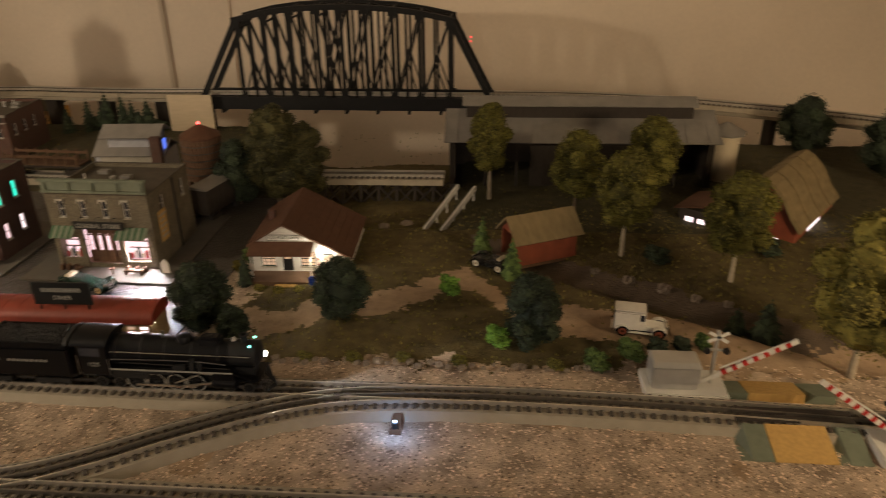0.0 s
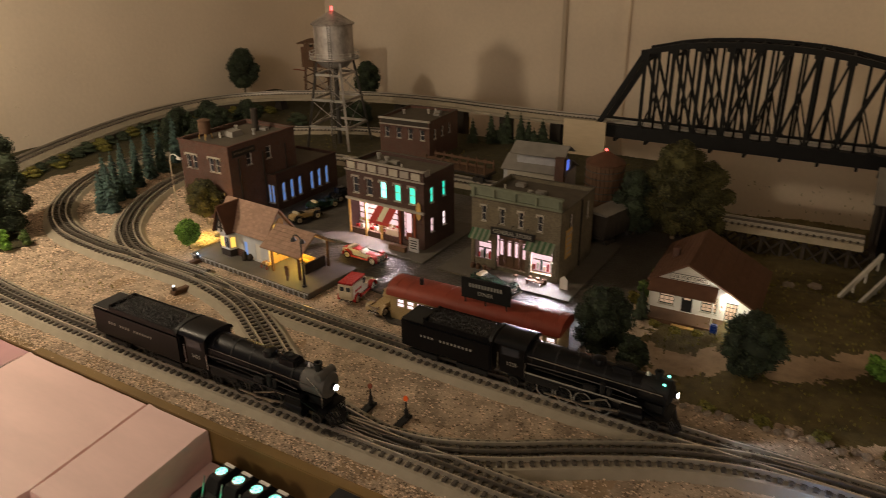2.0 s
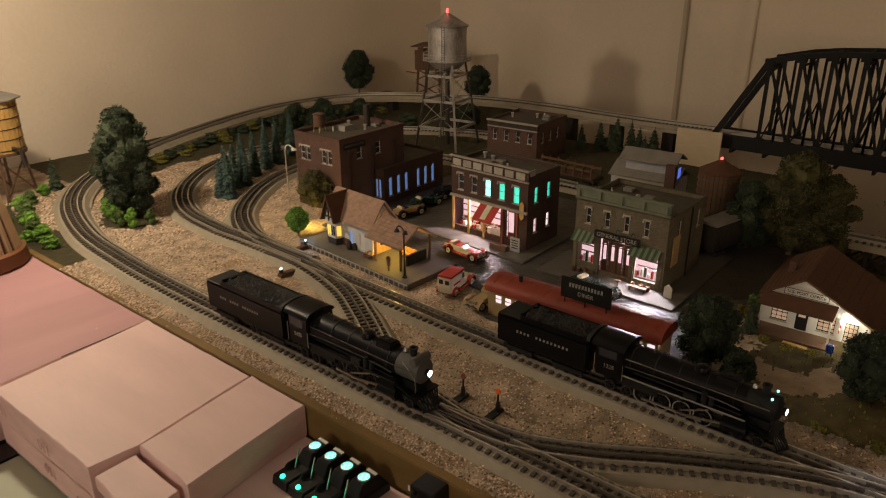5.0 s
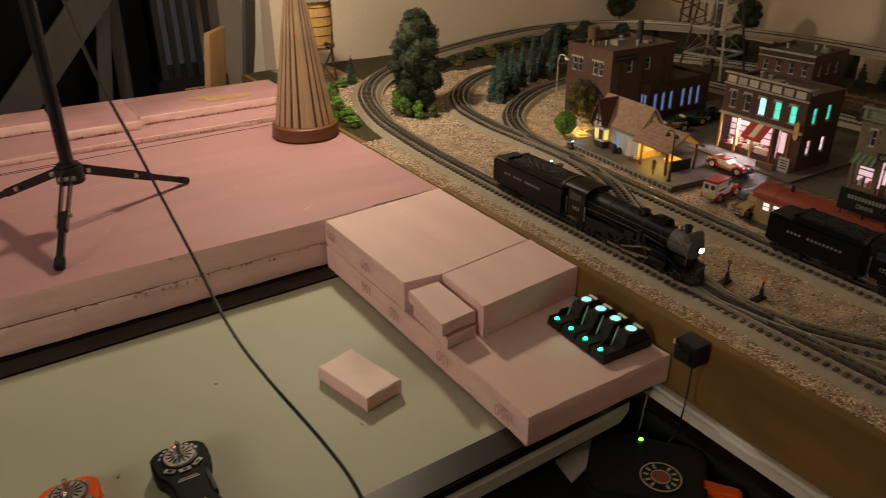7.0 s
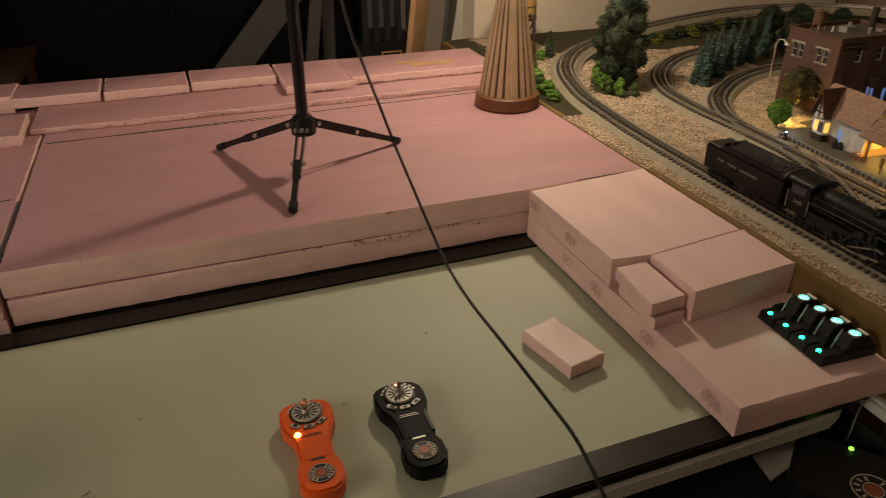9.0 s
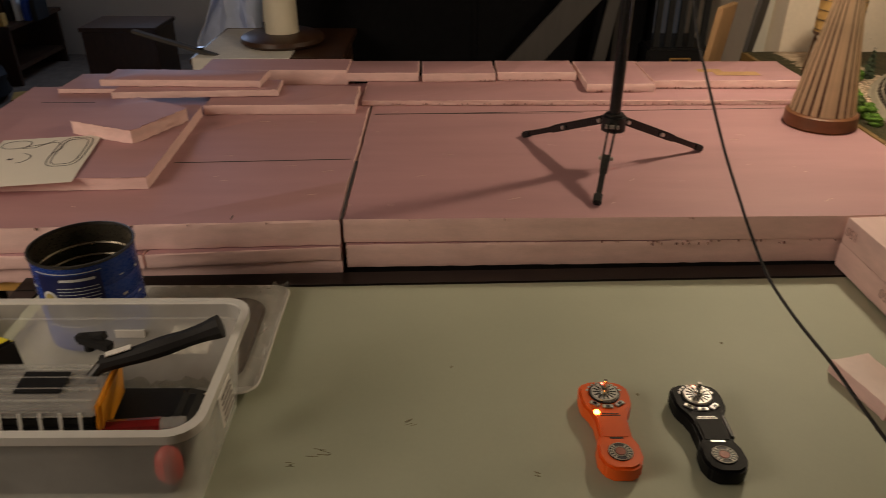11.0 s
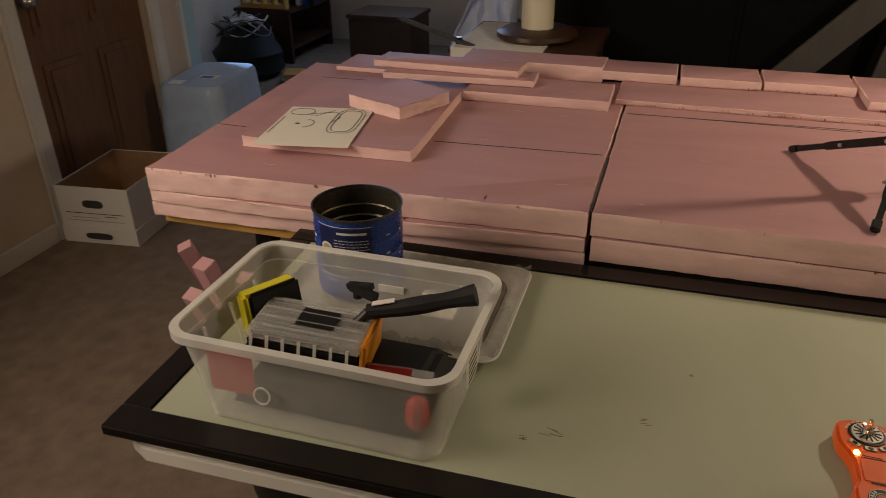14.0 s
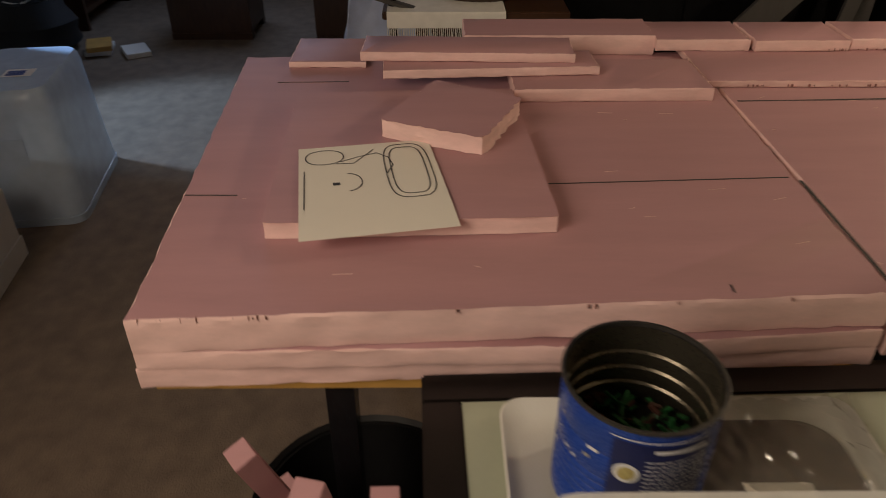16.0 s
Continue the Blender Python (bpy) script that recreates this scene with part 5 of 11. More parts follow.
asphalt = M("asphalt", (0.066, 0.060, 0.052), 0.5, vary=0.5, scale=26, fine=140, bump=0.8, depth=0.003)
kerbstone = M("kerbstone", (0.10, 0.09, 0.076), 0.8, vary=0.25, scale=40, fine=400)
roadbed_grey = M("roadbed_grey", (0.31, 0.27, 0.205), 0.85, vary=0.18, scale=50, fine=700, bump=0.7, depth=0.0012)
tie_dark = M("tie_dark", (0.070, 0.058, 0.046), 0.7, vary=0.35, scale=120, random_tint=0.3)
rail_metal = M("rail_metal", (0.74, 0.69, 0.61), 0.36, 0.85, vary=0.15, scale=90, bump=0.03)
rail_dark = M("rail_dark", (0.26, 0.235, 0.205), 0.4, 0.8, vary=0.2, scale=90, bump=0.03)
fascia_wood = M("fascia_wood", (0.19, 0.115, 0.036), 0.55, vary=0.35, scale=7, fine=150, stretch=(1, 1, 3), bump=0.2)
loco_black = M("loco_black", (0.004, 0.004, 0.005), 0.36, vary=0.3, scale=80, bump=0.06, ior=1.30)
loco_dull = M("loco_dull", (0.007, 0.007, 0.007), 0.65, vary=0.3, scale=80, bump=0.12)
smokebox_grey = M("smokebox_grey", (0.105, 0.10, 0.092), 0.5, vary=0.15, scale=60, bump=0.1)
coal = M("coal", (0.016, 0.0155, 0.015), 0.45, vary=0.5, scale=220, island=0.8, bump=0.6, depth=0.002)
letter_white = M("letter_white", (0.27, 0.26, 0.23), 0.5, vary=0.1, scale=200, bump=0)
brick_red = brickwork("brick_red", (0.15, 0.055, 0.036), (0.14, 0.115, 0.095))
brick_dark = brickwork("brick_dark", (0.092, 0.034, 0.025), (0.085, 0.066, 0.055))
brick_tan = brickwork("brick_tan", (0.20, 0.165, 0.105), (0.19, 0.16, 0.115))
stone_trim = M("stone_trim", (0.36, 0.33, 0.27), 0.8, vary=0.2, scale=90)
cornice_green = M("cornice_green", (0.15, 0.17, 0.12), 0.7, vary=0.25, scale=70)
cornice_grey = M("cornice_grey", (0.30, 0.27, 0.235), 0.7, vary=0.25, scale=70)
roof_tar = M("roof_tar", (0.075, 0.062, 0.046), 0.85, vary=0.3, scale=40, fine=400, bump=0.4)
roof_grey = M("roof_grey", (0.21, 0.195, 0.175), 0.7, vary=0.25, scale=30, stretch=(1, 1, 1), bump=0.2)
roof_brown = M("roof_brown", (0.095, 0.042, 0.022), 0.85, vary=0.25, scale=60, fine=600, bump=0.6, depth=0.0008)
shingle_tan = M("shingle_tan", (0.30, 0.19, 0.135), 0.85, vary=0.25, scale=60, fine=500, random_tint=0.6, bump=0.3)
station_wall = M("station_wall", (0.50, 0.52, 0.54), 0.7, vary=0.12, scale=60)
plank_white = M("plank_white", (0.60, 0.58, 0.53), 0.7, vary=0.1, scale=60)
plank_grey = M("plank_grey", (0.36, 0.36, 0.38), 0.7, vary=0.2, scale=60)
plank_brown = M("plank_brown", (0.11, 0.060, 0.033), 0.8, vary=0.3, scale=50, stretch=(1, 1, 4), random_tint=0.3)
plank_yellow = M("plank_yellow", (0.50, 0.31, 0.10), 0.7, vary=0.25, scale=50, stretch=(4, 4, 1))
rust_red = M("rust_red", (0.24, 0.060, 0.028), 0.7, vary=0.35, scale=40)
window_dark = M("window_dark", (0.035, 0.037, 0.045), 0.15, vary=0.2, scale=60, bump=0)
sash_white = M("sash_white", (0.52, 0.50, 0.46), 0.6, vary=0.1, scale=90)
lit_pink = M("lit_pink", (0.34, 0.25, 0.26), 0.5, glow=(1.0, 0.66, 0.70), power=0.75, bump=0, scale=90, vary=0.4)
lit_white = M("lit_white", (0.5, 0.45, 0.45), 0.5, glow=(1.0, 0.80, 0.82), power=1.0, bump=0)
lit_teal = M("lit_teal", (0.2, 0.7, 0.6), 0.4, glow=(0.02, 0.80, 0.56), power=0.9, bump=0)
lit_teal_hot = M("lit_teal_hot", (0.4, 0.9, 0.8), 0.4, glow=(0.20, 1.0, 0.78), power=2.6, bump=0)
lit_blue = M("lit_blue", (0.2, 0.3, 0.6), 0.4, glow=(0.20, 0.42, 1.0), power=0.34, bump=0)
lit_yellow = M("lit_yellow", (0.8, 0.6, 0.2), 0.4, glow=(1.0, 0.62, 0.10), power=1.0, bump=0)
lit_warm = M("lit_warm", (0.3, 0.2, 0.15), 0.4, glow=(1.0, 0.66, 0.42), power=0.30, bump=0)
glow_white = M("glow_white", (1, 1, 1), 0.4, glow=(1.0, 0.95, 0.88), power=22, bump=0)
glow_bluewhite = M("glow_bluewhite", (0.8, 0.9, 1), 0.4, glow=(0.40, 0.62, 1.0), power=9, bump=0)
glow_green = M("glow_green", (0.1, 0.9, 0.5), 0.4, glow=(0.02, 1.0, 0.40), power=5, bump=0)
lamp_red = M("lamp_red", (0.9, 0.05, 0.04), 0.3, glow=(1.0, 0.07, 0.06), power=4.5, bump=0)
enamel_red = M("enamel_red", (0.40, 0.030, 0.026), 0.25, vary=0.1, scale=80, bump=0)
enamel_cream = M("enamel_cream", (0.58, 0.50, 0.36), 0.28, vary=0.1, scale=80, bump=0)
enamel_green = M("enamel_green", (0.014, 0.034, 0.024), 0.25, vary=0.1, scale=80, bump=0)
enamel_tan = M("enamel_tan", (0.36, 0.26, 0.13), 0.28, vary=0.1, scale=80, bump=0)
enamel_white = M("enamel_white", (0.70, 0.67, 0.60), 0.3, vary=0.1, scale=80, bump=0)
enamel_black = M("enamel_black", (0.012, 0.012, 0.012), 0.25, vary=0.1, scale=80, bump=0)
tyre_white = M("tyre_white", (0.55, 0.50, 0.40), 0.5, vary=0.1, scale=80, bump=0)
awning_red = M("awning_red", (0.36, 0.035, 0.03), 0.8, vary=0.15, scale=80)
awning_green = M("awning_green", (0.035, 0.085, 0.040), 0.8, vary=0.15, scale=80)
awning_cream = M("awning_cream", (0.55, 0.50, 0.38), 0.8, vary=0.15, scale=80)
diner_red = M("diner_red", (0.23, 0.040, 0.022), 0.5, vary=0.25, scale=40, bump=0.1)
sign_black = M("sign_black", (0.012, 0.012, 0.012), 0.4, vary=0.2, scale=80, bump=0)
bark = M("bark", (0.16, 0.12, 0.08), 0.9, vary=0.4, scale=120, bump=0.6)
bark_pale = M("bark_pale", (0.40, 0.34, 0.25), 0.9, vary=0.3, scale=120, bump=0.5)
rock_grey = M("rock_grey", (0.25, 0.20, 0.155), 0.9, vary=0.4, scale=60, fine=300, random_tint=0.5, bump=0.8, depth=0.003)
tank_steel = M("tank_steel", (0.20, 0.18, 0.165), 0.45, 0.55, vary=0.75, scale=22, fine=160, stretch=(1, 1, 0.5), second=(0.46, 0.43, 0.41), bump=0.15)
truss_black = M("truss_black", (0.007, 0.007, 0.008), 0.8, vary=0.3, scale=60, bump=0.1)
timber_dark = M("timber_dark", (0.035, 0.027, 0.021), 0.85, vary=0.4, scale=70, stretch=(3, 3, 1))


def leafy(name, colour, second, vary=0.45):
    return M(name, colour, 0.85, vary=vary, scale=60, fine=500, second=second, island=1.0, bump=0)


leaf_olive = leafy("leaf_olive", (0.070, 0.066, 0.011), (0.145, 0.132, 0.024))
leaf_umber = leafy("leaf_umber", (0.036, 0.036, 0.012), (0.082, 0.076, 0.026))
leaf_dark = leafy("leaf_dark", (0.016, 0.026, 0.013), (0.036, 0.050, 0.026))
leaf_forest = leafy("leaf_forest", (0.021, 0.033, 0.017), (0.048, 0.064, 0.034))
leaf_bright = leafy("leaf_bright", (0.075, 0.17, 0.018), (0.17, 0.33, 0.05))
leaf_mid = leafy("leaf_mid", (0.045, 0.085, 0.018), (0.10, 0.15, 0.04))
leaf_blue = leafy("leaf_blue", (0.020, 0.043, 0.038), (0.045, 0.080, 0.068))
leaf_gold = leafy("leaf_gold", (0.11, 0.095, 0.015), (0.22, 0.19, 0.04))

# ---- base of the railway ----
LX0, LX1, LY0, LY1 = -2.585, 1.75, 0.580, 3.045
base = thing("railway_baseboard", "wooden railway baseboard with an ochre stained fascia", "baseboard", kind="structure")
part("deck", Geo().box(LX0, LX1, LY0 + 0.02, 1.96, 0.80, 0.822), yellow_wood, base)
part("deck", Geo().box(LX0, -1.5, 1.9605, 2.61, 0.80, 0.850), yellow_wood, base)
part("deck", Geo().box(-1.4995, -0.5, 1.9605, 2.29, 0.80, 0.850), yellow_wood, base)
part("deck", Geo().box(0.72, LX1, 1.9605, 2.13, 0.80, 0.850), yellow_wood, base)
part("fascia_board", Geo().box(-1.268, LX1, LY0, LY0 + 0.018, 0.748, 0.8685), fascia_wood, base, "stained ochre board", bevel=0.0015)
part("fascia_board", Geo().box(LX0, -1.272, LY0 + 0.002, LY0 + 0.018, 0.748, 0.8665), fascia_wood, base, bevel=0.0015)
lt = thing("long_folding_table", "white plastic folding table under the railway", "table")
part("tabletop", Geo().box(LX0 + 0.01, LX1, LY0 - 0.012, LY0 + 0.75, 0.718, 0.7455), table_white, lt, bevel=0.006)
part("tabletop", Geo().box(LX0 + 0.01, LX1, LY0 + 0.76, 1.94, 0.704, 0.7455), table_white, lt, bevel=0.006)
for x in (-2.2, -1.0, 0.3, 1.4):
    for y in (0.75, 1.25, 1.45, 1.85):
        part("leg", Geo().rod((x, y, 0), (x, y, 0.704), 0.014), grey_plastic, lt)
part("riser", Geo().box(LX0 + 0.02, LX1, LY0 + 0.02, 1.93, 0.7455, 0.80), dark_wood, lt)


def hill(x, y):
    """Height of the scenery over the flat board."""
    n = noise.noise((x * 5, y * 5, 0.3))
    h = 0.0015 * noise.noise((x * 40, y * 40, 1.7)) + 0.0008 * noise.noise((x * 140, y * 140, 3.1))
    if y > 0.99 and x > -0.30:
        k = min(1, (y - 0.99) / 0.05) * min(1, (x + 0.30) / 0.12)
        h += k * (0.012 + 0.006 * n)
        # creek under the covered bridge
        c = abs((y - 1.30) + (x - 0.28) * 0.62)
        if x < 1.0 and y < 1.62:
            h -= 0.030 * k * math.exp(-(c / 0.045) ** 2) * min(1, max(0, (1.0 - x) / 0.4)) * min(1, max(0, (x + 0.02) / 0.15))
    if y > 1.48 and -0.45 < x < 0.02:
        h -= 0.02 * min(1, (y - 1.48) / 0.06) * min(1, (x + 0.45) / 0.08) * min(1, (0.02 - x) / 0.05 + 0.2)
    if x < -1.62 and y > 0.62:
        e = math.hypot(x + 1.95, y - 1.25)
        h += 0.003 * n
    return h


def back_edge(x):
    """How far the scenery reaches towards the wall."""
    return 2.62 if x < -1.5 else (2.30 if x < -0.5 else (1.975 if x < 0.72 else 2.145))


def ground_kind(x, y):
    w = 0.05 * noise.noise((x * 9, y * 9, 5.0)) + 0.02 * noise.noise((x * 40, y * 40, 8.0)) + 0.010 * noise.noise((x * 171, y * 163, 2.0))
    if y + w > 1.0 and x + w > -0.34:
        if abs(y + w * 1.2 - (1.135 + 0.11 * math.exp(-((x - 0.02) / 0.12) ** 2) - 0.16 * max(0, x - 0.12))) < 0.040 or (0.33 + w < x < 0.62 + w and y < 1.075):
            return 2
        if x < 1.0 and y < 1.62 and x > 0.05 and abs((y - 1.30) + (x - 0.28) * 0.62) < 0.05 + w * 0.5:
            return 4
        return 1 if (y < 1.5 or x < 0.0) else 3
    if y + w > 1.42:
        return 3
    if (x + 1.86) ** 2 / 0.012 + (y - 0.85 + w) ** 2 / 0.0035 < 1:
        return 3
    if x < -1.65 and y + w < 0.69:
        return 3
    if x < -2.2 + w and y > 0.9:
        return 3
    t = noise.noise((x * 12 + 3, y * 12, 2.0))
    if t > 0.42 and y < 0.87 and x > -1.7:
        return 2
    return 0


step = 0.0056
rj = random.Random(77)
nx, ny = int((LX1 - LX0) / step), int((LY1 - LY0) / step)
gv, gf, gm = [], [], []
for j in range(ny + 1):
    for i in range(nx + 1):
        x, y = LX0 + (LX1 - LX0) * i / nx, LY0 + 0.004 + (LY1 - LY0 - 0.008) * j / ny
        if 0 < i < nx and 0 < j < ny:
            x, y = x + rj.uniform(-0.42, 0.42) * step, y + rj.uniform(-0.42, 0.42) * step
        gv.append((x, y, G + hill(x, y)))
for j in range(ny):
    for i in range(nx):
        a = j * (nx + 1) + i
        if gv[a][1] > back_edge(gv[a][0]):
            continue
        gf.append((a, a + 1, a + nx + 2, a + nx + 1))
        x, y = gv[a][0] + step / 2, gv[a][1] + step / 2
        gm.append(ground_kind(x, y))
me = bpy.data.meshes.new("ground")
me.from_pydata(gv, [], gf)
for mt in (gravel, grass_turf, dirt, dark_turf, creek_mud):
    me.materials.append(mt)
me.polygons.foreach_set("material_index", gm)
me.shade_smooth()
tagged(new("ground", me), "crushed stone and turf scenery on the railway board", "ground", kind="structure")

# loose ballast stones
TRACKS = {}
rp = random.Random(11)


def catmull(p, k):
    return smooth_path([Vector(q) for q in p], k)


def even(path, gap):
    """Points on a path at even distances."""
    out, rest = [path[0].copy()], gap
    for a, b in zip(path, path[1:]):
        d = (b - a).length
        while d >= rest and d > 1e-9:
            a = a + (b - a) * (rest / d)
            d -= rest
            out.append(a.copy())
            rest = gap
        rest -= d
    return out


B0 = G - 0.001
PLAN = {
    "near": [(1.7, 0.69, B0), (0.8, 0.684, B0), (0.0, 0.680, B0), (-0.6, 0.677, B0), (-1.1, 0.674, B0), (-1.35, 0.676, B0), (-1.55, 0.684, B0 + 0.001), (-1.79, 0.712, B0 + 0.003), (-2.04, 0.800, B0 + 0.007), (-2.22, 0.955, B0 + 0.014), (-2.35, 1.20, B0 + 0.024),
             (-2.455, 1.54, B0 + 0.034), (-2.50, 1.85, B0 + 0.041), (-2.44, 2.11, B0 + 0.048), (-2.28, 2.275, B0 + 0.055), (-2.05, 2.37, B0 + 0.062), (-1.80, 2.425, B0 + 0.069), (-1.53, 2.425, B0 + 0.076), (-1.27, 2.385, B0 + 0.083), (-1.04, 2.355, B0 + 0.090), (-0.85, 2.349, B0 + 0.094)],
    "main": [(1.7, 0.80, B0), (1.2, 0.845, B0), (0.85, 0.868, B0), (0.59, 0.886, B0), (0.40, 0.898, B0), (0.20, 0.905, B0), (-0.02, 0.905, B0), (-0.35, 0.904, B0), (-0.65, 0.908, B0), (-1.0, 0.921, B0), (-1.30, 0.935, B0), (-1.45, 0.937, B0), (-1.57, 0.938, B0), (-1.75, 0.968, B0), (-1.92, 1.07, B0), (-2.06, 1.25, B0), (-2.12, 1.48, B0), (-2.10, 1.75, B0), (-1.98, 1.98, B0), (-1.72, 2.13, B0), (-1.52, 2.17, B0)],
    "inner": [(-1.24, 0.941, B0 + 0.0012), (-1.37, 0.946, B0 + 0.0012), (-1.50, 0.974, B0 + 0.0012), (-1.643, 1.070, B0), (-1.776, 1.250, B0), (-1.837, 1.45, B0), (-1.81, 1.66, B0), (-1.66, 1.78, B0), (-1.35, 1.80, B0), (-0.95, 1.775, B0 + 0.006), (-0.6, 1.755, B0 + 0.022), (-0.35, 1.748, B0 + 0.032), (-0.03, 1.752, B0 + 0.034)],
    "cross_a": [(-1.34, 0.936, B0 + 0.0007), (-1.22, 0.929, B0 + 0.0007), (-1.07, 0.890, B0 + 0.0007), (-0.95, 0.828, B0 + 0.0007), (-0.84, 0.762, B0 + 0.0007), (-0.72, 0.707, B0 + 0.0007), (-0.58, 0.680, B0 + 0.0007)],
    "cross_b": [(-0.66, 0.679, B0 + 0.0009), (-0.52, 0.694, B0 + 0.0009), (-0.42, 0.738, B0 + 0.0009), (-0.333, 0.792, B0 + 0.0009), (-0.215, 0.856, B0 + 0.0009), (-0.12, 0.888, B0 + 0.0009), (-0.02, 0.901, B0 + 0.0009), (0.10, 0.905, B0 + 0.0009)],
    "high": [(0.085, 2.349, B0 + 0.094), (0.35, 2.345, B0 + 0.093), (0.60, 2.31, B0 + 0.092), (0.80, 2.25, B0 + 0.091), (1.0, 2.18, B0 + 0.09), (1.2, 2.08, B0 + 0.09), (1.42, 1.88, B0 + 0.09), (1.55, 1.6, B0 + 0.09), (1.58, 1.2, B0 + 0.09)],
}
LBL = {"near": "three-rail toy track on grey roadbed, climbing round the wall", "main": "three-rail main line track on grey roadbed", "inner": "three-rail inner loop track on grey roadbed",
       "cross_a": "three-rail crossover track between two lines", "cross_b": "three-rail crossover track near the signal", "high": "three-rail track on a high shelf along the wall"}
tie_mesh = mesh_of("tie", Geo().box(-0.0032, 0.0032, -0.027, 0.027, 0, 0.0030, top=(0.0005, 0.0005)), tie_dark, 0)
for key, pts in PLAN.items():
    path = catmull(pts, 10)
    TRACKS[key] = path
    tk = thing("railway_track", LBL[key], "track", group="tracks of the railway")
    part("roadbed", Geo().sweep(even(path, 0.02) + [path[-1]], [(-0.0435, 0.0), (-0.0325, 0.0105), (0.0325, 0.0105), (0.0435, 0.0)]), roadbed_grey, tk, "grey moulded roadbed")
    for s in (-0.016, 0.0, 0.016):
        w = 0.0013
        part("rail", Geo().sweep(even(path, 0.02) + [path[-1]], [(s - w, 0.0112), (s - w, 0.0188), (s + w, 0.0188), (s + w, 0.0112)]), rail_metal if s else rail_dark, tk, "bright outer rail" if s else "dark centre rail", smooth=0)
    joined = Geo()
    tp_ = even(path, 0.0146)
    count = 0
    for i, p in enumerate(tp_):
        d = tp_[min(i + 1, len(tp_) - 1)] - tp_[max(i - 1, 0)]
        m = Matrix.Translation(p + Vector((0, 0, 0.0106))) @ Matrix.Rotation(math.atan2(d.y, d.x), 4, "Z")
        if key in ("near", "main", "cross_a", "cross_b") and -1.75 < p.x < 0.62 and count < 150 and p.y < 1.0:
            ob = new("tie", tie_mesh)
            ob.parent, ob.matrix_basis = tk, m
            count += 1
        else:
            joined.box(-0.0032, 0.0032, -0.027, 0.027, 0, 0.0030, m)
    if joined.v:
        tagged(part("tie_bed", joined, tie_dark, tk, smooth=0), kind="stuff")
# shelf under the climbing track
shelf_path = [p for p in even(TRACKS["near"], 0.03) if p.z > B0 + 0.006]
sh = thing("track_shelf", "narrow plywood shelf carrying the upper track on dark piers", "shelf")
part("shelf_board", Geo().sweep(shelf_path, [(-0.05, -0.011), (-0.05, -0.0005), (0.05, -0.0005), (0.05, -0.011)]), roadbed_grey, sh)
for i, p in enumerate(shelf_path):
    if i % 9 == 5 and p.z - 0.011 > G + 0.03 and p.x < -1.5:
        part("pier", Geo().box(p.x - 0.02, p.x + 0.02, p.y - 0.02, p.y + 0.02, G - 0.004, p.z - 0.0112, top=(0.004, 0.004)), timber_dark, sh)
part("skirt", Geo().sweep([p for p in shelf_path if p.x < -2.0 and p.y < 2.2], [(0.047, -0.04), (0.047, -0.0115), (0.050, -0.0115), (0.050, -0.04)]), timber_dark, sh)
for x in (-1.42, -1.22, -1.02):
    p = min(shelf_path, key=lambda q: abs(q.x - x) + (9 if q.y < 2 else 0))
    part("pier", Geo().box(p.x - 0.02, p.x + 0.02, p.y - 0.02, p.y + 0.02, 0, p.z - 0.0112), timber_dark, sh)
sh2 = thing("track_shelf", "narrow shelf carrying the upper track by the wall", "shelf")
hp = even(TRACKS["high"], 0.03)
part("shelf_board", Geo().sweep(hp, [(-0.05, -0.011), (-0.05, -0.0005), (0.05, -0.0005), (0.05, -0.011)]), roadbed_grey, sh2)
for p in hp[8::10]:
    part("bracket", Geo().box(p.x - 0.008, p.x + 0.008, p.y - 0.02, p.y + 0.05, 0, p.z - 0.0112), timber_dark, sh2)


def near_track(x, y, keys=("near", "main", "cross_a", "cross_b", "inner"), d=0.040):
    return any((p.x - x) ** 2 + (p.y - y) ** 2 < d * d for k in keys for p in COARSE[k])


COARSE = {k: even(v, 0.02) for k, v in TRACKS.items()}
stones = Geo()
octa = [(1, 0, 0), (0, 1, 0), (-1, 0, 0), (0, -1, 0), (0, 0, 0.8), (0, 0, -0.8)]
octf = [(0, 1, 4), (1, 2, 4), (2, 3, 4), (3, 0, 4)]
covered = set()
for key in ("near", "main", "cross_a", "cross_b", "inner"):
    for p in COARSE[key]:
        for i in range(-10, 11):
            for j in range(-10, 11):
                if (i * i + j * j) * 0.000016 < 0.00165:
                    covered.add((round(p.x / 0.004) + i, round(p.y / 0.004) + j))
made = 0
while made < 46000:
    x, y = rp.uniform(-2.25, 0.95), 0.585 + 0.95 * rp.random() ** 1.8
    if (round(x / 0.004), round(y / 0.004)) in covered or (-1.36 < x < -0.98 and y > 1.0) or (-0.98 <= x < -0.79 and y > 1.085) or (-0.79 <= x < -0.42 and y > 0.985) or (x > -0.36 and y > 1.02):
        continue
    if ground_kind(x, y) not in (0, 2):
        continue
    s = rp.uniform(0.0012, 0.0027) if x > -1.62 or made % 4 else rp.uniform(0.0025, 0.0045)
    rz = rp.uniform(0, 6.28)
    c, q = math.cos(rz) * s, math.sin(rz) * s
    z = G + hill(x, y) + 0.0003
    stones.add([(x + c * a - q * b * 0.8, y + q * a + c * b * 0.8, z + e * s * rp.uniform(0.6, 1.0)) for a, b, e in octa[:5]], octf)
    made += 1
solid("ballast_stones", stones, pebble, "loose pinkish ballast stones on the railway board", "ballast", kind="stuff", smooth=0)
tufts = Geo()
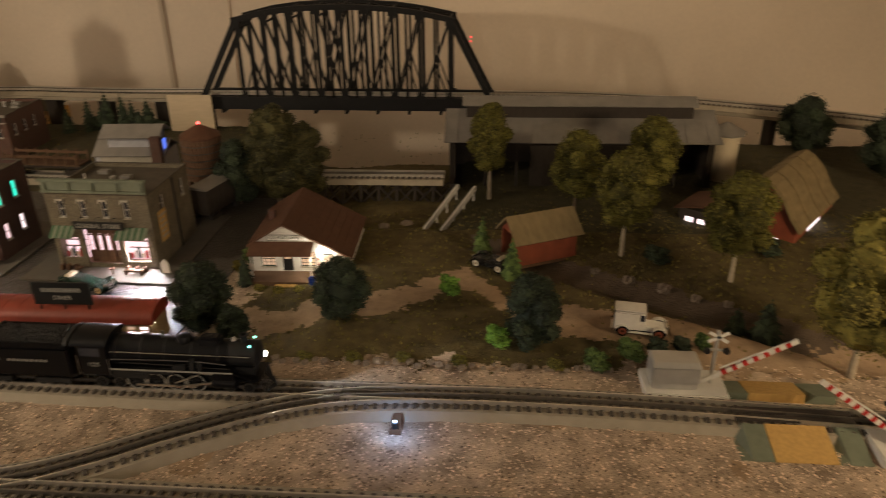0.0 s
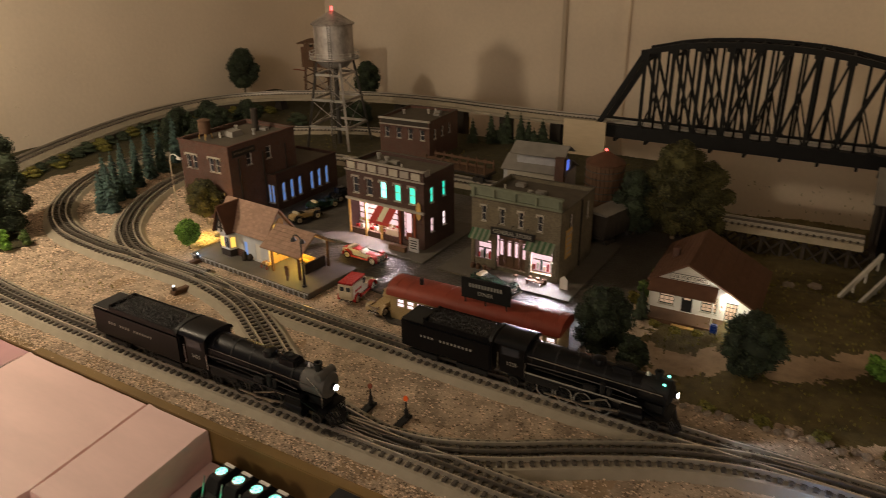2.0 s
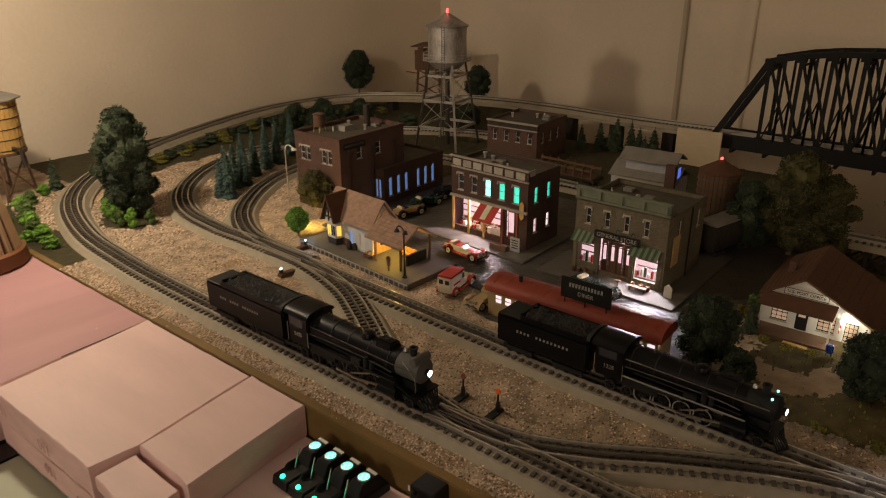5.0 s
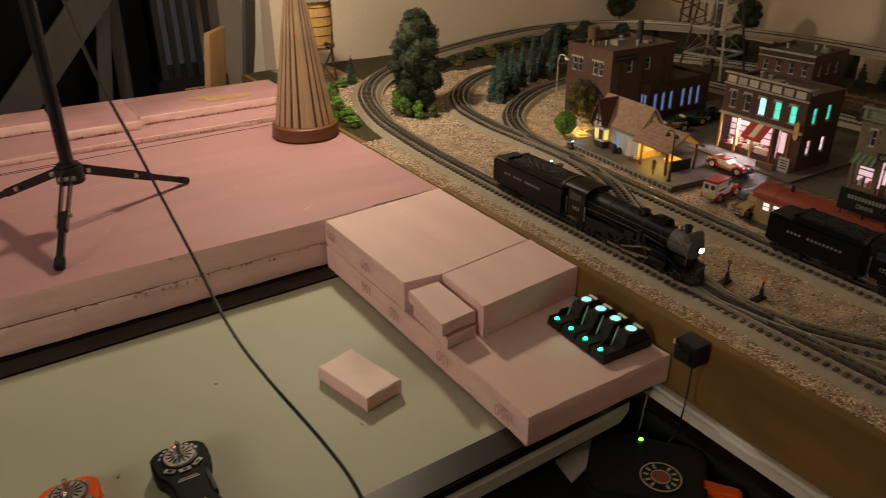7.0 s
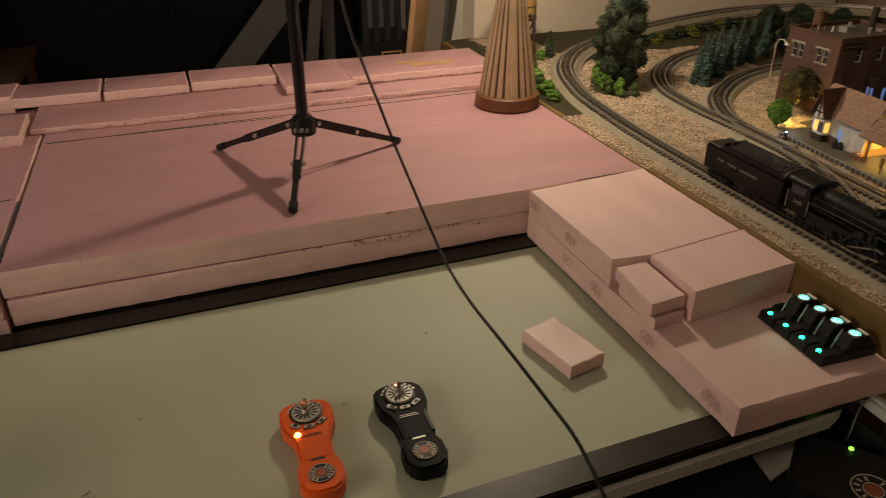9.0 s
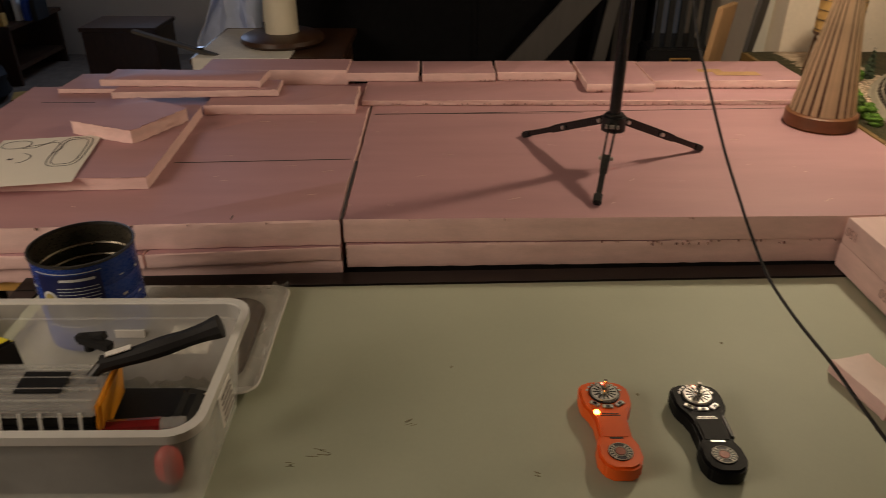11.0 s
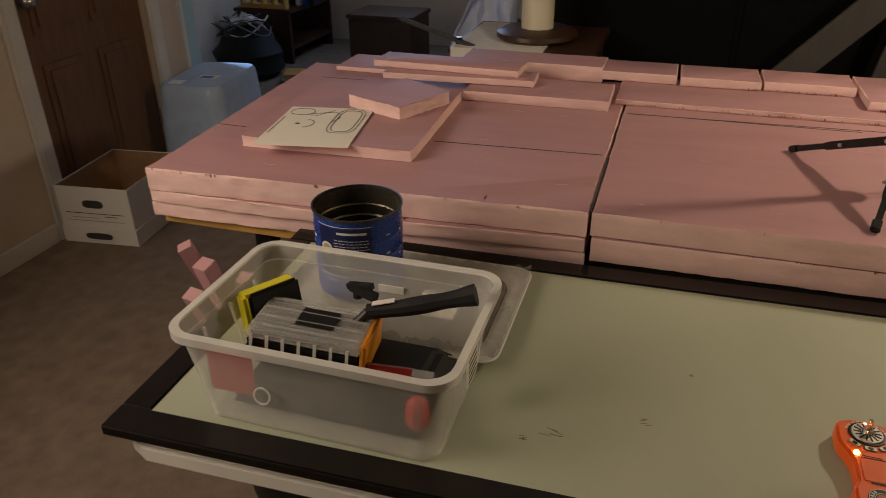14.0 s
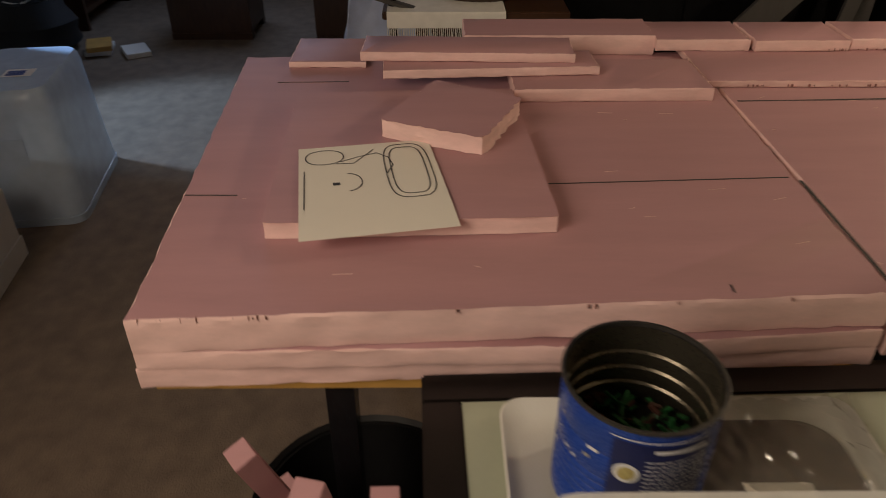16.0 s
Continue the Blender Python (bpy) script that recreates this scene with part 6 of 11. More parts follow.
for k in range(5200):
    x, y = rp.uniform(-0.36, 1.0), rp.uniform(0.99, 1.62)
    if k % 4 == 0:
        x, y = rp.uniform(-2.45, 0.9), rp.uniform(1.45, 2.3)
    if k % 14 == 0:
        x, y = -1.45 + rp.gauss(0, 0.07), 0.80 + rp.gauss(0, 0.02)
    if near_track(x, y, d=0.046) or (ground_kind(x, y) not in (1, 3) and k % 9):
        continue
    z = G + hill(x, y) - 0.0005
    for q in range(3):
        a, l = rp.uniform(0, 6.28), rp.uniform(0.003, 0.007)
        ux, uy = math.cos(a) * 0.0016, math.sin(a) * 0.0016
        lx, ly = rp.uniform(-0.002, 0.002), rp.uniform(-0.002, 0.002)
        tufts.add([(x - ux, y - uy, z), (x + ux, y + uy, z), (x + lx, y + ly, z + l)], [(0, 1, 2)])
solid("grass_tufts", tufts, leaf_gold, "short dry static grass on the scenery", "grass", kind="stuff", smooth=0)


# ---- locomotives ----
def wheel(parent, x, y, z, r, rim, name="wheel", spokes=12):
    side = 1 if y > 0 else -1
    w = part(name, Geo().turn([(r * 0.80, -0.003), (r * 0.80, 0.003), (r, 0.003), (r, -0.003), (r * 0.80, -0.003)], 24, Matrix.Translation((x, y, z)) @ Matrix.Rotation(math.pi / 2, 4, "X")), loco_dull if rim is letter_white else rim, parent)
    if rim is letter_white:
        part("white_rim", Geo().turn([(r * 0.86, 0.0031), (r * 0.86, 0.0036), (r * 0.99, 0.0036), (r * 0.99, 0.0031)], 24, Matrix.Translation((x, y, z)) @ Matrix.Rotation(-side * math.pi / 2, 4, "X")), rim, w, "thin white rim")
    hub = Geo().rod((x, y - 0.004, z), (x, y + 0.004, z), r * 0.22, n=10)
    for k in range(spokes):
        a = 2 * math.pi * k / spokes
        hub.bar((x, y, z), (x + r * 0.84 * math.cos(a), y, z + r * 0.84 * math.sin(a)), 0.0024)
    part("spokes", hub, loco_dull, w)
    return w


def locomotive(at, turn, label, tail, tail_wheels, drivers, number, rimmed, grey_front, dim, size):
    """A steam locomotive with tender; local x runs forward, the front coupler at x = 0, rail top at z = 0."""
    lo = thing("steam_locomotive", label, "locomotive", at, turn, group="steam locomotives")
    zc, r = 0.066, 0.0225
    # boiler
    part("boiler", Geo().turn([(0.002, 0.0), (r + 0.004, 0.0), (r + 0.004, 0.075), (r + 0.001, 0.12), (r, 0.20), (0.002, 0.20)], 28, Matrix.Translation((-0.258, 0, zc)) @ Matrix.Rotation(math.pi / 2, 4, "Y")), loco_black, lo)
    part("smokebox", Geo().turn([(0.002, 0.0), (r - 0.0005, 0.0), (r - 0.0005, 0.043), (r - 0.002, 0.046), (0.010, 0.049), (0.002, 0.050)], 28, Matrix.Translation((-0.0585, 0, zc)) @ Matrix.Rotation(math.pi / 2, 4, "Y")), smokebox_grey if grey_front else loco_dull, lo, "smokebox with dull graphite finish")
    for q in (-0.248, -0.205, -0.165, -0.12, -0.075):
        rr = (r + 0.0045) if q < -0.18 else (r + 0.0028 if q < -0.14 else r + 0.0008)
        part("boiler_band", Geo().turn([(rr - 0.001, -0.0012), (rr + 0.0004, -0.0012), (rr + 0.0004, 0.0012), (rr - 0.001, 0.0012)], 28, Matrix.Translation((q, 0, zc)) @ Matrix.Rotation(math.pi / 2, 4, "Y")), loco_dull, lo)
    part("chimney", Geo().turn([(0.0055, 0), (0.0060, 0.012), (0.0075, 0.013), (0.0075, 0.016), (0.0045, 0.016), (0.0045, 0.004)], 16, Matrix.Translation((-0.035, 0, zc + r - 0.003))), loco_dull, lo)
    part("steam_dome", Geo().turn([(0.013, 0), (0.013, 0.005), (0.011, 0.010), (0.006, 0.0125), (0.0005, 0.013)], 20, Matrix.Translation((-0.135, 0, zc + r - 0.003))), loco_black, lo)
    part("sand_dome", Geo().box(-0.112, -0.070, -0.0145, 0.0145, zc + r - 0.008, zc + r + 0.009, top=(0.004, 0.004)), loco_black, lo, bevel=0.0035)
    part("sand_hatch", Geo().rod((-0.091, 0, zc + r + 0.0088), (-0.091, 0, zc + r + 0.0105), 0.005, n=12), loco_dull, lo)
    if grey_front:
        part("feedwater_heater", Geo().rod((-0.0215, -0.019, zc + r - 0.003), (-0.0215, 0.019, zc + r - 0.003), 0.0075, n=16).box(-0.030, -0.012, -0.012, 0.012, zc + r - 0.010, zc + r - 0.002), smokebox_grey, lo, "grey heater drum across the front", bevel=0.0008)
    part("smokebox_door", Geo().turn([(0.0003, 0.0016), (0.012, 0.0014), (0.015, 0.0)], 24, Matrix.Translation((-0.0095, 0, zc)) @ Matrix.Rotation(math.pi / 2, 4, "Y")), smokebox_grey if grey_front else loco_dull, lo)
    for q in range(5):
        part("safety_valve", Geo().rod((-0.150 - q * 0.022, 0.004 * (-1) ** q, zc + r), (-0.150 - q * 0.022, 0.004 * (-1) ** q, zc + r + 0.0075), 0.0016, 0.0012, 7), dark_steel, lo)
    part("whistle", Geo().rod((-0.175, 0.006, zc + r), (-0.175, 0.006, zc + r + 0.011), 0.0018, n=8), steel, lo)
    part("bell", Geo().turn([(0.0042, 0), (0.0032, 0.004), (0.0015, 0.006), (0.0005, 0.0063)], 12, Matrix.Translation((-0.052, 0, zc + r + 0.001))), steel, lo)
    # cab
    cab = part("cab", Geo().box(-0.310, -0.258, -0.031, 0.031, 0.030, 0.090), loco_black, lo, bevel=0.002)
    roof = Geo()
    prof = [(-0.034, 0.088)] + [(0.033 * math.sin(radians(a)), 0.090 + 0.011 * math.cos(radians(a))) for a in range(-80, 81, 20)] + [(0.034, 0.088)]
    roof.sweep([(-0.318, 0, 0), (-0.256, 0, 0)], prof)
    part("cab_roof", roof, loco_black, lo)
    for s in (-1, 1):
        part("cab_window", Geo().box(-0.304, -0.270, s * 0.0312 - 0.0004, s * 0.0312 + 0.0004, 0.068, 0.084), window_dark, cab)
        words("cab_number", number, 0.0105, letter_white, cab, Matrix.Translation((-0.284, s * 0.0316, 0.052)) @ Matrix.Rotation(math.pi / 2, 4, "X") @ Matrix.Rotation(0 if s < 0 else math.pi, 4, "Y"))
        part("handrail", Geo().rod((-0.255, s * (r + 0.005), zc + 0.010), (-0.02, s * (r + 0.004), zc + 0.008), 0.0008, n=5), steel if rimmed else dark_steel, lo)
        part("running_board", Geo().box(-0.258, -0.050, s * 0.024 - 0.008, s * 0.024 + 0.008, 0.0440, 0.0465), loco_black, lo)
        part("running_edge", Geo().box(-0.258, -0.050, s * 0.0325 - 0.0004, s * 0.0325 + 0.0004, 0.0438, 0.0467), letter_white if rimmed else loco_dull, lo, "white lined edge" if rimmed else "")
        part("lower_pipe", Geo().tube(smooth_path([(-0.255, s * (r + 0.0062), zc - 0.004), (-0.17, s * (r + 0.0050), zc - 0.003), (-0.10, s * (r + 0.0035), zc - 0.005), (-0.062, s * (r + 0.002), zc - 0.010)], 3), 0.0012, 6), dark_steel, lo)
        part("cab_handrail", Geo().rod((-0.2575, s * 0.0325, 0.034), (-0.2575, s * 0.0325, 0.064), 0.0008, n=5).rod((-0.311, s * 0.0325, 0.034), (-0.311, s * 0.0325, 0.070), 0.0008, n=5), steel, cab)
        part("injector", Geo().box(-0.150, -0.128, s * 0.0285 - 0.004, s * 0.0285 + 0.004, 0.0468, 0.0560), loco_dull, lo, bevel=0.001)
        part("air_pump", Geo().rod((-0.118, s * 0.0265, 0.047), (-0.118, s * 0.0265, 0.066), 0.0052, n=12).rod((-0.106, s * 0.0265, 0.047), (-0.106, s * 0.0265, 0.061), 0.0044, n=12), loco_dull, lo)
        part("front_step", Geo().bar((-0.050, s * 0.030, 0.045), (-0.018, s * 0.022, 0.026), 0.008, 0.002), loco_black, lo)
        part("cylinder", Geo().rod((-0.085, s * 0.027, 0.024), (-0.046, s * 0.027, 0.024), 0.0105, n=16).box(-0.083, -0.048, s * 0.027 - 0.007, s * 0.027 + 0.007, 0.03, 0.044), loco_black, lo)
        part("air_tank", Geo().rod((-0.215, s * 0.027, 0.041), (-0.150, s * 0.027, 0.041), 0.0058, n=12), loco_dull, lo)
        part("firebox_side", Geo().box(-0.258, -0.195, s * 0.024 - 0.003, s * 0.024 + 0.003, 0.024, 0.045), loco_dull, lo)
        part("pipe", Geo().tube(smooth_path([(-0.24, s * 0.0265, 0.055), (-0.18, s * 0.0255, 0.053), (-0.12, s * 0.0245, 0.050), (-0.06, s * 0.023, 0.047)], 3), 0.0009, 5), dark_steel, lo)
    # running gear
    rd = 0.0185 if drivers == 3 else 0.0165
    xs = [-0.118 - k * (2 * rd + 0.0018) for k in range(drivers)]
    for s in (-1, 1):
        for x in xs:
            wheel(lo, x, s * 0.019, rd, rd, letter_white if rimmed else dark_steel, "driver")
        part("side_rod", Geo().bar((xs[0], s * 0.0245, rd - 0.006), (xs[-1], s * 0.0245, rd - 0.006), 0.002, 0.0042), steel, lo, "bright side rod")
        part("main_rod", Geo().bar((xs[1], s * 0.027, rd - 0.006), (-0.075, s * 0.027, 0.024), 0.002, 0.004), steel, lo, "bright main rod")
        part("valve_gear", Geo().bar((xs[1], s * 0.028, rd + 0.002), (xs[0] + 0.01, s * 0.028, 0.038), 0.0015, 0.0028).bar((xs[0] + 0.012, s * 0.027, 0.040), (-0.07, s * 0.027, 0.037), 0.0015, 0.003), steel, lo)
        for x in (-0.030, -0.062):
            wheel(lo, x, s * 0.018, 0.0095, 0.0095, dark_steel, "pilot_wheel", 8)
        for x in (-0.252, -0.284):
            wheel(lo, x, s * 0.018, 0.0105, 0.0105, dark_steel, "trailing_wheel", 8)
    part("frame", Geo().box(-0.300, -0.020, -0.012, 0.012, 0.014, 0.044), loco_dull, lo)
    part("pilot_deck", Geo().box(-0.050, -0.006, -0.028, 0.028, 0.0265, 0.0295), loco_black, lo, bevel=0.001)
    pilot = part("cowcatcher", Geo().bar((0.0, -0.021, 0.0045), (0.010, 0, 0.0045), 0.003).bar((0.0, 0.021, 0.0045), (0.010, 0, 0.0045), 0.003), loco_dull, lo)
    for k in range(-4, 5):
        part("pilot_bar", Geo().bar((-0.008, k * 0.006, 0.026), (0.010 - abs(k) * 0.0026, k * 0.0045, 0.004), 0.0022), loco_dull, pilot)
    hz = zc + (0.0 if grey_front else 0.0)
    part("headlight_shell", Geo().rod((-0.014, 0, hz), (-0.002, 0, hz), 0.0062, n=14), loco_dull, lo)
    part("headlight", Geo().rod((-0.0022, 0, hz), (-0.0008, 0, hz), 0.0048, n=14), glow_white, lo, "lit headlight")
    for s in (-1, 1):
        part("marker_lamp", Geo().ball((-0.022, s * 0.0145, zc + r - 0.001), 0.0022, 6), lit_teal_hot if dim else loco_dull, lo)
    part("smokebox_wire", Geo().tube(smooth_path([(-0.045, -0.018, zc + 0.014), (-0.02, -0.024, zc + 0.004), (-0.012, -0.024, zc - 0.01), (-0.016, -0.02, 0.034)], 4), 0.0009, 5), steel if grey_front else loco_dull, lo)
    # tender
    te = thing("tender", label.split(" with ")[0] + " tender with a heaped coal load", "tender", at, turn, group="tenders")
    t0, t1 = -tail, -0.325
    part("body", Geo().box(t0, t1, -0.032, 0.032, 0.024, 0.080), loco_black, te, bevel=0.003)
    part("rear_deck", Geo().box(t0 + 0.002, t0 + 0.050, -0.031, 0.031, 0.0802, 0.0815), loco_dull, te)
    part("coal_bunker", Geo().box(t0 + 0.052, t1 - 0.002, -0.032, -0.029, 0.0802, 0.091).box(t0 + 0.052, t1 - 0.002, 0.029, 0.032, 0.0802, 0.091).box(t0 + 0.050, t0 + 0.056, -0.029, 0.029, 0.0802, 0.094), loco_black, te, bevel=0.001)
    rc = random.Random(int(tail * 1000))
    heap = Geo()
    for k in range(560):
        x, y = rc.uniform(t0 + 0.060, t1 - 0.010), rc.uniform(-0.026, 0.026)
        z = 0.088 + 0.009 * (1 - (y / 0.027) ** 2) + rc.uniform(-0.001, 0.001)
        s = rc.uniform(0.002, 0.0036)
        heap.add([(x + a * s * rc.uniform(0.7, 1.2), y + b * s * rc.uniform(0.7, 1.2), z + c * s) for a, b, c in octa], octf)
    heap.box(t0 + 0.058, t1 - 0.006, -0.0285, 0.0285, 0.0802, 0.0885)
    tagged(part("coal_load", heap, coal, te, "lumpy black coal", smooth=0))
    part("front_hood", Geo().sweep([(t1 - 0.004, 0, 0), (t1 + 0.003, 0, 0)], prof), loco_dull, te)
    for s in (-1, 1):
        x = t0 + 0.045
        lett = (3, 4, 7) if grey_front else (4, 9)
        wd_ = 0.0074 if grey_front else 0.0080
        for c in lett:
            for q in range(c):
                part("lettering_bar", Geo().box(x, x + wd_ * 0.48, s * 0.0322 - 0.0003, s * 0.0322 + 0.0003, 0.0535, 0.0582), letter_white, te, smooth=0)
                x += wd_
            x += wd_ * 1.3
        for k in range(tail_wheels):
            xx = t0 + 0.024 + k * 0.021 + (0.042 if k >= tail_wheels // 2 else 0)
            wheel(te, xx, s * 0.018, 0.0098, 0.0098, dark_steel, "tender_wheel", 8)
        part("truck_frame", Geo().box(t0 + 0.012, t0 + 0.024 + 0.021 * (tail_wheels // 2 - 1) + 0.012, s * 0.0245 - 0.002, s * 0.0245 + 0.002, 0.008, 0.018), loco_dull, te, bevel=0.001)
        part("truck_frame", Geo().box(t1 - 0.075, t1 - 0.010, s * 0.0245 - 0.002, s * 0.0245 + 0.002, 0.008, 0.018), loco_dull, te, bevel=0.001)
        part("deck_rail", Geo().box(t0 + 0.004, t0 + 0.045, s * 0.0315 - 0.0004, s * 0.0315 + 0.0004, 0.0817, 0.0830), letter_white if grey_front else loco_dull, te)
    part("under_frame", Geo().box(t0 + 0.004, t1 - 0.002, -0.020, 0.020, 0.017, 0.024), loco_dull, te)
    part("coupler", Geo().box(t0 - 0.014, t0, -0.005, 0.005, 0.014, 0.022), loco_dull, te, bevel=0.002)
    part("ladder", Geo().bar((t0 - 0.002, -0.02, 0.03), (t0 - 0.002, -0.02, 0.078), 0.0015).bar((t0 - 0.002, -0.012, 0.03), (t0 - 0.002, -0.012, 0.078), 0.0015), loco_dull, te)
    for ob in (lo, te):
        ob.matrix_basis = ob.matrix_basis @ Matrix.Scale(size, 4)
    return lo


RT = B0 + 0.0188
locomotive((-0.653, 0.676, RT), 0.1, "black steam locomotive with grey smokebox and lit headlight", 0.562, 6, 3, "5425", False, True, False, 0.915)
locomotive((-0.224, 0.905, RT), -0.2, "black steam locomotive with white-rimmed drivers and lit headlight", 0.520, 6, 4, "1225", True, False, True, 0.875)
lamp("headlight_beam_a", "SPOT", (-0.648, 0.676, RT + 0.060), 0.10, (1.0, 0.9, 0.75), 0.004, (-0.2, 0.70, G), 70)
lamp("headlight_beam_b", "SPOT", (-0.219, 0.905, RT + 0.058), 0.55, (0.85, 0.9, 1.0), 0.004, (0.2, 0.905, G), 75)


# ---- switch machines and signals ----
def switch_lamp(x, y, turn, lit, label):
    s = thing("switch_machine", label, "switch", (x, y, G), turn, group="switch machines")
    part("housing", Geo().box(-0.009, 0.009, -0.034, 0.012, 0, 0.009, top=(0.002, 0.002)), plank_brown, s, bevel=0.001)
    part("throw_bar", Geo().box(-0.003, 0.003, 0.012, 0.05, 0.003, 0.006), tie_dark, s)
    part("lantern", Geo().rod((0, -0.028, 0.009), (0, -0.028, 0.018), 0.0045, n=10), black_plastic, s)
    part("lens", Geo().ball((0, -0.028, 0.0195), 0.0019, 8), lit, s, "lit lens")
    return s


switch_lamp(-0.029, 0.862, 0, glow_bluewhite, "low switch machine with a bright bluish lantern")
switch_lamp(-1.316, 0.977, 180, glow_bluewhite, "low switch machine with a blue lantern")
switch_lamp(-1.228, 0.892, -8, glow_white, "low switch machine with a white lantern")
lamp("switch_glow", "POINT", (-0.029, 0.826, G + 0.030), 0.055, (0.28, 0.50, 1.0), 0.004)
lamp("switch_glow_b", "POINT", (-1.316, 1.01, G + 0.030), 0.020, (0.35, 0.55, 1.0), 0.004)
for x, y, mt, lb in ((-0.652, 0.752, rust_red, "small dwarf signal with a dark red target"), (-0.586, 0.752, orange_plastic, "small dwarf signal with an orange target")):
    s = thing("dwarf_signal", lb, "signal", (x, y, G), group="dwarf signals")
    part("stand", Geo().box(-0.006, 0.006, -0.03, 0.008, 0, 0.004).rod((0, 0, 0.004), (0, 0, 0.018), 0.0045, 0.003, 8), black_plastic, s)
    part("post", Geo().rod((0, 0, 0.018), (0, 0, 0.032), 0.0016, n=6), black_plastic, s)
    part("target", Geo().prism([(0.0045 * math.cos(q * math.pi / 3), 0.0045 * math.sin(q * math.pi / 3)) for q in range(6)], -0.001, 0.001, Matrix.Translation((0, 0, 0.037)) @ Matrix.Rotation(radians(75), 4, "X")), mt, s, "small coloured target")

# ---- lever bank, power supply, transformer ----
lv_ = thing("switch_lever_bank", "bank of four black switch levers with green lit buttons", "controller", (-0.762, 0.482, 0.8155), -2)
for k in range(4):
    x = -0.014 + k * 0.0345
    part("module", Geo().box(x, x + 0.0342, -0.012, 0.090, 0, 0.016, top=(0.001, 0.003)), black_plastic, lv_, bevel=0.0015)
    part("slope", Geo().box(x + 0.003, x + 0.031, 0.030, 0.086, 0.0162, 0.033, top=(0.003, 0.012)), black_plastic, lv_, bevel=0.001)
    part("lever_guard", Geo().box(x + 0.004, x + 0.009, 0.006, 0.034, 0.0162, 0.024, top=(0.001, 0.006)), black_plastic, lv_, bevel=0.001)
    on_top = Matrix.Translation((x + 0.017, 0.056, 0.0332))
    part("glow_window", Geo().turn([(0.0003, 0.0016), (0.0062, 0.0014), (0.0080, 0.0)], 18, on_top), lit_teal_hot, lv_, "glowing green window")
    part("window_rim", Geo().turn([(0.0081, 0.0), (0.0081, 0.0022), (0.0094, 0.0018), (0.0094, 0.0)], 18, on_top), silver_paint, lv_, "pale bezel")
    for q in range(4):
        part("window_mark", Geo().box(-0.0062 + q * 0.0034, -0.0042 + q * 0.0034, -0.004 + (q % 2) * 0.005, -0.001 + (q % 2) * 0.005, 0.0017, 0.0022, on_top), silver_paint, lv_, smooth=0)
    part("top_label", Geo().box(x + 0.008, x + 0.026, 0.0685, 0.0735, 0.0333, 0.0348), card_white, lv_)
    part("lever", Geo().rod((x + 0.015, 0.020, 0.016), (x + 0.020, 0.026, 0.050), 0.0016, 0.0013, 8), steel, lv_, "metal lever")
    part("button", Geo().ball((x + 0.017, -0.004, 0.0165), 0.0038, 8), glow_green, lv_, "glowing green button")
lamp("lever_glow", "POINT", (-0.71, 0.450, 0.8155 + 0.014), 0.005, (0.10, 1.0, 0.65), 0.03)
ad = thing("power_adapter", "black plug-in power adapter on the fascia", "adapter", (-0.560, 0.561, 0.836), 0)
part("case", Geo().box(-0.019, 0.019, -0.016, 0.0175, 0.0, 0.034).rod((-0.010, -0.016, 0.026), (-0.010, -0.022, 0.026), 0.004), black_plastic, ad, bevel=0.004)
part("cap", Geo().box(-0.004, 0.014, -0.021, -0.0162, 0.006, 0.024), black_plastic, ad, bevel=0.002)
part("label", Geo().box(-0.020, -0.0165, -0.0188, -0.0182, 0.026, 0.034), card_white, ad)
part("lead", Geo().tube(smooth_path([(0.008, -0.004, 0.002), (0.010, -0.006, -0.03), (0.012, -0.012, -0.08), (0.008, -0.02, -0.13), (-0.01, -0.04, -0.17)], 4), 0.0013, 6), black_plastic, ad)
so = thing("outlet_plate", "white outlet and cord hanging at the table end", "outlet", (-0.628, 0.566, 0.715))
part("cord", Geo().tube(smooth_path([(0, 0, 0.03), (0.004, -0.01, 0.0), (0.01, -0.03, -0.06), (-0.01, -0.06, -0.12), (-0.04, -0.1, -0.16)], 4), 0.0013, 6), grey_plastic, so)
part("plug", Geo().box(-0.006, 0.006, -0.012, 0.0, 0.026, 0.040), black_plastic, so, bevel=0.001)
ds = thing("dark_shelf", "black shelf between the tables for the power packs", "shelf", (0, 0, 0))
part("shelf_board", Geo().box(-0.70, 0.45, -0.45, 0.562, 0.628, 0.643), black_matte, ds)
part("back_cloth", Geo().box(-0.70, 0.45, 0.5622, 0.566, 0.02, 0.70), black_matte, ds, "black cloth under the railway")
for x in (-0.66, 0.40):
    for y in (-0.43, 0.52):
        part("leg", Geo().box(x, x + 0.02, y, y + 0.02, 0, 0.628), black_metal, ds)
pw = thing("power_pack", "black railway power pack with a round badge and green light", "power pack", (-0.535, 0.468, 0.6435), 40)
part("case", Geo().prism(round_rect(-0.085, 0.085, -0.068, 0.068, 0.025), 0.0, 0.055), black_plastic, pw, bevel=0.006)
bd = part("badge", Geo().turn([(0.0003, 0.058), (0.030, 0.058), (0.030, 0.0552)], 32, Matrix.Translation((0.02, -0.02, 0))), black_matte, pw, "round badge")
part("badge_rim", Geo().turn([(0.0275, 0.0582), (0.0275, 0.0590), (0.0295, 0.0590), (0.0295, 0.0582)], 32, Matrix.Translation((0.02, -0.02, 0))), badge_ring, bd)
part("badge_rim", Geo().turn([(0.0125, 0.0582), (0.0125, 0.0590), (0.0140, 0.0590), (0.0140, 0.0582)], 32, Matrix.Translation((0.02, -0.02, 0))), badge_ring, bd)
part("badge_centre", Geo().turn([(0.0003, 0.0588), (0.0115, 0.0588), (0.0115, 0.0581)], 20, Matrix.Translation((0.02, -0.02, 0))), badge_red, bd)
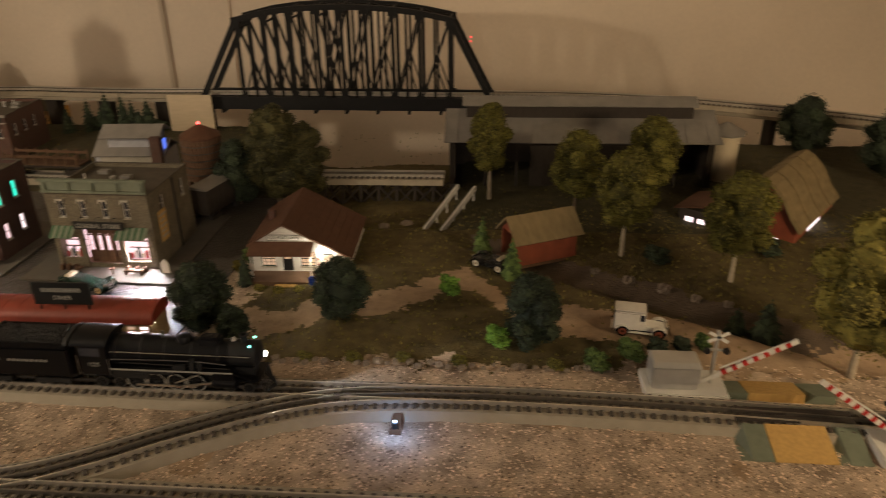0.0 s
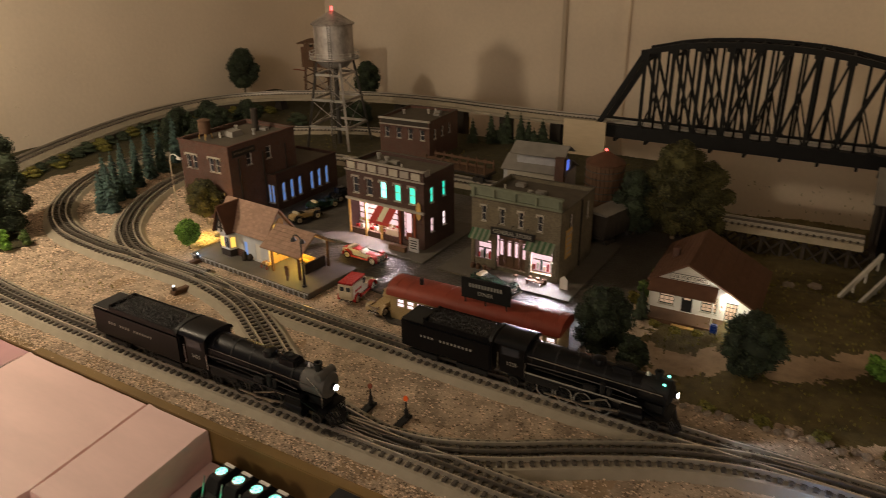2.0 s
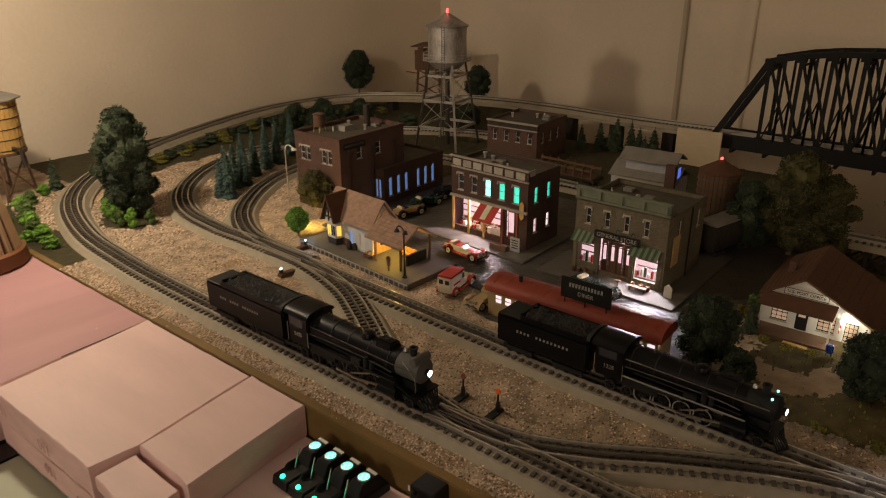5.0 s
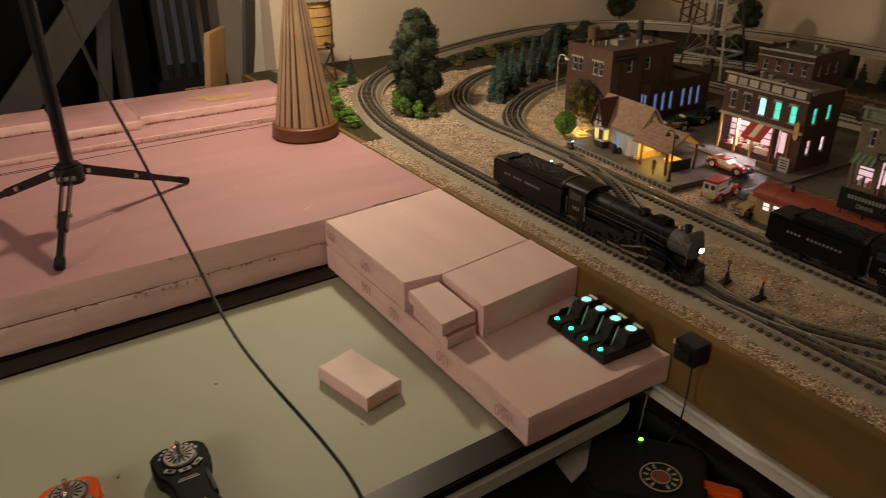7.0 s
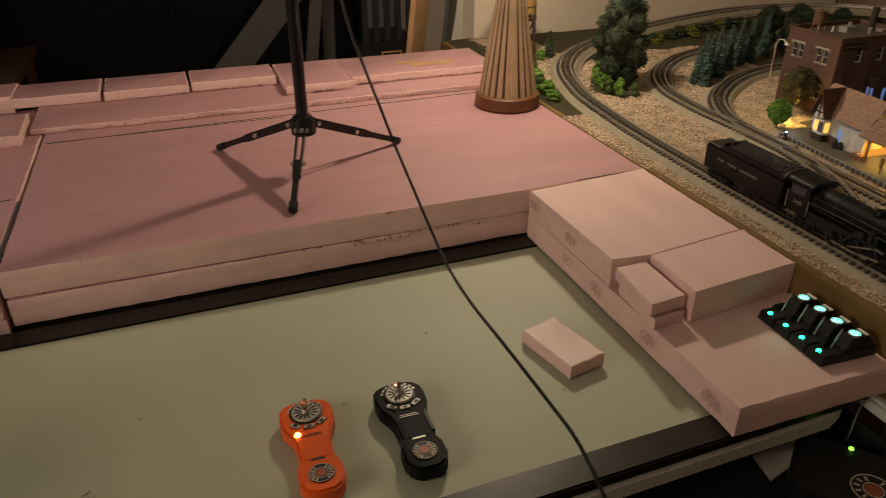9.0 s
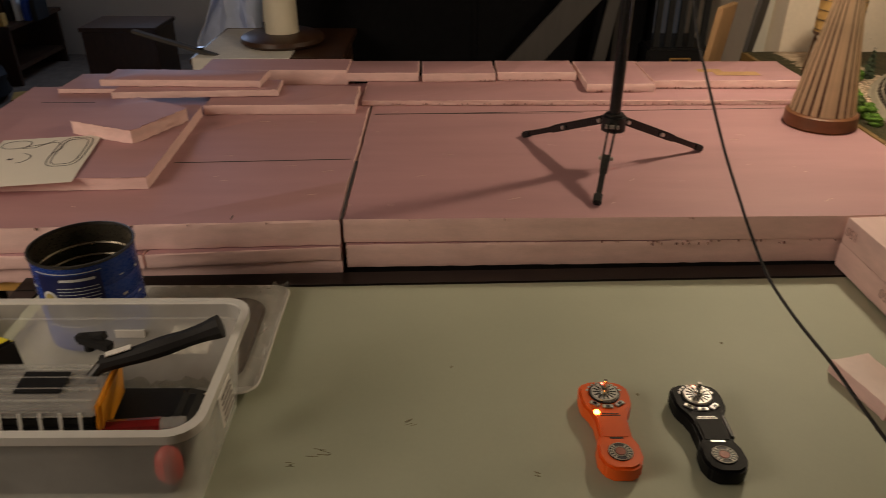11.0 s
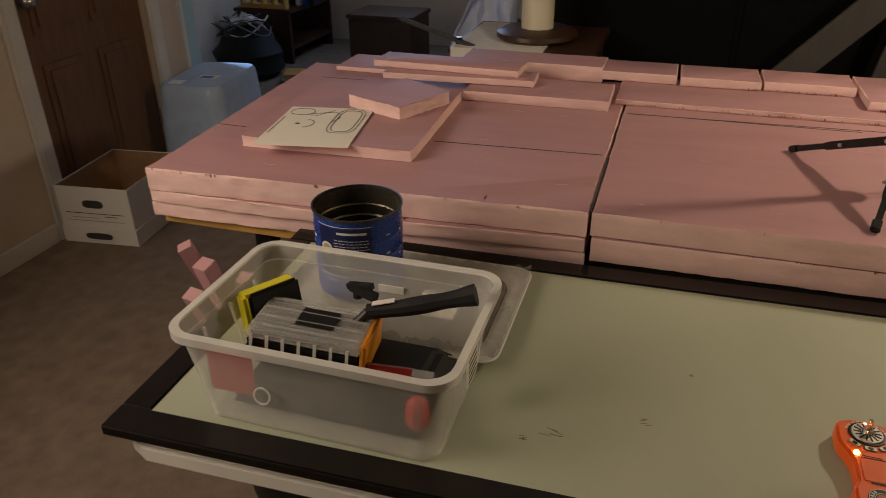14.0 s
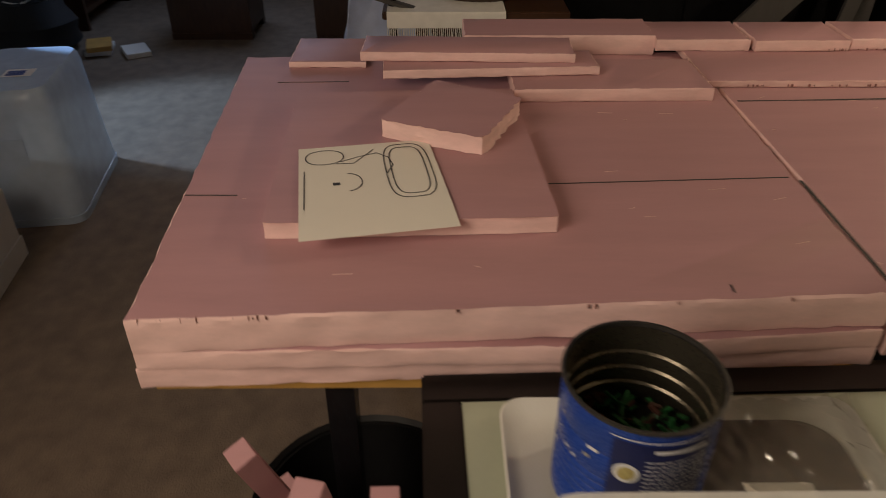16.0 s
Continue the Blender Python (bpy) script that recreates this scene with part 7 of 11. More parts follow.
for q in range(12):
    if q not in (0, 6):
        part("badge_lettering", Geo().box(-0.0018, 0.0018, 0.017, 0.0245, 0.0583, 0.0590, Matrix.Translation((0.02, -0.02, 0)) @ Matrix.Rotation(2 * math.pi * q / 12, 4, "Z")), badge_ring, bd, smooth=0)
part("indicator", Geo().ball((-0.012, 0.056, 0.0555), 0.0036, 8), M("glow_lime", (0.4, 0.9, 0.1), 0.4, glow=(0.25, 1.0, 0.05), power=3.0, bump=0), pw, "lit green indicator")
solid("paper_scrap", Geo().sheet((-0.655, 0.40, 0.648), (-0.60, 0.385, 0.655), (-0.605, 0.47, 0.690), (-0.645, 0.475, 0.670), 0.004), M("scrap_pale", (0.34, 0.31, 0.27), 0.6, vary=0.25, scale=30), "pale crumpled plastic scrap on the dark shelf", "scrap", bevel=0.001)
oh = thing("orange_handle", "bright orange red plastic handles on the dark shelf", "tool", (-0.450, 0.525, 0.6435), 35)
part("grip", Geo().box(-0.045, 0.03, -0.012, 0.012, 0.0, 0.052), orange_plastic, oh, bevel=0.004)
part("grip", Geo().box(-0.03, 0.035, -0.042, -0.016, 0.0, 0.044), orange_plastic, oh, bevel=0.004)

# ---- town: streets ----
st_ = thing("town_street", "grey model asphalt street with pale kerbs", "road", kind="structure")
part("pavement", Geo().prism([(-1.40, 1.13), (-0.985, 1.095), (-0.86, 1.075), (-0.80, 1.0), (-0.78, 0.985), (-0.44, 0.985), (-0.425, 1.16), (-0.40, 1.68), (-1.42, 1.70)], G - 0.002, G + 0.0035), asphalt, st_)
for nm, pl_ in (("sidewalk", [(-1.160, 1.248), (-0.862, 1.236), (-0.860, 1.50), (-1.160, 1.50)]), ("sidewalk", [(-0.820, 1.228), (-0.513, 1.222), (-0.511, 1.56), (-0.816, 1.56)])):
    part(nm, Geo().prism(pl_, G + 0.0035, G + 0.0075), kerbstone, st_, bevel=0.0008)
rs_ = random.Random(21)
# pale flakes stand in for shop light glinting on the lumpy street
glints = Geo()
for k in range(26):
    cx, cy = [(-1.12, 1.24), (-0.86, 1.30), (-0.60, 1.18), (-0.98, 1.12)][k % 4]
    x, y, w, d, a = cx + rs_.gauss(0, 0.035), cy + rs_.gauss(0, 0.025), rs_.uniform(0.006, 0.02), rs_.uniform(0.003, 0.008), rs_.uniform(0, 3)
    glints.prism([(w * math.cos(q * 1.047) * rs_.uniform(0.7, 1), d * math.sin(q * 1.047) * rs_.uniform(0.7, 1)) for q in range(6)], G + 0.0036, G + 0.0041, pose(x, y, 0, 0, 0, math.degrees(a)))
solid("street_patches", glints, kerbstone, "pale painted glints on the model street", "patches", kind="stuff", smooth=0)


def wall(g, W, H, t, holes, m=None, z0=0.0):
    """A wall in the xz plane from y = 0 to t with rectangular holes (x0, x1, z0, z1)."""
    xs = sorted({0.0, W, *[h[0] for h in holes], *[h[1] for h in holes]})
    zs = sorted({z0, H, *[h[2] for h in holes], *[h[3] for h in holes]})
    for a, b in zip(zs, zs[1:]):
        run = None
        for c, d in list(zip(xs, xs[1:])) + [(W, W)]:
            hole = c == d or any(h[0] - 1e-9 <= c and d <= h[1] + 1e-9 and h[2] - 1e-9 <= a and b <= h[3] + 1e-9 for h in holes)
            if hole and run is not None:
                g.box(run, c, 0, t, a, b, m)
                run = None
            elif not hole and run is None:
                run = c
    return g


SIDE_R = lambda W: Matrix.Translation((W, 0, 0)) @ Matrix.Rotation(math.pi / 2, 4, "Z")      # right-hand wall, seen from +x


def window(parent, x0, x1, z0, z1, pane, m=None, sash=None, sill=True, hood=None, deep=0.0025):
    """A sash window in a hole: frame, bars, pane, sill."""
    m = m or Matrix()
    w = part("window", wall(Geo(), x1 - x0, z1 - z0, 0.002, [(0.0012, x1 - x0 - 0.0012, 0.0012, (z1 - z0) / 2 - 0.0005), (0.0012, x1 - x0 - 0.0012, (z1 - z0) / 2 + 0.0005, z1 - z0 - 0.0012)], m @ Matrix.Translation((x0, 0.0012, z0))), sash or sash_white, parent, smooth=0)
    part("pane", Geo().box(x0 + 0.0005, x1 - 0.0005, deep + 0.001, deep + 0.002, z0 + 0.0005, z1 - 0.0005, m), pane, w, smooth=0)
    if sill:
        part("sill", Geo().box(x0 - 0.0015, x1 + 0.0015, -0.002, 0.001, z0 - 0.002, z0, m), stone_trim, w, smooth=0)
    if hood:
        part("hood", Geo().box(x0 - 0.003, x1 + 0.003, -0.003, 0.0, z1, z1 + 0.004, m).box(x0 - 0.004, x0 - 0.001, -0.003, 0, z1 - 0.004, z1, m).box(x1 + 0.001, x1 + 0.004, -0.003, 0, z1 - 0.004, z1, m), hood, w, smooth=0)
    return w


def shell(b, W, D, H, front_holes, side_holes, walls, roof, parapet=0.008, t=0.004, drop=0.0):
    """Four walls and a flat roof behind a parapet; drop: how much higher the front wall stands than the others."""
    part("front_wall", wall(Geo(), W, H, t, front_holes), walls, b, smooth=0)
    H -= drop
    part("side_wall", wall(Geo(), D - 2 * t, H, t, [(h[0] - t, h[1] - t, h[2], h[3]) for h in side_holes], Matrix.Translation((0, t, 0)) @ SIDE_R(W)), walls, b, smooth=0)
    part("side_wall", Geo().box(0, t, t, D - t, 0, H), walls, b, smooth=0)
    part("rear_wall", Geo().box(0, W, D - t, D, 0, H), walls, b, smooth=0)
    part("flat_roof", Geo().box(t, W - t, t, D - t, H - parapet - 0.003, H - parapet), roof, b)
    part("coping", wall(Geo(), W + 0.002, D + 0.002, 0.0012, [(0.0052, W - 0.0032, 0.0052, D - 0.0032)], Matrix.Translation((-0.001, -0.001, H + 0.0014)) @ Matrix(((1, 0, 0, 0), (0, 0, 1, 0), (0, -1, 0, 0), (0, 0, 0, 1)))), roof, b, "dark roof coping", smooth=0)
    part("inner_floor", Geo().box(t, W - t, t, D - t, 0, 0.006), plank_brown, b)
    part("upper_floor", Geo().box(t, W - t, t, D - t, 0.088, 0.091), plank_brown, b)


def goods(b, x0, x1, y, z0, z1, seed, rows=3):
    """Shelves of small coloured goods behind a shop window."""
    r = random.Random(seed)
    mats = [enamel_red, enamel_cream, enamel_white, enamel_green, enamel_tan, plank_white]
    for k in range(rows):
        z = z0 + (z1 - z0) * k / rows
        part("goods_shelf", Geo().box(x0, x1, y, y + 0.010, z, z + 0.0012), plank_white, b, smooth=0)
        x = x0 + 0.002
        while x < x1 - 0.006:
            w = r.uniform(0.003, 0.007)
            part("shop_item", Geo().box(x, x + w, y + 0.001, y + 0.008, z + 0.0013, z + 0.0013 + r.uniform(0.35, 0.85) * (z1 - z0) / rows), mats[r.randrange(6)], b, smooth=0)
            x += w + r.uniform(0.0008, 0.004)


def roof_clutter(b, W, D, z, seed, n=4):
    r = random.Random(seed)
    for k in range(n):
        x, y = r.uniform(0.03, W - 0.03), r.uniform(0.04, D - 0.03)
        if k % 3 == 0:
            part("roof_vent", Geo().rod((x, y, z), (x, y, z + 0.012), 0.0035, n=10).rod((x, y, z + 0.012), (x, y, z + 0.0155), 0.0055, n=10), silver_paint, b)
        elif k % 3 == 1:
            part("roof_hatch", Geo().box(x - 0.012, x + 0.012, y - 0.008, y + 0.008, z, z + 0.008), roof_grey, b, bevel=0.001)
        else:
            part("vent_pipe", Geo().rod((x, y, z), (x, y, z + 0.014), 0.0022, n=8), plank_white, b)


# ---- corner drug store ----
W, D, H = 0.225, 0.126, 0.187
dsb = thing("drug_store", "two-storey red brick corner shop with teal lit windows", "building", (-1.120, 1.308, G + 0.0075), -2.5)
ups = [(0.020 + k * 0.041, 0.037 + k * 0.041, 0.106, 0.146) for k in range(5)]
shop = [(0.010, 0.150, 0.014, 0.086), (0.166, 0.190, 0.014, 0.086)]
side = [(0.026, 0.039, 0.108, 0.144), (0.076, 0.089, 0.110, 0.146), (0.026, 0.039, 0.036, 0.070), (0.076, 0.089, 0.038, 0.072)]
shell(dsb, W, D, H, ups + shop, side, brick_dark, roof_tar, drop=0.012)
for k, h in enumerate(ups):
    window(dsb, *h, (window_dark, window_dark, lit_teal_hot, lit_teal, lit_teal)[k], hood=cornice_grey)
for k, h in enumerate(side):
    window(dsb, *h, (lit_teal, lit_teal, lit_pink, lit_white)[k], SIDE_R(W))
part("cornice", Geo().box(-0.004, W + 0.004, -0.005, 0.003, H - 0.002, H + 0.002).box(-0.003, W + 0.003, -0.003, -0.0002, H - 0.028, H - 0.024).box(W + 0.0005, W + 0.004, 0.004, 0.020, H - 0.012, H + 0.002), cornice_grey, dsb, bevel=0.0006)
for k in range(7):
    part("cornice_panel", Geo().box(0.006 + k * 0.031, 0.030 + k * 0.031, -0.0022, -0.0002, H - 0.022, H - 0.006), cornice_grey if k % 2 else stone_trim, dsb, smooth=0)
part("shop_cornice", Geo().box(-0.002, W + 0.002, -0.006, -0.0002, 0.087, 0.093), cornice_grey, dsb, bevel=0.0006)
for x in (0.004, 0.0525, 0.099, 0.154, 0.196):
    part("shop_pillar", Geo().box(x, x + 0.005, -0.003, 0.002, 0, 0.087), plank_yellow if x < 0.15 else rust_red, dsb, smooth=0)
part("shop_back", Geo().box(0.008, 0.215, 0.060, 0.062, 0.006, 0.088), lit_pink, dsb, "brightly lit shop interior", smooth=0)
part("display_wall", Geo().box(0.012, 0.150, 0.030, 0.031, 0.010, 0.086), lit_pink, dsb, "lit display wall", smooth=0)
goods(dsb, 0.012, 0.150, 0.024, 0.008, 0.034, 3)
for z in (0.045, 0.060, 0.074):
    part("display_shelf", Geo().box(0.012, 0.150, 0.026, 0.0298, z, z + 0.0012), plank_brown, dsb, smooth=0)
part("shop_counter", Geo().box(0.10, 0.148, 0.014, 0.022, 0.006, 0.024), plank_white, dsb, bevel=0.001)
for k in range(6):
    part("shop_item", Geo().box(0.016 + k * 0.014, 0.024 + k * 0.014, 0.008, 0.014, 0.014, 0.020 + 0.004 * (k % 3)), [enamel_red, enamel_white, enamel_cream][k % 3], dsb, smooth=0)
aw = part("awning", Geo().sheet((0.094, -0.034, 0.060), (0.150, -0.034, 0.060), (0.150, -0.004, 0.086), (0.094, -0.004, 0.086), 0.0012), awning_red, dsb, "red striped cloth awning")
part("awning_stripe", Geo().sheet((0.115, -0.0345, 0.0615), (0.130, -0.0345, 0.0615), (0.130, -0.0045, 0.0875), (0.115, -0.0045, 0.0875), 0.0006), awning_cream, aw)
part("awning_valance", Geo().box(0.094, 0.150, -0.035, -0.034, 0.054, 0.0605), awning_red, aw)
part("shop_door", Geo().box(0.168, 0.188, 0.006, 0.008, 0.008, 0.086), rust_red, dsb)
part("door_glass", Geo().box(0.171, 0.185, 0.0045, 0.0058, 0.032, 0.080), lit_pink, dsb, smooth=0)
part("hanging_sign", Geo().prism([(0.0, -0.016), (0.006, -0.022), (0.012, -0.016), (0.012, 0.016), (0.006, 0.022), (0.0, 0.016)], -0.0008, 0.0008, Matrix.Translation((0.206, -0.004, 0.094)) @ Matrix.Rotation(math.pi / 2, 4, "X")), plank_yellow, dsb, "small painted shield sign")
part("board_sign", Geo().box(0.196, 0.222, -0.022, -0.020, 0.0, 0.034), plank_grey, dsb, "small notice board on the pavement")
for k in range(4):
    part("board_bar", Geo().box(0.200, 0.218, -0.0226, -0.0222, 0.008 + k * 0.006, 0.0105 + k * 0.006), sign_black, dsb, smooth=0)
part("planter", Geo().box(0.15, 0.195, -0.038, -0.026, 0, 0.012), plank_brown, dsb)
roof_clutter(dsb, W, D, H - 0.020, 3, 5)
lamp("drug_store_light", "POINT", (-1.032, 1.324, G + 0.082), 0.13, (1.0, 0.70, 0.74), 0.006)
lamp("drug_store_spill", "SPOT", (-1.054, 1.322, G + 0.082), 1.4, (1.0, 0.76, 0.80), 0.003, (-1.067, 1.186, G), 140)

# ---- general store ----
W, D, H = 0.222, 0.186, 0.183
gs = thing("general_store", "two-storey tan general store with green cornice and awnings", "building", (-0.766, 1.286, G + 0.0075), -0.5)
ups = [(0.026 + k * 0.047, 0.038 + k * 0.047, 0.108, 0.142) for k in range(4)]
shop = [(0.010, 0.052, 0.020, 0.064), (0.066, 0.140, 0.008, 0.086), (0.154, 0.206, 0.014, 0.066)]
shell(gs, W, D, H, ups + shop, [(0.05, 0.063, 0.10, 0.136), (0.145, 0.158, 0.10, 0.136)], brick_tan, roof_tar, drop=0.028)
for h in ups:
    window(gs, *h, window_dark, hood=stone_trim)
for h in [(0.05, 0.063, 0.10, 0.136), (0.145, 0.158, 0.10, 0.136)]:
    window(gs, *h, window_dark, SIDE_R(W))
part("cornice", Geo().box(-0.004, W + 0.004, -0.007, 0.003, H - 0.001, H + 0.004).box(-0.003, W + 0.003, -0.004, -0.0002, H - 0.024, H - 0.019), cornice_green, gs, bevel=0.0006)
part("frieze", Geo().box(-0.001, W + 0.001, -0.002, -0.0002, H - 0.0185, H - 0.0012), cornice_green, gs)
for k in range(5):
    part("bracket", Geo().box(0.004 + k * 0.052, 0.010 + k * 0.052, -0.006, -0.0021, H - 0.020, H - 0.0012), cornice_green, gs, bevel=0.0006)
sb = part("shop_sign", Geo().box(0.056, 0.166, -0.012, -0.009, 0.087, 0.103), sign_black, gs, "black shop sign with white letters", bevel=0.0006)
words("sign_letters", "GENERAL STORE", 0.0128, letter_white, sb, Matrix.Translation((0.111, -0.0124, 0.0948)) @ Matrix.Rotation(math.pi / 2, 4, "X"))
for k in range(3):
    part("sign_lamp", Geo().tube(smooth_path([(0.075 + k * 0.036, -0.001, 0.108), (0.075 + k * 0.036, -0.012, 0.112), (0.075 + k * 0.036, -0.016, 0.107)], 3), 0.0009, 5), sign_black, gs)
part("shop_back", Geo().box(0.006, 0.214, 0.056, 0.058, 0.006, 0.088), lit_pink, gs, "brightly lit shop interior", smooth=0)
for x0, x1 in ((0.008, 0.056), (0.152, 0.208)):
    part("display_wall", Geo().box(x0, x1, 0.022, 0.023, 0.010, 0.072), lit_pink, gs, "lit display wall", smooth=0)
    for k in range(6):
        a = x0 + 0.003 + k * (x1 - x0 - 0.006) / 6
        part("shop_item", Geo().box(a, a + 0.0045, 0.012, 0.017, 0.016, 0.026 + 0.006 * (k % 3)), [enamel_red, enamel_white, enamel_green, enamel_cream][k % 4], gs, smooth=0)
    for z in (0.036, 0.050):
        part("display_shelf", Geo().box(x0, x1, 0.018, 0.0218, z, z + 0.0012), plank_brown, gs, smooth=0)
for x in (0.068, 0.088, 0.106, 0.126):
    part("door_leaf", wall(Geo(), 0.014, 0.070, 0.0015, [(0.003, 0.011, 0.026, 0.062)], Matrix.Translation((x - 0.001, 0.010, 0.007))), plank_brown, gs, "narrow glazed door leaf", smooth=0)
part("transom", Geo().box(0.066, 0.140, 0.008, 0.010, 0.066, 0.068), plank_brown, gs)
part("door_glow", Geo().box(0.068, 0.138, 0.026, 0.027, 0.010, 0.085), lit_pink, gs, smooth=0)
for x in (0.083, 0.102, 0.121):
    part("door_post", Geo().box(x, x + 0.0035, 0.008, 0.0115, 0.007, 0.085), plank_brown, gs, smooth=0)
for x0, x1, z in ((0.004, 0.056, 0.072), (0.146, 0.214, 0.071)):
    aw = None
    n = int((x1 - x0) / 0.0065)
    for k in range(n):
        a, b = x0 + (x1 - x0) * k / n, x0 + (x1 - x0) * (k + 1) / n
        s = part("awning_stripe", Geo().sheet((a, -0.024, z), (b, -0.024, z), (b, -0.003, z + 0.018), (a, -0.003, z + 0.018), 0.001), awning_green if k % 2 == 0 else cornice_green, gs, smooth=0)
for x in (0.0, 0.058, 0.143, 0.209):
    part("shop_pillar", Geo().box(x, x + 0.008, -0.002, 0.0035, 0, 0.086), brick_tan, gs, smooth=0)
for x in (0.012, 0.026, 0.044, 0.160, 0.18, 0.196):
    part("barrel", Geo().turn([(0.001, 0), (0.0045, 0), (0.0058, 0.005), (0.0045, 0.011), (0.001, 0.0105)], 10, Matrix.Translation((x, -0.014, 0))), plank_brown, gs)
part("bench", Geo().box(0.158, 0.198, -0.030, -0.020, 0.007, 0.009).box(0.160, 0.162, -0.030, -0.020, 0, 0.007).box(0.194, 0.196, -0.030, -0.020, 0, 0.007), plank_brown, gs)
for x in (0.062, 0.132):
    part("round_table", Geo().rod((x, -0.028, 0), (x, -0.028, 0.012), 0.001, n=6).rod((x, -0.028, 0.012), (x, -0.028, 0.0135), 0.006, n=12), plank_brown, gs)
part("wall_poster", Geo().box(W + 0.0003, W + 0.0012, 0.030, 0.062, 0.044, 0.108), plank_yellow, gs, "faded yellow painted wall poster", smooth=0)
for k in range(5):
    part("poster_bar", Geo().box(W + 0.0013, W + 0.0018, 0.034, 0.058 - (k % 2) * 0.006, 0.052 + k * 0.011, 0.057 + k * 0.011), stone_trim, gs, smooth=0)
part("pavement_sign", Geo().prism([(0.0, 0.0), (0.018, 0.0), (0.018, 0.022), (0.009, 0.030), (0.0, 0.022)], -0.0008, 0.0008, Matrix.Translation((W + 0.012, -0.016, 0)) @ Matrix.Rotation(math.pi / 2, 4, "X")), plank_white, gs, "white pointed notice sign")
part("drain_pipe", Geo().rod((W + 0.002, 0.11, 0), (W + 0.002, 0.11, H - 0.03), 0.002, n=8), sign_black, gs)
roof_clutter(gs, W, D, H - 0.036, 9, 5)
gs.matrix_basis = gs.matrix_basis @ Matrix.Diagonal((0.92, 1, 1, 1))
lamp("general_store_light", "POINT", (-0.660, 1.302, G + 0.084), 0.10, (1.0, 0.78, 0.82), 0.006)
lamp("general_store_spill", "SPOT", (-0.598, 1.300, G + 0.066), 1.9, (1.0, 0.88, 0.95), 0.003, (-0.586, 1.186, G), 140)

# ---- brick warehouse with a lower annex ----
W, D, H = 0.174, 0.242, 0.200
wh = thing("brick_warehouse", "three-storey red brick warehouse with a rooftop tank", "building", (-1.588, 1.218, G), 0)
fw = [(x, x + 0.016, z, z + 0.036) for z in (0.040, 0.130) for x in (0.022, 0.044, 0.104, 0.126)]
shell(wh, W, D, H, fw, [(0.06, 0.078, 0.14, 0.172), (0.13, 0.148, 0.14, 0.172)], brick_red, roof_tar)
for h in fw:
    window(wh, *h, window_dark, hood=stone_trim)
for h in [(0.06, 0.078, 0.14, 0.172), (0.13, 0.148, 0.14, 0.172)]:
    window(wh, *h, window_dark, SIDE_R(W))
part("parapet_cap", wall(Geo(), W + 0.006, D + 0.006, 0.003, [(0.006, W, 0.006, D)], Matrix.Translation((-0.003, -0.003, H + 0.003)) @ Matrix.Rotation(-math.pi / 2, 4, "X")), brick_red, wh, smooth=0)
part("painted_sign", Geo().box(W + 0.0003, W + 0.001, 0.012, 0.092, H - 0.030, H - 0.012), sign_black, wh, smooth=0)
for k in range(9):
    part("sign_bar", Geo().box(W + 0.0011, W + 0.0015, 0.018 + k * 0.0078, 0.0225 + k * 0.0078, H - 0.023, H - 0.018), brick_tan, wh, smooth=0)
for k in range(3):
    part("downpipe", Geo().rod((W + 0.003, 0.03 + k * 0.085, 0), (W + 0.003, 0.03 + k * 0.085, H - 0.034), 0.0022, n=7), timber_dark, wh)
tk_ = part("roof_tank", Geo().turn([(0.001, 0.016), (0.016, 0.016), (0.0155, 0.048), (0.017, 0.049), (0.002, 0.054)], 18, Matrix.Translation((0.034, 0.06, H - 0.008))), plank_brown, wh, "small wooden roof tank")
for dx in (-0.012, 0.012):
    for dy in (-0.012, 0.012):
        part("tank_leg", Geo().bar((0.034 + dx, 0.06 + dy, H - 0.008), (0.034 + dx * 0.8, 0.06 + dy * 0.8, H + 0.009), 0.002), plank_yellow, tk_)
part("chimney", Geo().rod((0.085, 0.19, H - 0.008), (0.085, 0.19, H + 0.052), 0.009, n=14), timber_dark, wh, "dark round chimney")
part("skylight", Geo().box(0.05, 0.09, 0.10, 0.14, H - 0.008, H + 0.006, top=(0.004, 0.004)), roof_grey, wh)
roof_clutter(wh, W, D, H - 0.008, 14, 4)
W, D, H = 0.150, 0.250, 0.101
an = thing("brick_annex", "low dark brick annex with blue lit arched windows", "building", (-1.530, 1.340, G), 0)
an_holes = [(0.020 + k * 0.032 + (0.018 if k > 2 else 0), 0.033 + k * 0.032 + (0.018 if k > 2 else 0), 0.024, 0.076) for k in range(6)]
part("side_wall", wall(Geo(), 0.25, H, 0.004, an_holes, SIDE_R(W - 0.0)), brick_dark, an, smooth=0)
part("front_wall", wall(Geo(), 0.0318, H, 0.004, [(0.004, 0.013, 0.022, 0.072), (0.016, 0.025, 0.022, 0.072)], Matrix.Translation((W - 0.036, 0, 0))), brick_dark, an, smooth=0)
for x in (W - 0.032, W - 0.020):
    window(an, x, x + 0.009, 0.022, 0.072, lit_blue)
part("rear_wall", Geo().box(0, W - 0.0042, 0.246, 0.25, 0, H), brick_dark, an, smooth=0)
part("side_wall", Geo().box(0, 0.004, 0.095, 0.2458, 0, H), brick_dark, an, smooth=0)
part("flat_roof", Geo().box(0.165 - 0.16, W - 0.0045, 0.004, 0.2455, H - 0.008, H - 0.005), roof_tar, an)
for h in an_holes:
    window(an, *h, lit_blue, SIDE_R(W), hood=brick_dark)
part("parapet_cap", Geo().box(W - 0.005, W + 0.001, 0, 0.251, H, H + 0.003).box(0.004, W - 0.005, 0.245, 0.251, H, H + 0.003), brick_dark, an)

# ---- brick building at the back ----
W, D, H = 0.186, 0.200, 0.129
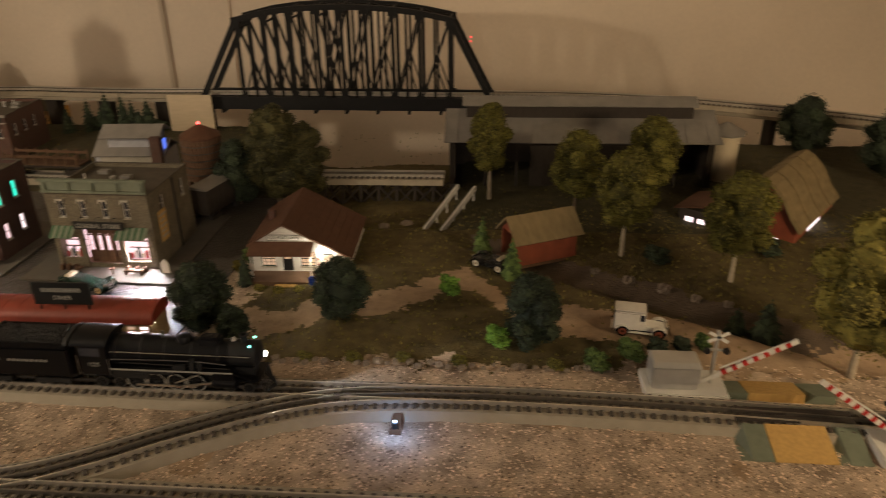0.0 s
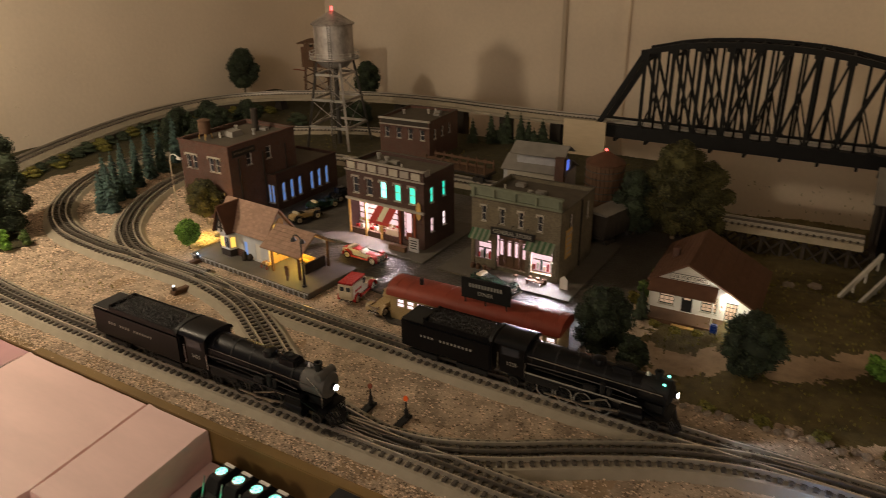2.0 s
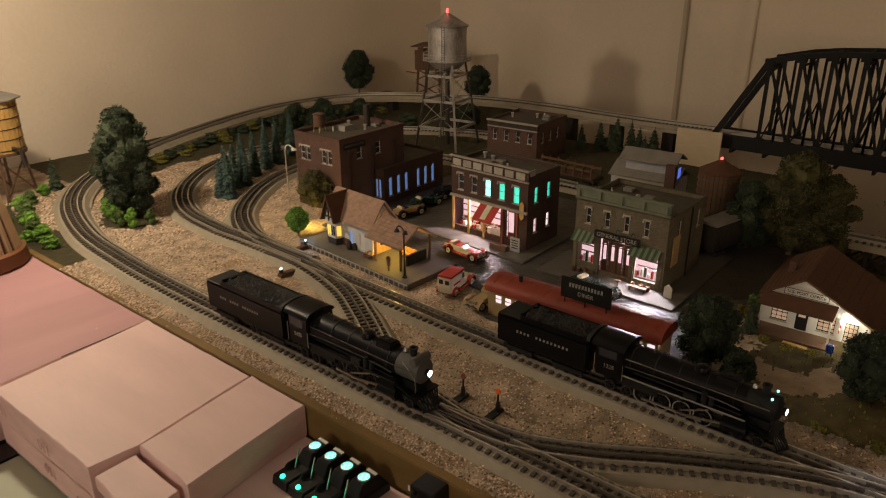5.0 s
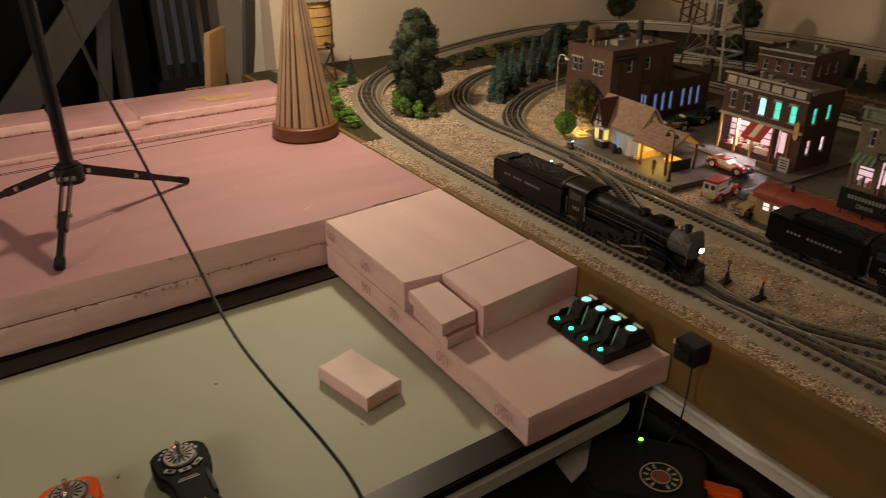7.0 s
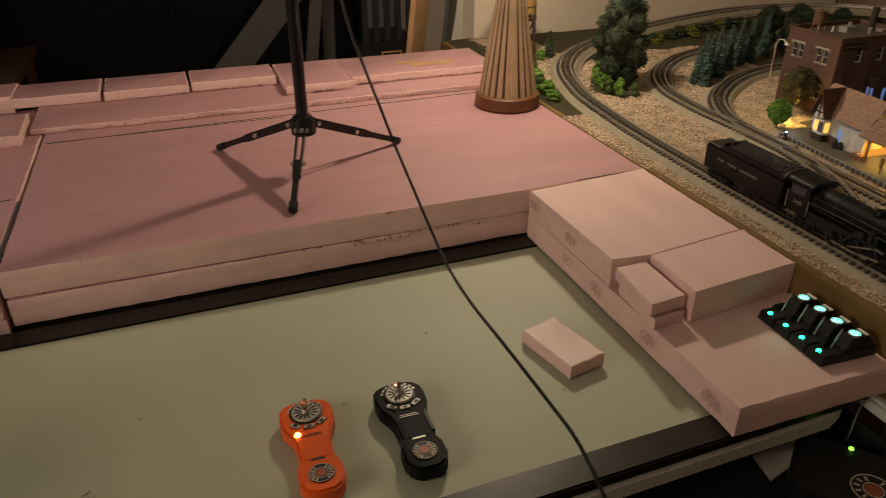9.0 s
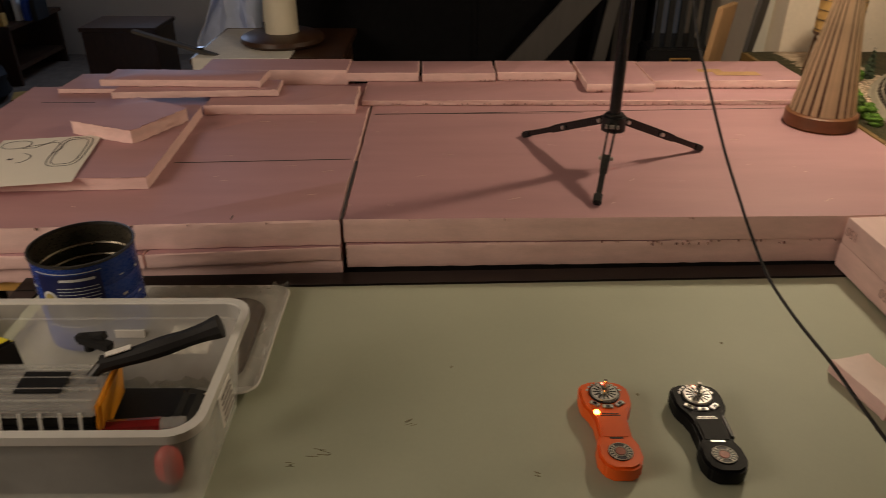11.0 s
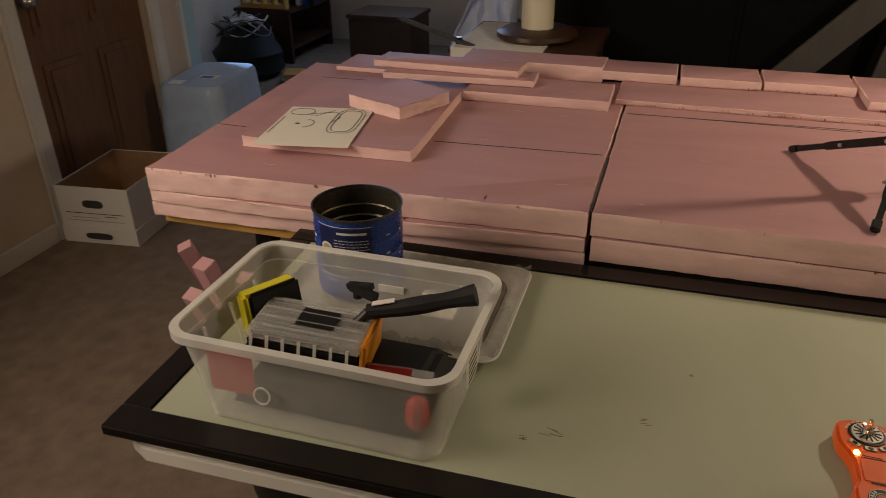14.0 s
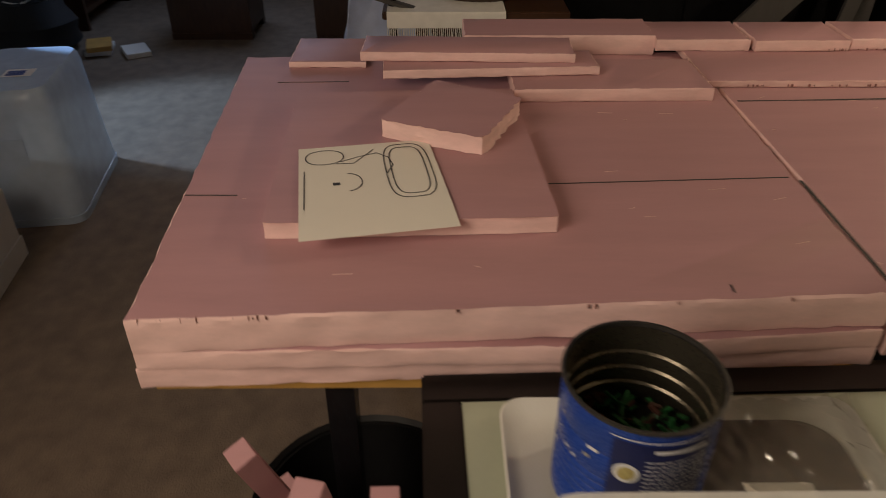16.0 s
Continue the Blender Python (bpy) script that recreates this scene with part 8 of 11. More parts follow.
bb_ = thing("brick_office", "two-storey dark brick building with pale cornice", "building", (-1.462, 1.925, G), 3)
bh_ = [(0.020 + k * 0.044, 0.036 + k * 0.044, 0.066, 0.100) for k in range(4)]
bs_ = [(0.03 + k * 0.05, 0.045 + k * 0.05, 0.066, 0.098) for k in range(3)]
shell(bb_, W, D, H, bh_, bs_, brick_red, roof_tar)
for h in bh_:
    window(bb_, *h, window_dark, hood=brick_dark)
for h in bs_:
    window(bb_, *h, window_dark, SIDE_R(W))
part("cornice", Geo().box(-0.003, W + 0.003, -0.005, 0.002, H - 0.003, H + 0.003).box(-0.002, W + 0.002, -0.003, -0.0002, H - 0.022, H - 0.018), cornice_grey, bb_, bevel=0.0006)
part("sign_band", Geo().box(0.006, W - 0.006, -0.002, -0.0002, H - 0.0175, H - 0.004), timber_dark, bb_)
roof_clutter(bb_, W, D, H - 0.008, 5, 5)


# ---- gabled roofs ----
def gable(g, x0, x1, y0, y1, z0, zr, t=0.003, along="y", over=0.006):
    """Two roof slopes with their ridge along x or y."""
    if along == "y":
        xm = (x0 + x1) / 2
        g.sheet((x0 - over, y0 - over, z0 - over * (zr - z0) / (xm - x0)), (xm, y0 - over, zr), (xm, y1 + over, zr), (x0 - over, y1 + over, z0 - over * (zr - z0) / (xm - x0)), -t)
        g.sheet((xm, y0 - over, zr), (x1 + over, y0 - over, z0 - over * (zr - z0) / (xm - x0)), (x1 + over, y1 + over, z0 - over * (zr - z0) / (xm - x0)), (xm, y1 + over, zr), -t)
    else:
        ym = (y0 + y1) / 2
        s = over * (zr - z0) / (ym - y0)
        g.sheet((x0 - over, y0 - over, z0 - s), (x1 + over, y0 - over, z0 - s), (x1 + over, ym, zr), (x0 - over, ym, zr), t)
        g.sheet((x0 - over, ym, zr), (x1 + over, ym, zr), (x1 + over, y1 + over, z0 - s), (x0 - over, y1 + over, z0 - s), t)
    return g


def shingles(parent, a, b, c, d, nu, nv, mat):
    """Rows of shingles over a slope with corners a, b (eave) and c, d (ridge)."""
    a, b, c, d = map(Vector, (a, b, c, d))
    n = (b - a).cross(d - a).normalized()
    on_ = lambda u, v: a.lerp(b, u).lerp(d.lerp(c, u), v)
    for j in range(nv):
        off = 0.5 / nu if j % 2 else 0.0
        for i in range(nu):
            u0, u1 = min(1, i / nu + off), min(1, (i + 1) / nu + off - 0.08 / nu)
            if u1 <= u0:
                continue
            p, q, r, s = on_(u0, j / nv), on_(u1, j / nv), on_(u1, min(1, (j + 1.15) / nv)), on_(u0, min(1, (j + 1.15) / nv))
            g = Geo().add([p + n * 0.0016, q + n * 0.0016, r + n * 0.0004, s + n * 0.0004, p, q], [(0, 1, 2, 3), (4, 5, 1, 0)])
            part("shingle", g, mat, parent, smooth=0)


# ---- post office ----
W, D, H = 0.192, 0.188, 0.062
po = thing("post_office", "white clapboard post office with a brown shingle roof", "building", (-0.372, 1.288, G + 0.004), 2)
fh = [(0.018, 0.046, 0.014, 0.046), (0.060, 0.080, 0.004, 0.048), (0.096, 0.124, 0.014, 0.046)]
RX, RZ, EZ = 0.066, 0.103, 0.036      # ridge and the low eave of the long slope
slope_at = lambda x: H + (RZ - H) * x / RX if x < RX else RZ + (EZ - RZ) * (x - RX) / (W - RX)
part("front_wall", wall(Geo(), 0.160, 0.050, 0.003, fh), plank_white, po, smooth=0)
TO_XZ = Matrix(((1, 0, 0, 0), (0, 0, 1, 0), (0, 1, 0, 0), (0, 0, 0, 1)))
part("gable_wall", Geo().prism([(0, 0.0502), (0, H), (RX, RZ), (0.160, slope_at(0.160)), (0.160, 0.0502)], 0, 0.003, TO_XZ).prism([(0.1602, 0), (0.1602, slope_at(0.1602)), (W, EZ), (W, 0)], 0, 0.003, TO_XZ), plank_white, po, smooth=0)
part("side_wall", Geo().box(0, 0.003, 0.003, D, 0, H), plank_white, po, smooth=0)
part("side_wall", Geo().box(W - 0.003, W, 0.003, D, 0, EZ), plank_white, po, smooth=0)
part("rear_wall", Geo().prism([(0.003, 0), (0.003, H), (RX, RZ), (W - 0.003, EZ), (W - 0.003, 0)], D - 0.003, D, TO_XZ), plank_white, po, smooth=0)
for k in range(11):
    z = 0.004 + k * 0.009
    xs_ = [x * 0.004 for x in range(49) if slope_at(x * 0.004) > z + 0.002]
    if xs_ and not (0.012 < z < 0.046):
        part("clapboard", Geo().box(xs_[0], min(W, xs_[-1]), -0.0008, -0.0001, z, z + 0.0012), plank_white, po, smooth=0)
eave = lambda s, o: (-o, H - o * (RZ - H) / RX) if s < 0 else (W + o, EZ - o * (RZ - EZ) / (W - RX))
(xa, za), (xb, zb) = eave(-1, 0.007), eave(1, 0.007)
rf_ = part("roof", Geo().sheet((xa, -0.007, za + 0.003), (RX, -0.007, RZ + 0.003), (RX, D + 0.007, RZ + 0.003), (xa, D + 0.007, za + 0.003), -0.003).sheet((RX, -0.007, RZ + 0.003), (xb, -0.007, zb + 0.003), (xb, D + 0.007, zb + 0.003), (RX, D + 0.007, RZ + 0.003), -0.003), roof_brown, po, "brown shingle gable roof", smooth=0)
for k in range(9):
    f = (k + 0.5) / 9
    for (p, q), (u, v) in (((RX, RZ), (xa, za)), ((RX, RZ), (xb, zb))):
        x, z = p + (u - p) * f, q + (v - q) * f + 0.0036
        part("shingle_course", Geo().box(x - 0.0006, x + 0.0006, -0.0065, D + 0.0065, z - 0.0008, z + 0.0004), roof_brown, rf_, smooth=0)
part("porch_roof", Geo().sheet((0.000, -0.032, 0.050), (0.124, -0.032, 0.050), (0.124, -0.0012, 0.066), (0.000, -0.0012, 0.066), 0.0025), roof_brown, po, "brown porch roof", smooth=0)
for x in (0.006, 0.121):
    part("porch_post", Geo().bar((x, -0.029, 0.004), (x, -0.029, 0.0505), 0.0026), plank_white, po)
part("porch_floor", Geo().box(0.0, 0.142, -0.048, -0.0005, -0.004, 0.004), plank_brown, po)
part("step", Geo().box(0.055, 0.095, -0.058, -0.048, -0.005, 0.0), plank_yellow, po)
for x0, x1, z0, z1 in (fh[0], fh[2], (0.140, 0.160, 0.008, 0.042)):
    on_wall = x0 > 0.13
    w_ = window(po, x0, x1, z0, z1, lit_warm, Matrix.Translation((0, -0.0035, 0)) if on_wall else None, sash=enamel_green, deep=0.0005 if on_wall else 0.0025)
    yy = -0.0035 if on_wall else 0.0
    for q in (1, 2):
        part("muntin", Geo().box(x0 + (x1 - x0) * q / 3 - 0.0005, x0 + (x1 - x0) * q / 3 + 0.0005, yy + 0.0008, yy + 0.0014, z0, z1), enamel_green, w_, smooth=0)
    part("muntin", Geo().box(x0, x1, yy + 0.0008, yy + 0.0014, z0 + (z1 - z0) * 0.75, z0 + (z1 - z0) * 0.75 + 0.0009).box(x0, x1, yy + 0.0008, yy + 0.0014, z0 + (z1 - z0) * 0.25, z0 + (z1 - z0) * 0.25 + 0.0009), enamel_green, w_, smooth=0)
part("door", Geo().box(0.060, 0.080, 0.001, 0.0025, 0.004, 0.048), sign_black, po, bevel=0.0004)
part("door_glass", Geo().box(0.064, 0.076, 0.0004, 0.0009, 0.030, 0.044), lit_warm, po, smooth=0)
sw_ = thing("wall_lamp", "white lamp glowing on the post office wall", "lamp", (-0.237, 1.289, G + 0.062))
part("shade", Geo().rod((0, -0.006, 0), (0, -0.006, 0.006), 0.004, 0.002, 8), plank_white, sw_)
part("bulb", Geo().ball((0, -0.006, -0.002), 0.0026, 6), glow_white, sw_)
lamp("post_office_light", "POINT", (-0.232, 1.266, G + 0.058), 0.15, (1.0, 0.92, 0.72), 0.004)
sg = part("sign", Geo().box(0.034, 0.108, -0.003, -0.0012, 0.070, 0.083), plank_white, po, "white sign with dark border", bevel=0.0004)
part("sign_border", wall(Geo(), 0.074, 0.013, 0.0006, [(0.001, 0.073, 0.001, 0.012)], Matrix.Translation((0.034, -0.0036, 0.070))), sign_black, sg, smooth=0)
words("sign_letters", "U.S. POST OFFICE", 0.0082, sign_black, sg, Matrix.Translation((0.071, -0.0034, 0.0766)) @ Matrix.Rotation(math.pi / 2, 4, "X"))
part("chimney", Geo().box(0.020, 0.032, 0.075, 0.087, 0.070, 0.100), brick_red, po)
fl = thing("flag", "small striped flag leaning from the post office wall", "flag", (-0.246, 1.287, G + 0.026), 0)
part("pole", Geo().rod((0, 0, 0), (0.010, -0.014, 0.046), 0.0008, n=6), plank_white, fl)
for k in range(7):
    part("stripe", Geo().sheet((0.009 - k * 0.0002, -0.013, 0.042 - k * 0.0052), (0.0145 - k * 0.001, -0.012, 0.040 - k * 0.0052), (0.0145 - k * 0.001, -0.012, 0.035 - k * 0.0052), (0.009 - k * 0.0002, -0.013, 0.037 - k * 0.0052), 0.0006), [enamel_red, enamel_white][k % 2] if k > 2 else blue_tin, fl, smooth=0)
mb = thing("mailbox", "small blue mailbox on legs before the post office", "mailbox", (-0.238, 1.224, G + 0.012))
part("body", Geo().box(-0.006, 0.006, -0.005, 0.005, 0.003, 0.020), blue_tin, mb, bevel=0.002)
part("leg", Geo().box(-0.005, -0.003, -0.004, 0.004, 0, 0.003).box(0.003, 0.005, -0.004, 0.004, 0, 0.003), sign_black, mb)

# ---- station ----
dp = thing("railway_station", "small half-timbered station with tan shingle roof and canopy", "station", (-1.345, 1.010, G), -4.5)
part("platform", Geo().box(0, 0.372, 0.0, 0.150, 0.0, 0.014), kerbstone, dp, "pale stone platform", bevel=0.001)
for k in range(24):
    part("platform_joist", Geo().box(0.004 + k * 0.0155, 0.0065 + k * 0.0155, -0.0015, -0.0002, 0.001, 0.011), plank_grey, dp, smooth=0)
part("platform_edge", Geo().box(-0.002, 0.374, -0.003, -0.0016, 0.0115, 0.0142), plank_grey, dp)
P0 = 0.0142
hx0, hx1, hy0, hy1 = 0.045, 0.205, 0.052, 0.126
walls_ = wall(Geo(), hx1 - hx0, 0.064, 0.003, [(0.118, 0.134, 0.006, 0.044), (0.082, 0.092, 0.006, 0.04)], Matrix.Translation((hx0, hy0, P0)))
part("front_wall", walls_, station_wall, dp, "pale grey-blue plastered wall", smooth=0)
part("base_course", Geo().box(hx0 - 0.001, hx0 + 0.08, hy0 - 0.0015, hy0 - 0.0002, P0, P0 + 0.018), brick_red, dp, smooth=0)
part("side_wall", Geo().box(hx0, hx0 + 0.003, hy0 + 0.003, hy1, P0, P0 + 0.064), station_wall, dp, smooth=0)
part("side_wall", wall(Geo(), hy1 - hy0 - 0.003, 0.064, 0.003, [(0.02, 0.05, 0.016, 0.044)], Matrix.Translation((0, hy0 + 0.003, P0)) @ SIDE_R(hx1)), plank_yellow, dp, smooth=0)
part("rear_wall", Geo().box(hx0 + 0.003, hx1 - 0.003, hy1 - 0.003, hy1, P0, P0 + 0.064), plank_grey, dp, smooth=0)
part("inner_glow", Geo().box(hx0 + 0.01, hx1 - 0.01, hy1 - 0.010, hy1 - 0.008, P0, P0 + 0.054), lit_yellow, dp, smooth=0)
bay = part("bay_window", Geo().prism([(0.060, 0.052), (0.066, 0.036), (0.096, 0.036), (0.102, 0.052)], P0 + 0.016, P0 + 0.052), plank_white, dp, "three-sided bay window")
part("bay_base", Geo().prism([(0.060, 0.052), (0.066, 0.036), (0.096, 0.036), (0.102, 0.052)], P0, P0 + 0.0158), timber_dark, bay, smooth=0)
for x0, x1, mt in ((0.068, 0.080, lit_yellow), (0.082, 0.094, window_dark)):
    part("bay_pane", Geo().box(x0, x1, 0.0348, 0.0356, P0 + 0.022, P0 + 0.046), mt, bay, smooth=0)
part("bay_pane", Geo().sheet((0.0975, 0.0385, P0 + 0.022), (0.1012, 0.048, P0 + 0.022), (0.1012, 0.048, P0 + 0.046), (0.0975, 0.0385, P0 + 0.046), 0.0008), lit_yellow, bay, smooth=0)
for k in range(3):
    part("bay_mullion", Geo().box(0.0735 + k * 0.007, 0.0743 + k * 0.007, 0.0343, 0.0348, P0 + 0.022, P0 + 0.046), sash_white, bay, smooth=0)
ry0, ry1, rz0, rz1, ov = hy0 - 0.003, hy1 + 0.003, P0 + 0.064, P0 + 0.118, 0.004
rr_ = part("roof", gable(Geo(), hx0, hx1, ry0, ry1, rz0, rz1, along="x", over=ov), shingle_tan, dp, "tan shingled roof", smooth=0)
ym_ = (ry0 + ry1) / 2
s_ = ov * (rz1 - rz0) / (ym_ - ry0)
shingles(rr_, (hx0 - ov, ry0 - ov - 0.0002, rz0 - s_ + 0.0032), (hx1 + ov, ry0 - ov - 0.0002, rz0 - s_ + 0.0032), (hx1 + ov, ym_ - 0.0002, rz1 + 0.0032), (hx0 - ov, ym_ - 0.0002, rz1 + 0.0032), 20, 10, shingle_tan)
part("front_gable", Geo().sheet((0.056, 0.024, P0 + 0.058), (0.081, 0.024, P0 + 0.122), (0.081, 0.088, P0 + 0.122), (0.056, 0.088, P0 + 0.058), -0.003).sheet((0.081, 0.024, P0 + 0.122), (0.106, 0.024, P0 + 0.058), (0.106, 0.088, P0 + 0.058), (0.081, 0.088, P0 + 0.122), -0.003), roof_brown, rr_, "steep brown front gable", smooth=0)
part("gable_face", Geo().add([(0.060, 0.031, P0 + 0.056), (0.102, 0.031, P0 + 0.056), (0.081, 0.031, P0 + 0.112), (0.060, 0.036, P0 + 0.056), (0.102, 0.036, P0 + 0.056), (0.081, 0.036, P0 + 0.112)], [(0, 1, 2), (5, 4, 3)]), plank_white, rr_, "white plaster gable", smooth=0)
for a, b in (((0.064, 0.050), (0.080, 0.092)), ((0.098, 0.050), (0.082, 0.092)), ((0.081, 0.050), (0.081, 0.098)), ((0.063, 0.060), (0.099, 0.060))):
    part("gable_timber", Geo().bar((a[0], 0.0298, P0 + 0.009 + a[1]), (b[0], 0.0298, P0 + 0.009 + b[1]), 0.003), timber_dark, rr_)
part("gable_clock", Geo().rod((hx1 + 0.0025, ym_, P0 + 0.090), (hx1 + 0.0040, ym_, P0 + 0.090), 0.010, n=20), plank_yellow, rr_, "round yellow gable window")
for x in (hx1 - 0.001, hx0):
    part("gable_end", Geo().add([(x, hy0, P0 + 0.064), (x, hy1, P0 + 0.064), (x, ym_, P0 + 0.112)], [(0, 1, 2)]), plank_white, rr_, smooth=0)
cy0, cy1 = 0.034, 0.128
cs = part("canopy_roof", gable(Geo(), hx1 + 0.012, 0.318, cy0, cy1, P0 + 0.058, P0 + 0.090, along="x", over=0.007), shingle_tan, dp, "shingled canopy roof", smooth=0)
cm_, c_s = (cy0 + cy1) / 2, 0.007 * 0.032 / ((cy1 - cy0) / 2)
shingles(cs, (hx1 + 0.005, cy0 - 0.0072, P0 + 0.058 - c_s + 0.0032), (0.325, cy0 - 0.0072, P0 + 0.058 - c_s + 0.0032), (0.325, cm_ - 0.0002, P0 + 0.0932), (hx1 + 0.005, cm_ - 0.0002, P0 + 0.0932), 14, 7, shingle_tan)
for x in (0.232, 0.312):
    for y in (cy0 + 0.004, cy1 - 0.004):
        part("canopy_post", Geo().bar((x, y, P0), (x, y, P0 + 0.060), 0.004), plank_brown, dp)
part("canopy_wall", Geo().box(0.300, 0.304, cy0 + 0.03, cy1 - 0.006, P0, P0 + 0.024), timber_dark, dp)
part("bench", Geo().box(0.245, 0.290, 0.096, 0.108, P0 + 0.008, P0 + 0.010).box(0.245, 0.290, 0.107, 0.109, P0 + 0.010, P0 + 0.020).box(0.248, 0.250, 0.097, 0.108, P0, P0 + 0.008).box(0.285, 0.287, 0.097, 0.108, P0, P0 + 0.008), plank_yellow, dp)
part("door", Geo().box(0.163, 0.179, hy0 + 0.001, hy0 + 0.0026, P0 + 0.001, P0 + 0.044), plank_white, dp)
part("door_window", Geo().box(0.127, 0.137, hy0 + 0.0005, hy0 + 0.0026, P0 + 0.006, P0 + 0.04), lit_blue, dp, smooth=0)
ct = thing("luggage_cart", "small wooden luggage cart on the platform", "cart", (-1.135, 1.035, G + P0), -8)
part("bed", Geo().box(-0.014, 0.014, -0.007, 0.007, 0.007, 0.009), plank_brown, ct)
for x in (-0.009, 0.009):
    for y in (-0.008, 0.008):
        part("wheel", Geo().turn([(0.0022, -0.0008), (0.0022, 0.0008), (0.0036, 0.0008), (0.0036, -0.0008)], 12, Matrix.Translation((x, y, 0.0037)) @ Matrix.Rotation(math.pi / 2, 4, "X")), rust_red, ct)
for k in range(4):
    part("parcel", Geo().box(-0.011 + k * 0.006, -0.006 + k * 0.006, -0.004, 0.004, 0.0091, 0.013 + 0.002 * (k % 2)), [plank_yellow, card_brown, enamel_cream][k % 3], ct)
for x, y, h in ((-1.205, 1.040, 0.022), (-1.195, 1.046, 0.016)):
    sk = thing("luggage_sack", "dark sack of luggage on the platform", "luggage", (x, y, G + P0))
    part("sack", Geo().turn([(0.001, 0), (0.006, 0.001), (0.007, h * 0.5), (0.004, h * 0.9), (0.001, h)], 9), timber_dark, sk)
lamp("canopy_light", "POINT", (-1.085, 1.060, G + 0.055), 0.26, (1.0, 0.62, 0.10), 0.006)
lamp("station_rear_light", "POINT", (-1.405, 1.105, G + 0.030), 0.22, (1.0, 0.60, 0.10), 0.006)
sl = thing("platform_lamp", "black platform lamp post with two curved arms", "lamp post", (-1.003, 1.005, G + P0))
part("post", Geo().rod((0, 0, 0), (0, 0, 0.004), 0.006, 0.005, 12).rod((0, 0, 0.004), (0, 0, 0.030), 0.0032, 0.0018, 10).rod((0, 0, 0.03), (0, 0, 0.100), 0.0017, n=8), sign_black, sl)
part("arm", Geo().tube(smooth_path([(0, 0, 0.098), (-0.003, 0, 0.108), (-0.012, 0, 0.112), (-0.019, 0, 0.107)], 4), 0.0014, 6), sign_black, sl)
part("lantern", Geo().turn([(0.0065, 0), (0.004, 0.006), (0.001, 0.008)], 12, Matrix.Translation((-0.019, 0, 0.098))), sign_black, sl)
part("lantern", Geo().turn([(0.0065, 0), (0.004, 0.006), (0.001, 0.008)], 12, Matrix.Translation((0.004, 0, 0.098))), sign_black, sl)
for x, y in ((-1.052, 1.008), ):
    rl = thing("platform_sign", "brown flat notice post on the platform", "notice", (x, y, G + P0))
    part("board", Geo().box(-0.004, 0.004, -0.001, 0.001, 0.012, 0.034).box(-0.006, 0.006, -0.001, 0.001, 0.026, 0.030), plank_brown, rl)
    part("post", Geo().rod((0, 0, 0), (0, 0, 0.012), 0.0015, n=6), plank_brown, rl)
pl2 = thing("street_lamp", "tall rusty street lamp with a curved arm", "street lamp", (-1.588, 1.182, G))
part("post", Geo().rod((0, 0, 0), (0, 0, 0.155), 0.0022, 0.0016, 8), bark_pale, pl2)
part("arm", Geo().tube(smooth_path([(0, 0, 0.150), (0.004, 0, 0.166), (0.018, 0, 0.172), (0.034, 0, 0.166)], 4), 0.0014, 6), plank_white, pl2)
part("head", Geo().box(0.030, 0.044, -0.004, 0.004, 0.160, 0.166), plank_white, pl2, bevel=0.001)

# ---- diner ----
dn = thing("diner_car", "old railway car diner with a rust red roof", "diner", (-0.785, 1.000, G + 0.0035), 1.5)
dh = [(0.014 + k * 0.0215, 0.030 + k * 0.0215, 0.026, 0.044) for k in range(15)]
part("side_wall", wall(Geo(), 0.335, 0.050, 0.003, dh), enamel_tan, dn, smooth=0)
part("side_wall", Geo().box(0, 0.335, 0.060, 0.063, 0, 0.050), enamel_tan, dn, smooth=0)
part("end_wall", Geo().box(0, 0.003, 0.003, 0.060, 0, 0.050), enamel_tan, dn, smooth=0)
part("end_wall", Geo().box(0.332, 0.335, 0.003, 0.060, 0, 0.050), enamel_tan, dn, smooth=0)
for k, h in enumerate(dh):
    window(dn, *h, lit_white if k < 4 or k > 13 else lit_warm, sash=enamel_tan, sill=False)
dprof = [(-0.036, 0.050)] + [(0.036 * math.sin(radians(a)), 0.051 + 0.022 * math.cos(radians(a)) ** 0.7) for a in range(-80, 81, 16)] + [(0.036, 0.050)]
part("roof", Geo().sweep([(-0.006, 0.0315, 0), (0.341, 0.0315, 0)], dprof), diner_red, dn, "rust red curved roof")
for k in range(13):
    part("roof_rib", Geo().sweep([(0.010 + k * 0.0262, 0.0315, 0.0006), (0.0118 + k * 0.0262, 0.0315, 0.0006)], dprof), diner_red, dn)
part("roof_vent", Geo().rod((0.055, 0.026, 0.072), (0.055, 0.026, 0.084), 0.004, n=10), sign_black, dn)
part("end_lamp", Geo().ball((0.337, 0.008, 0.048), 0.0024, 6), glow_white, dn, "small white end lamp")
ns = part("roof_sign", Geo().box(0.148, 0.244, 0.008, 0.0105, 0.078, 0.118), sign_black, dn, "black roof sign with white letters", bevel=0.0005)
for x in (0.156, 0.196, 0.236):
    part("sign_leg", Geo().bar((x, 0.0093, 0.066), (x, 0.0093, 0.079), 0.002), sign_black, ns)
for q in range(11):
    part("sign_bar", Geo().box(0.1640 + q * 0.0060, 0.1676 + q * 0.0060, 0.0072, 0.0078, 0.1010, 0.1082), letter_white, ns, smooth=0)
words("sign_letters", "DINER", 0.0105, letter_white, ns, Matrix.Translation((0.196, 0.0076, 0.0905)) @ Matrix.Rotation(math.pi / 2, 4, "X"))


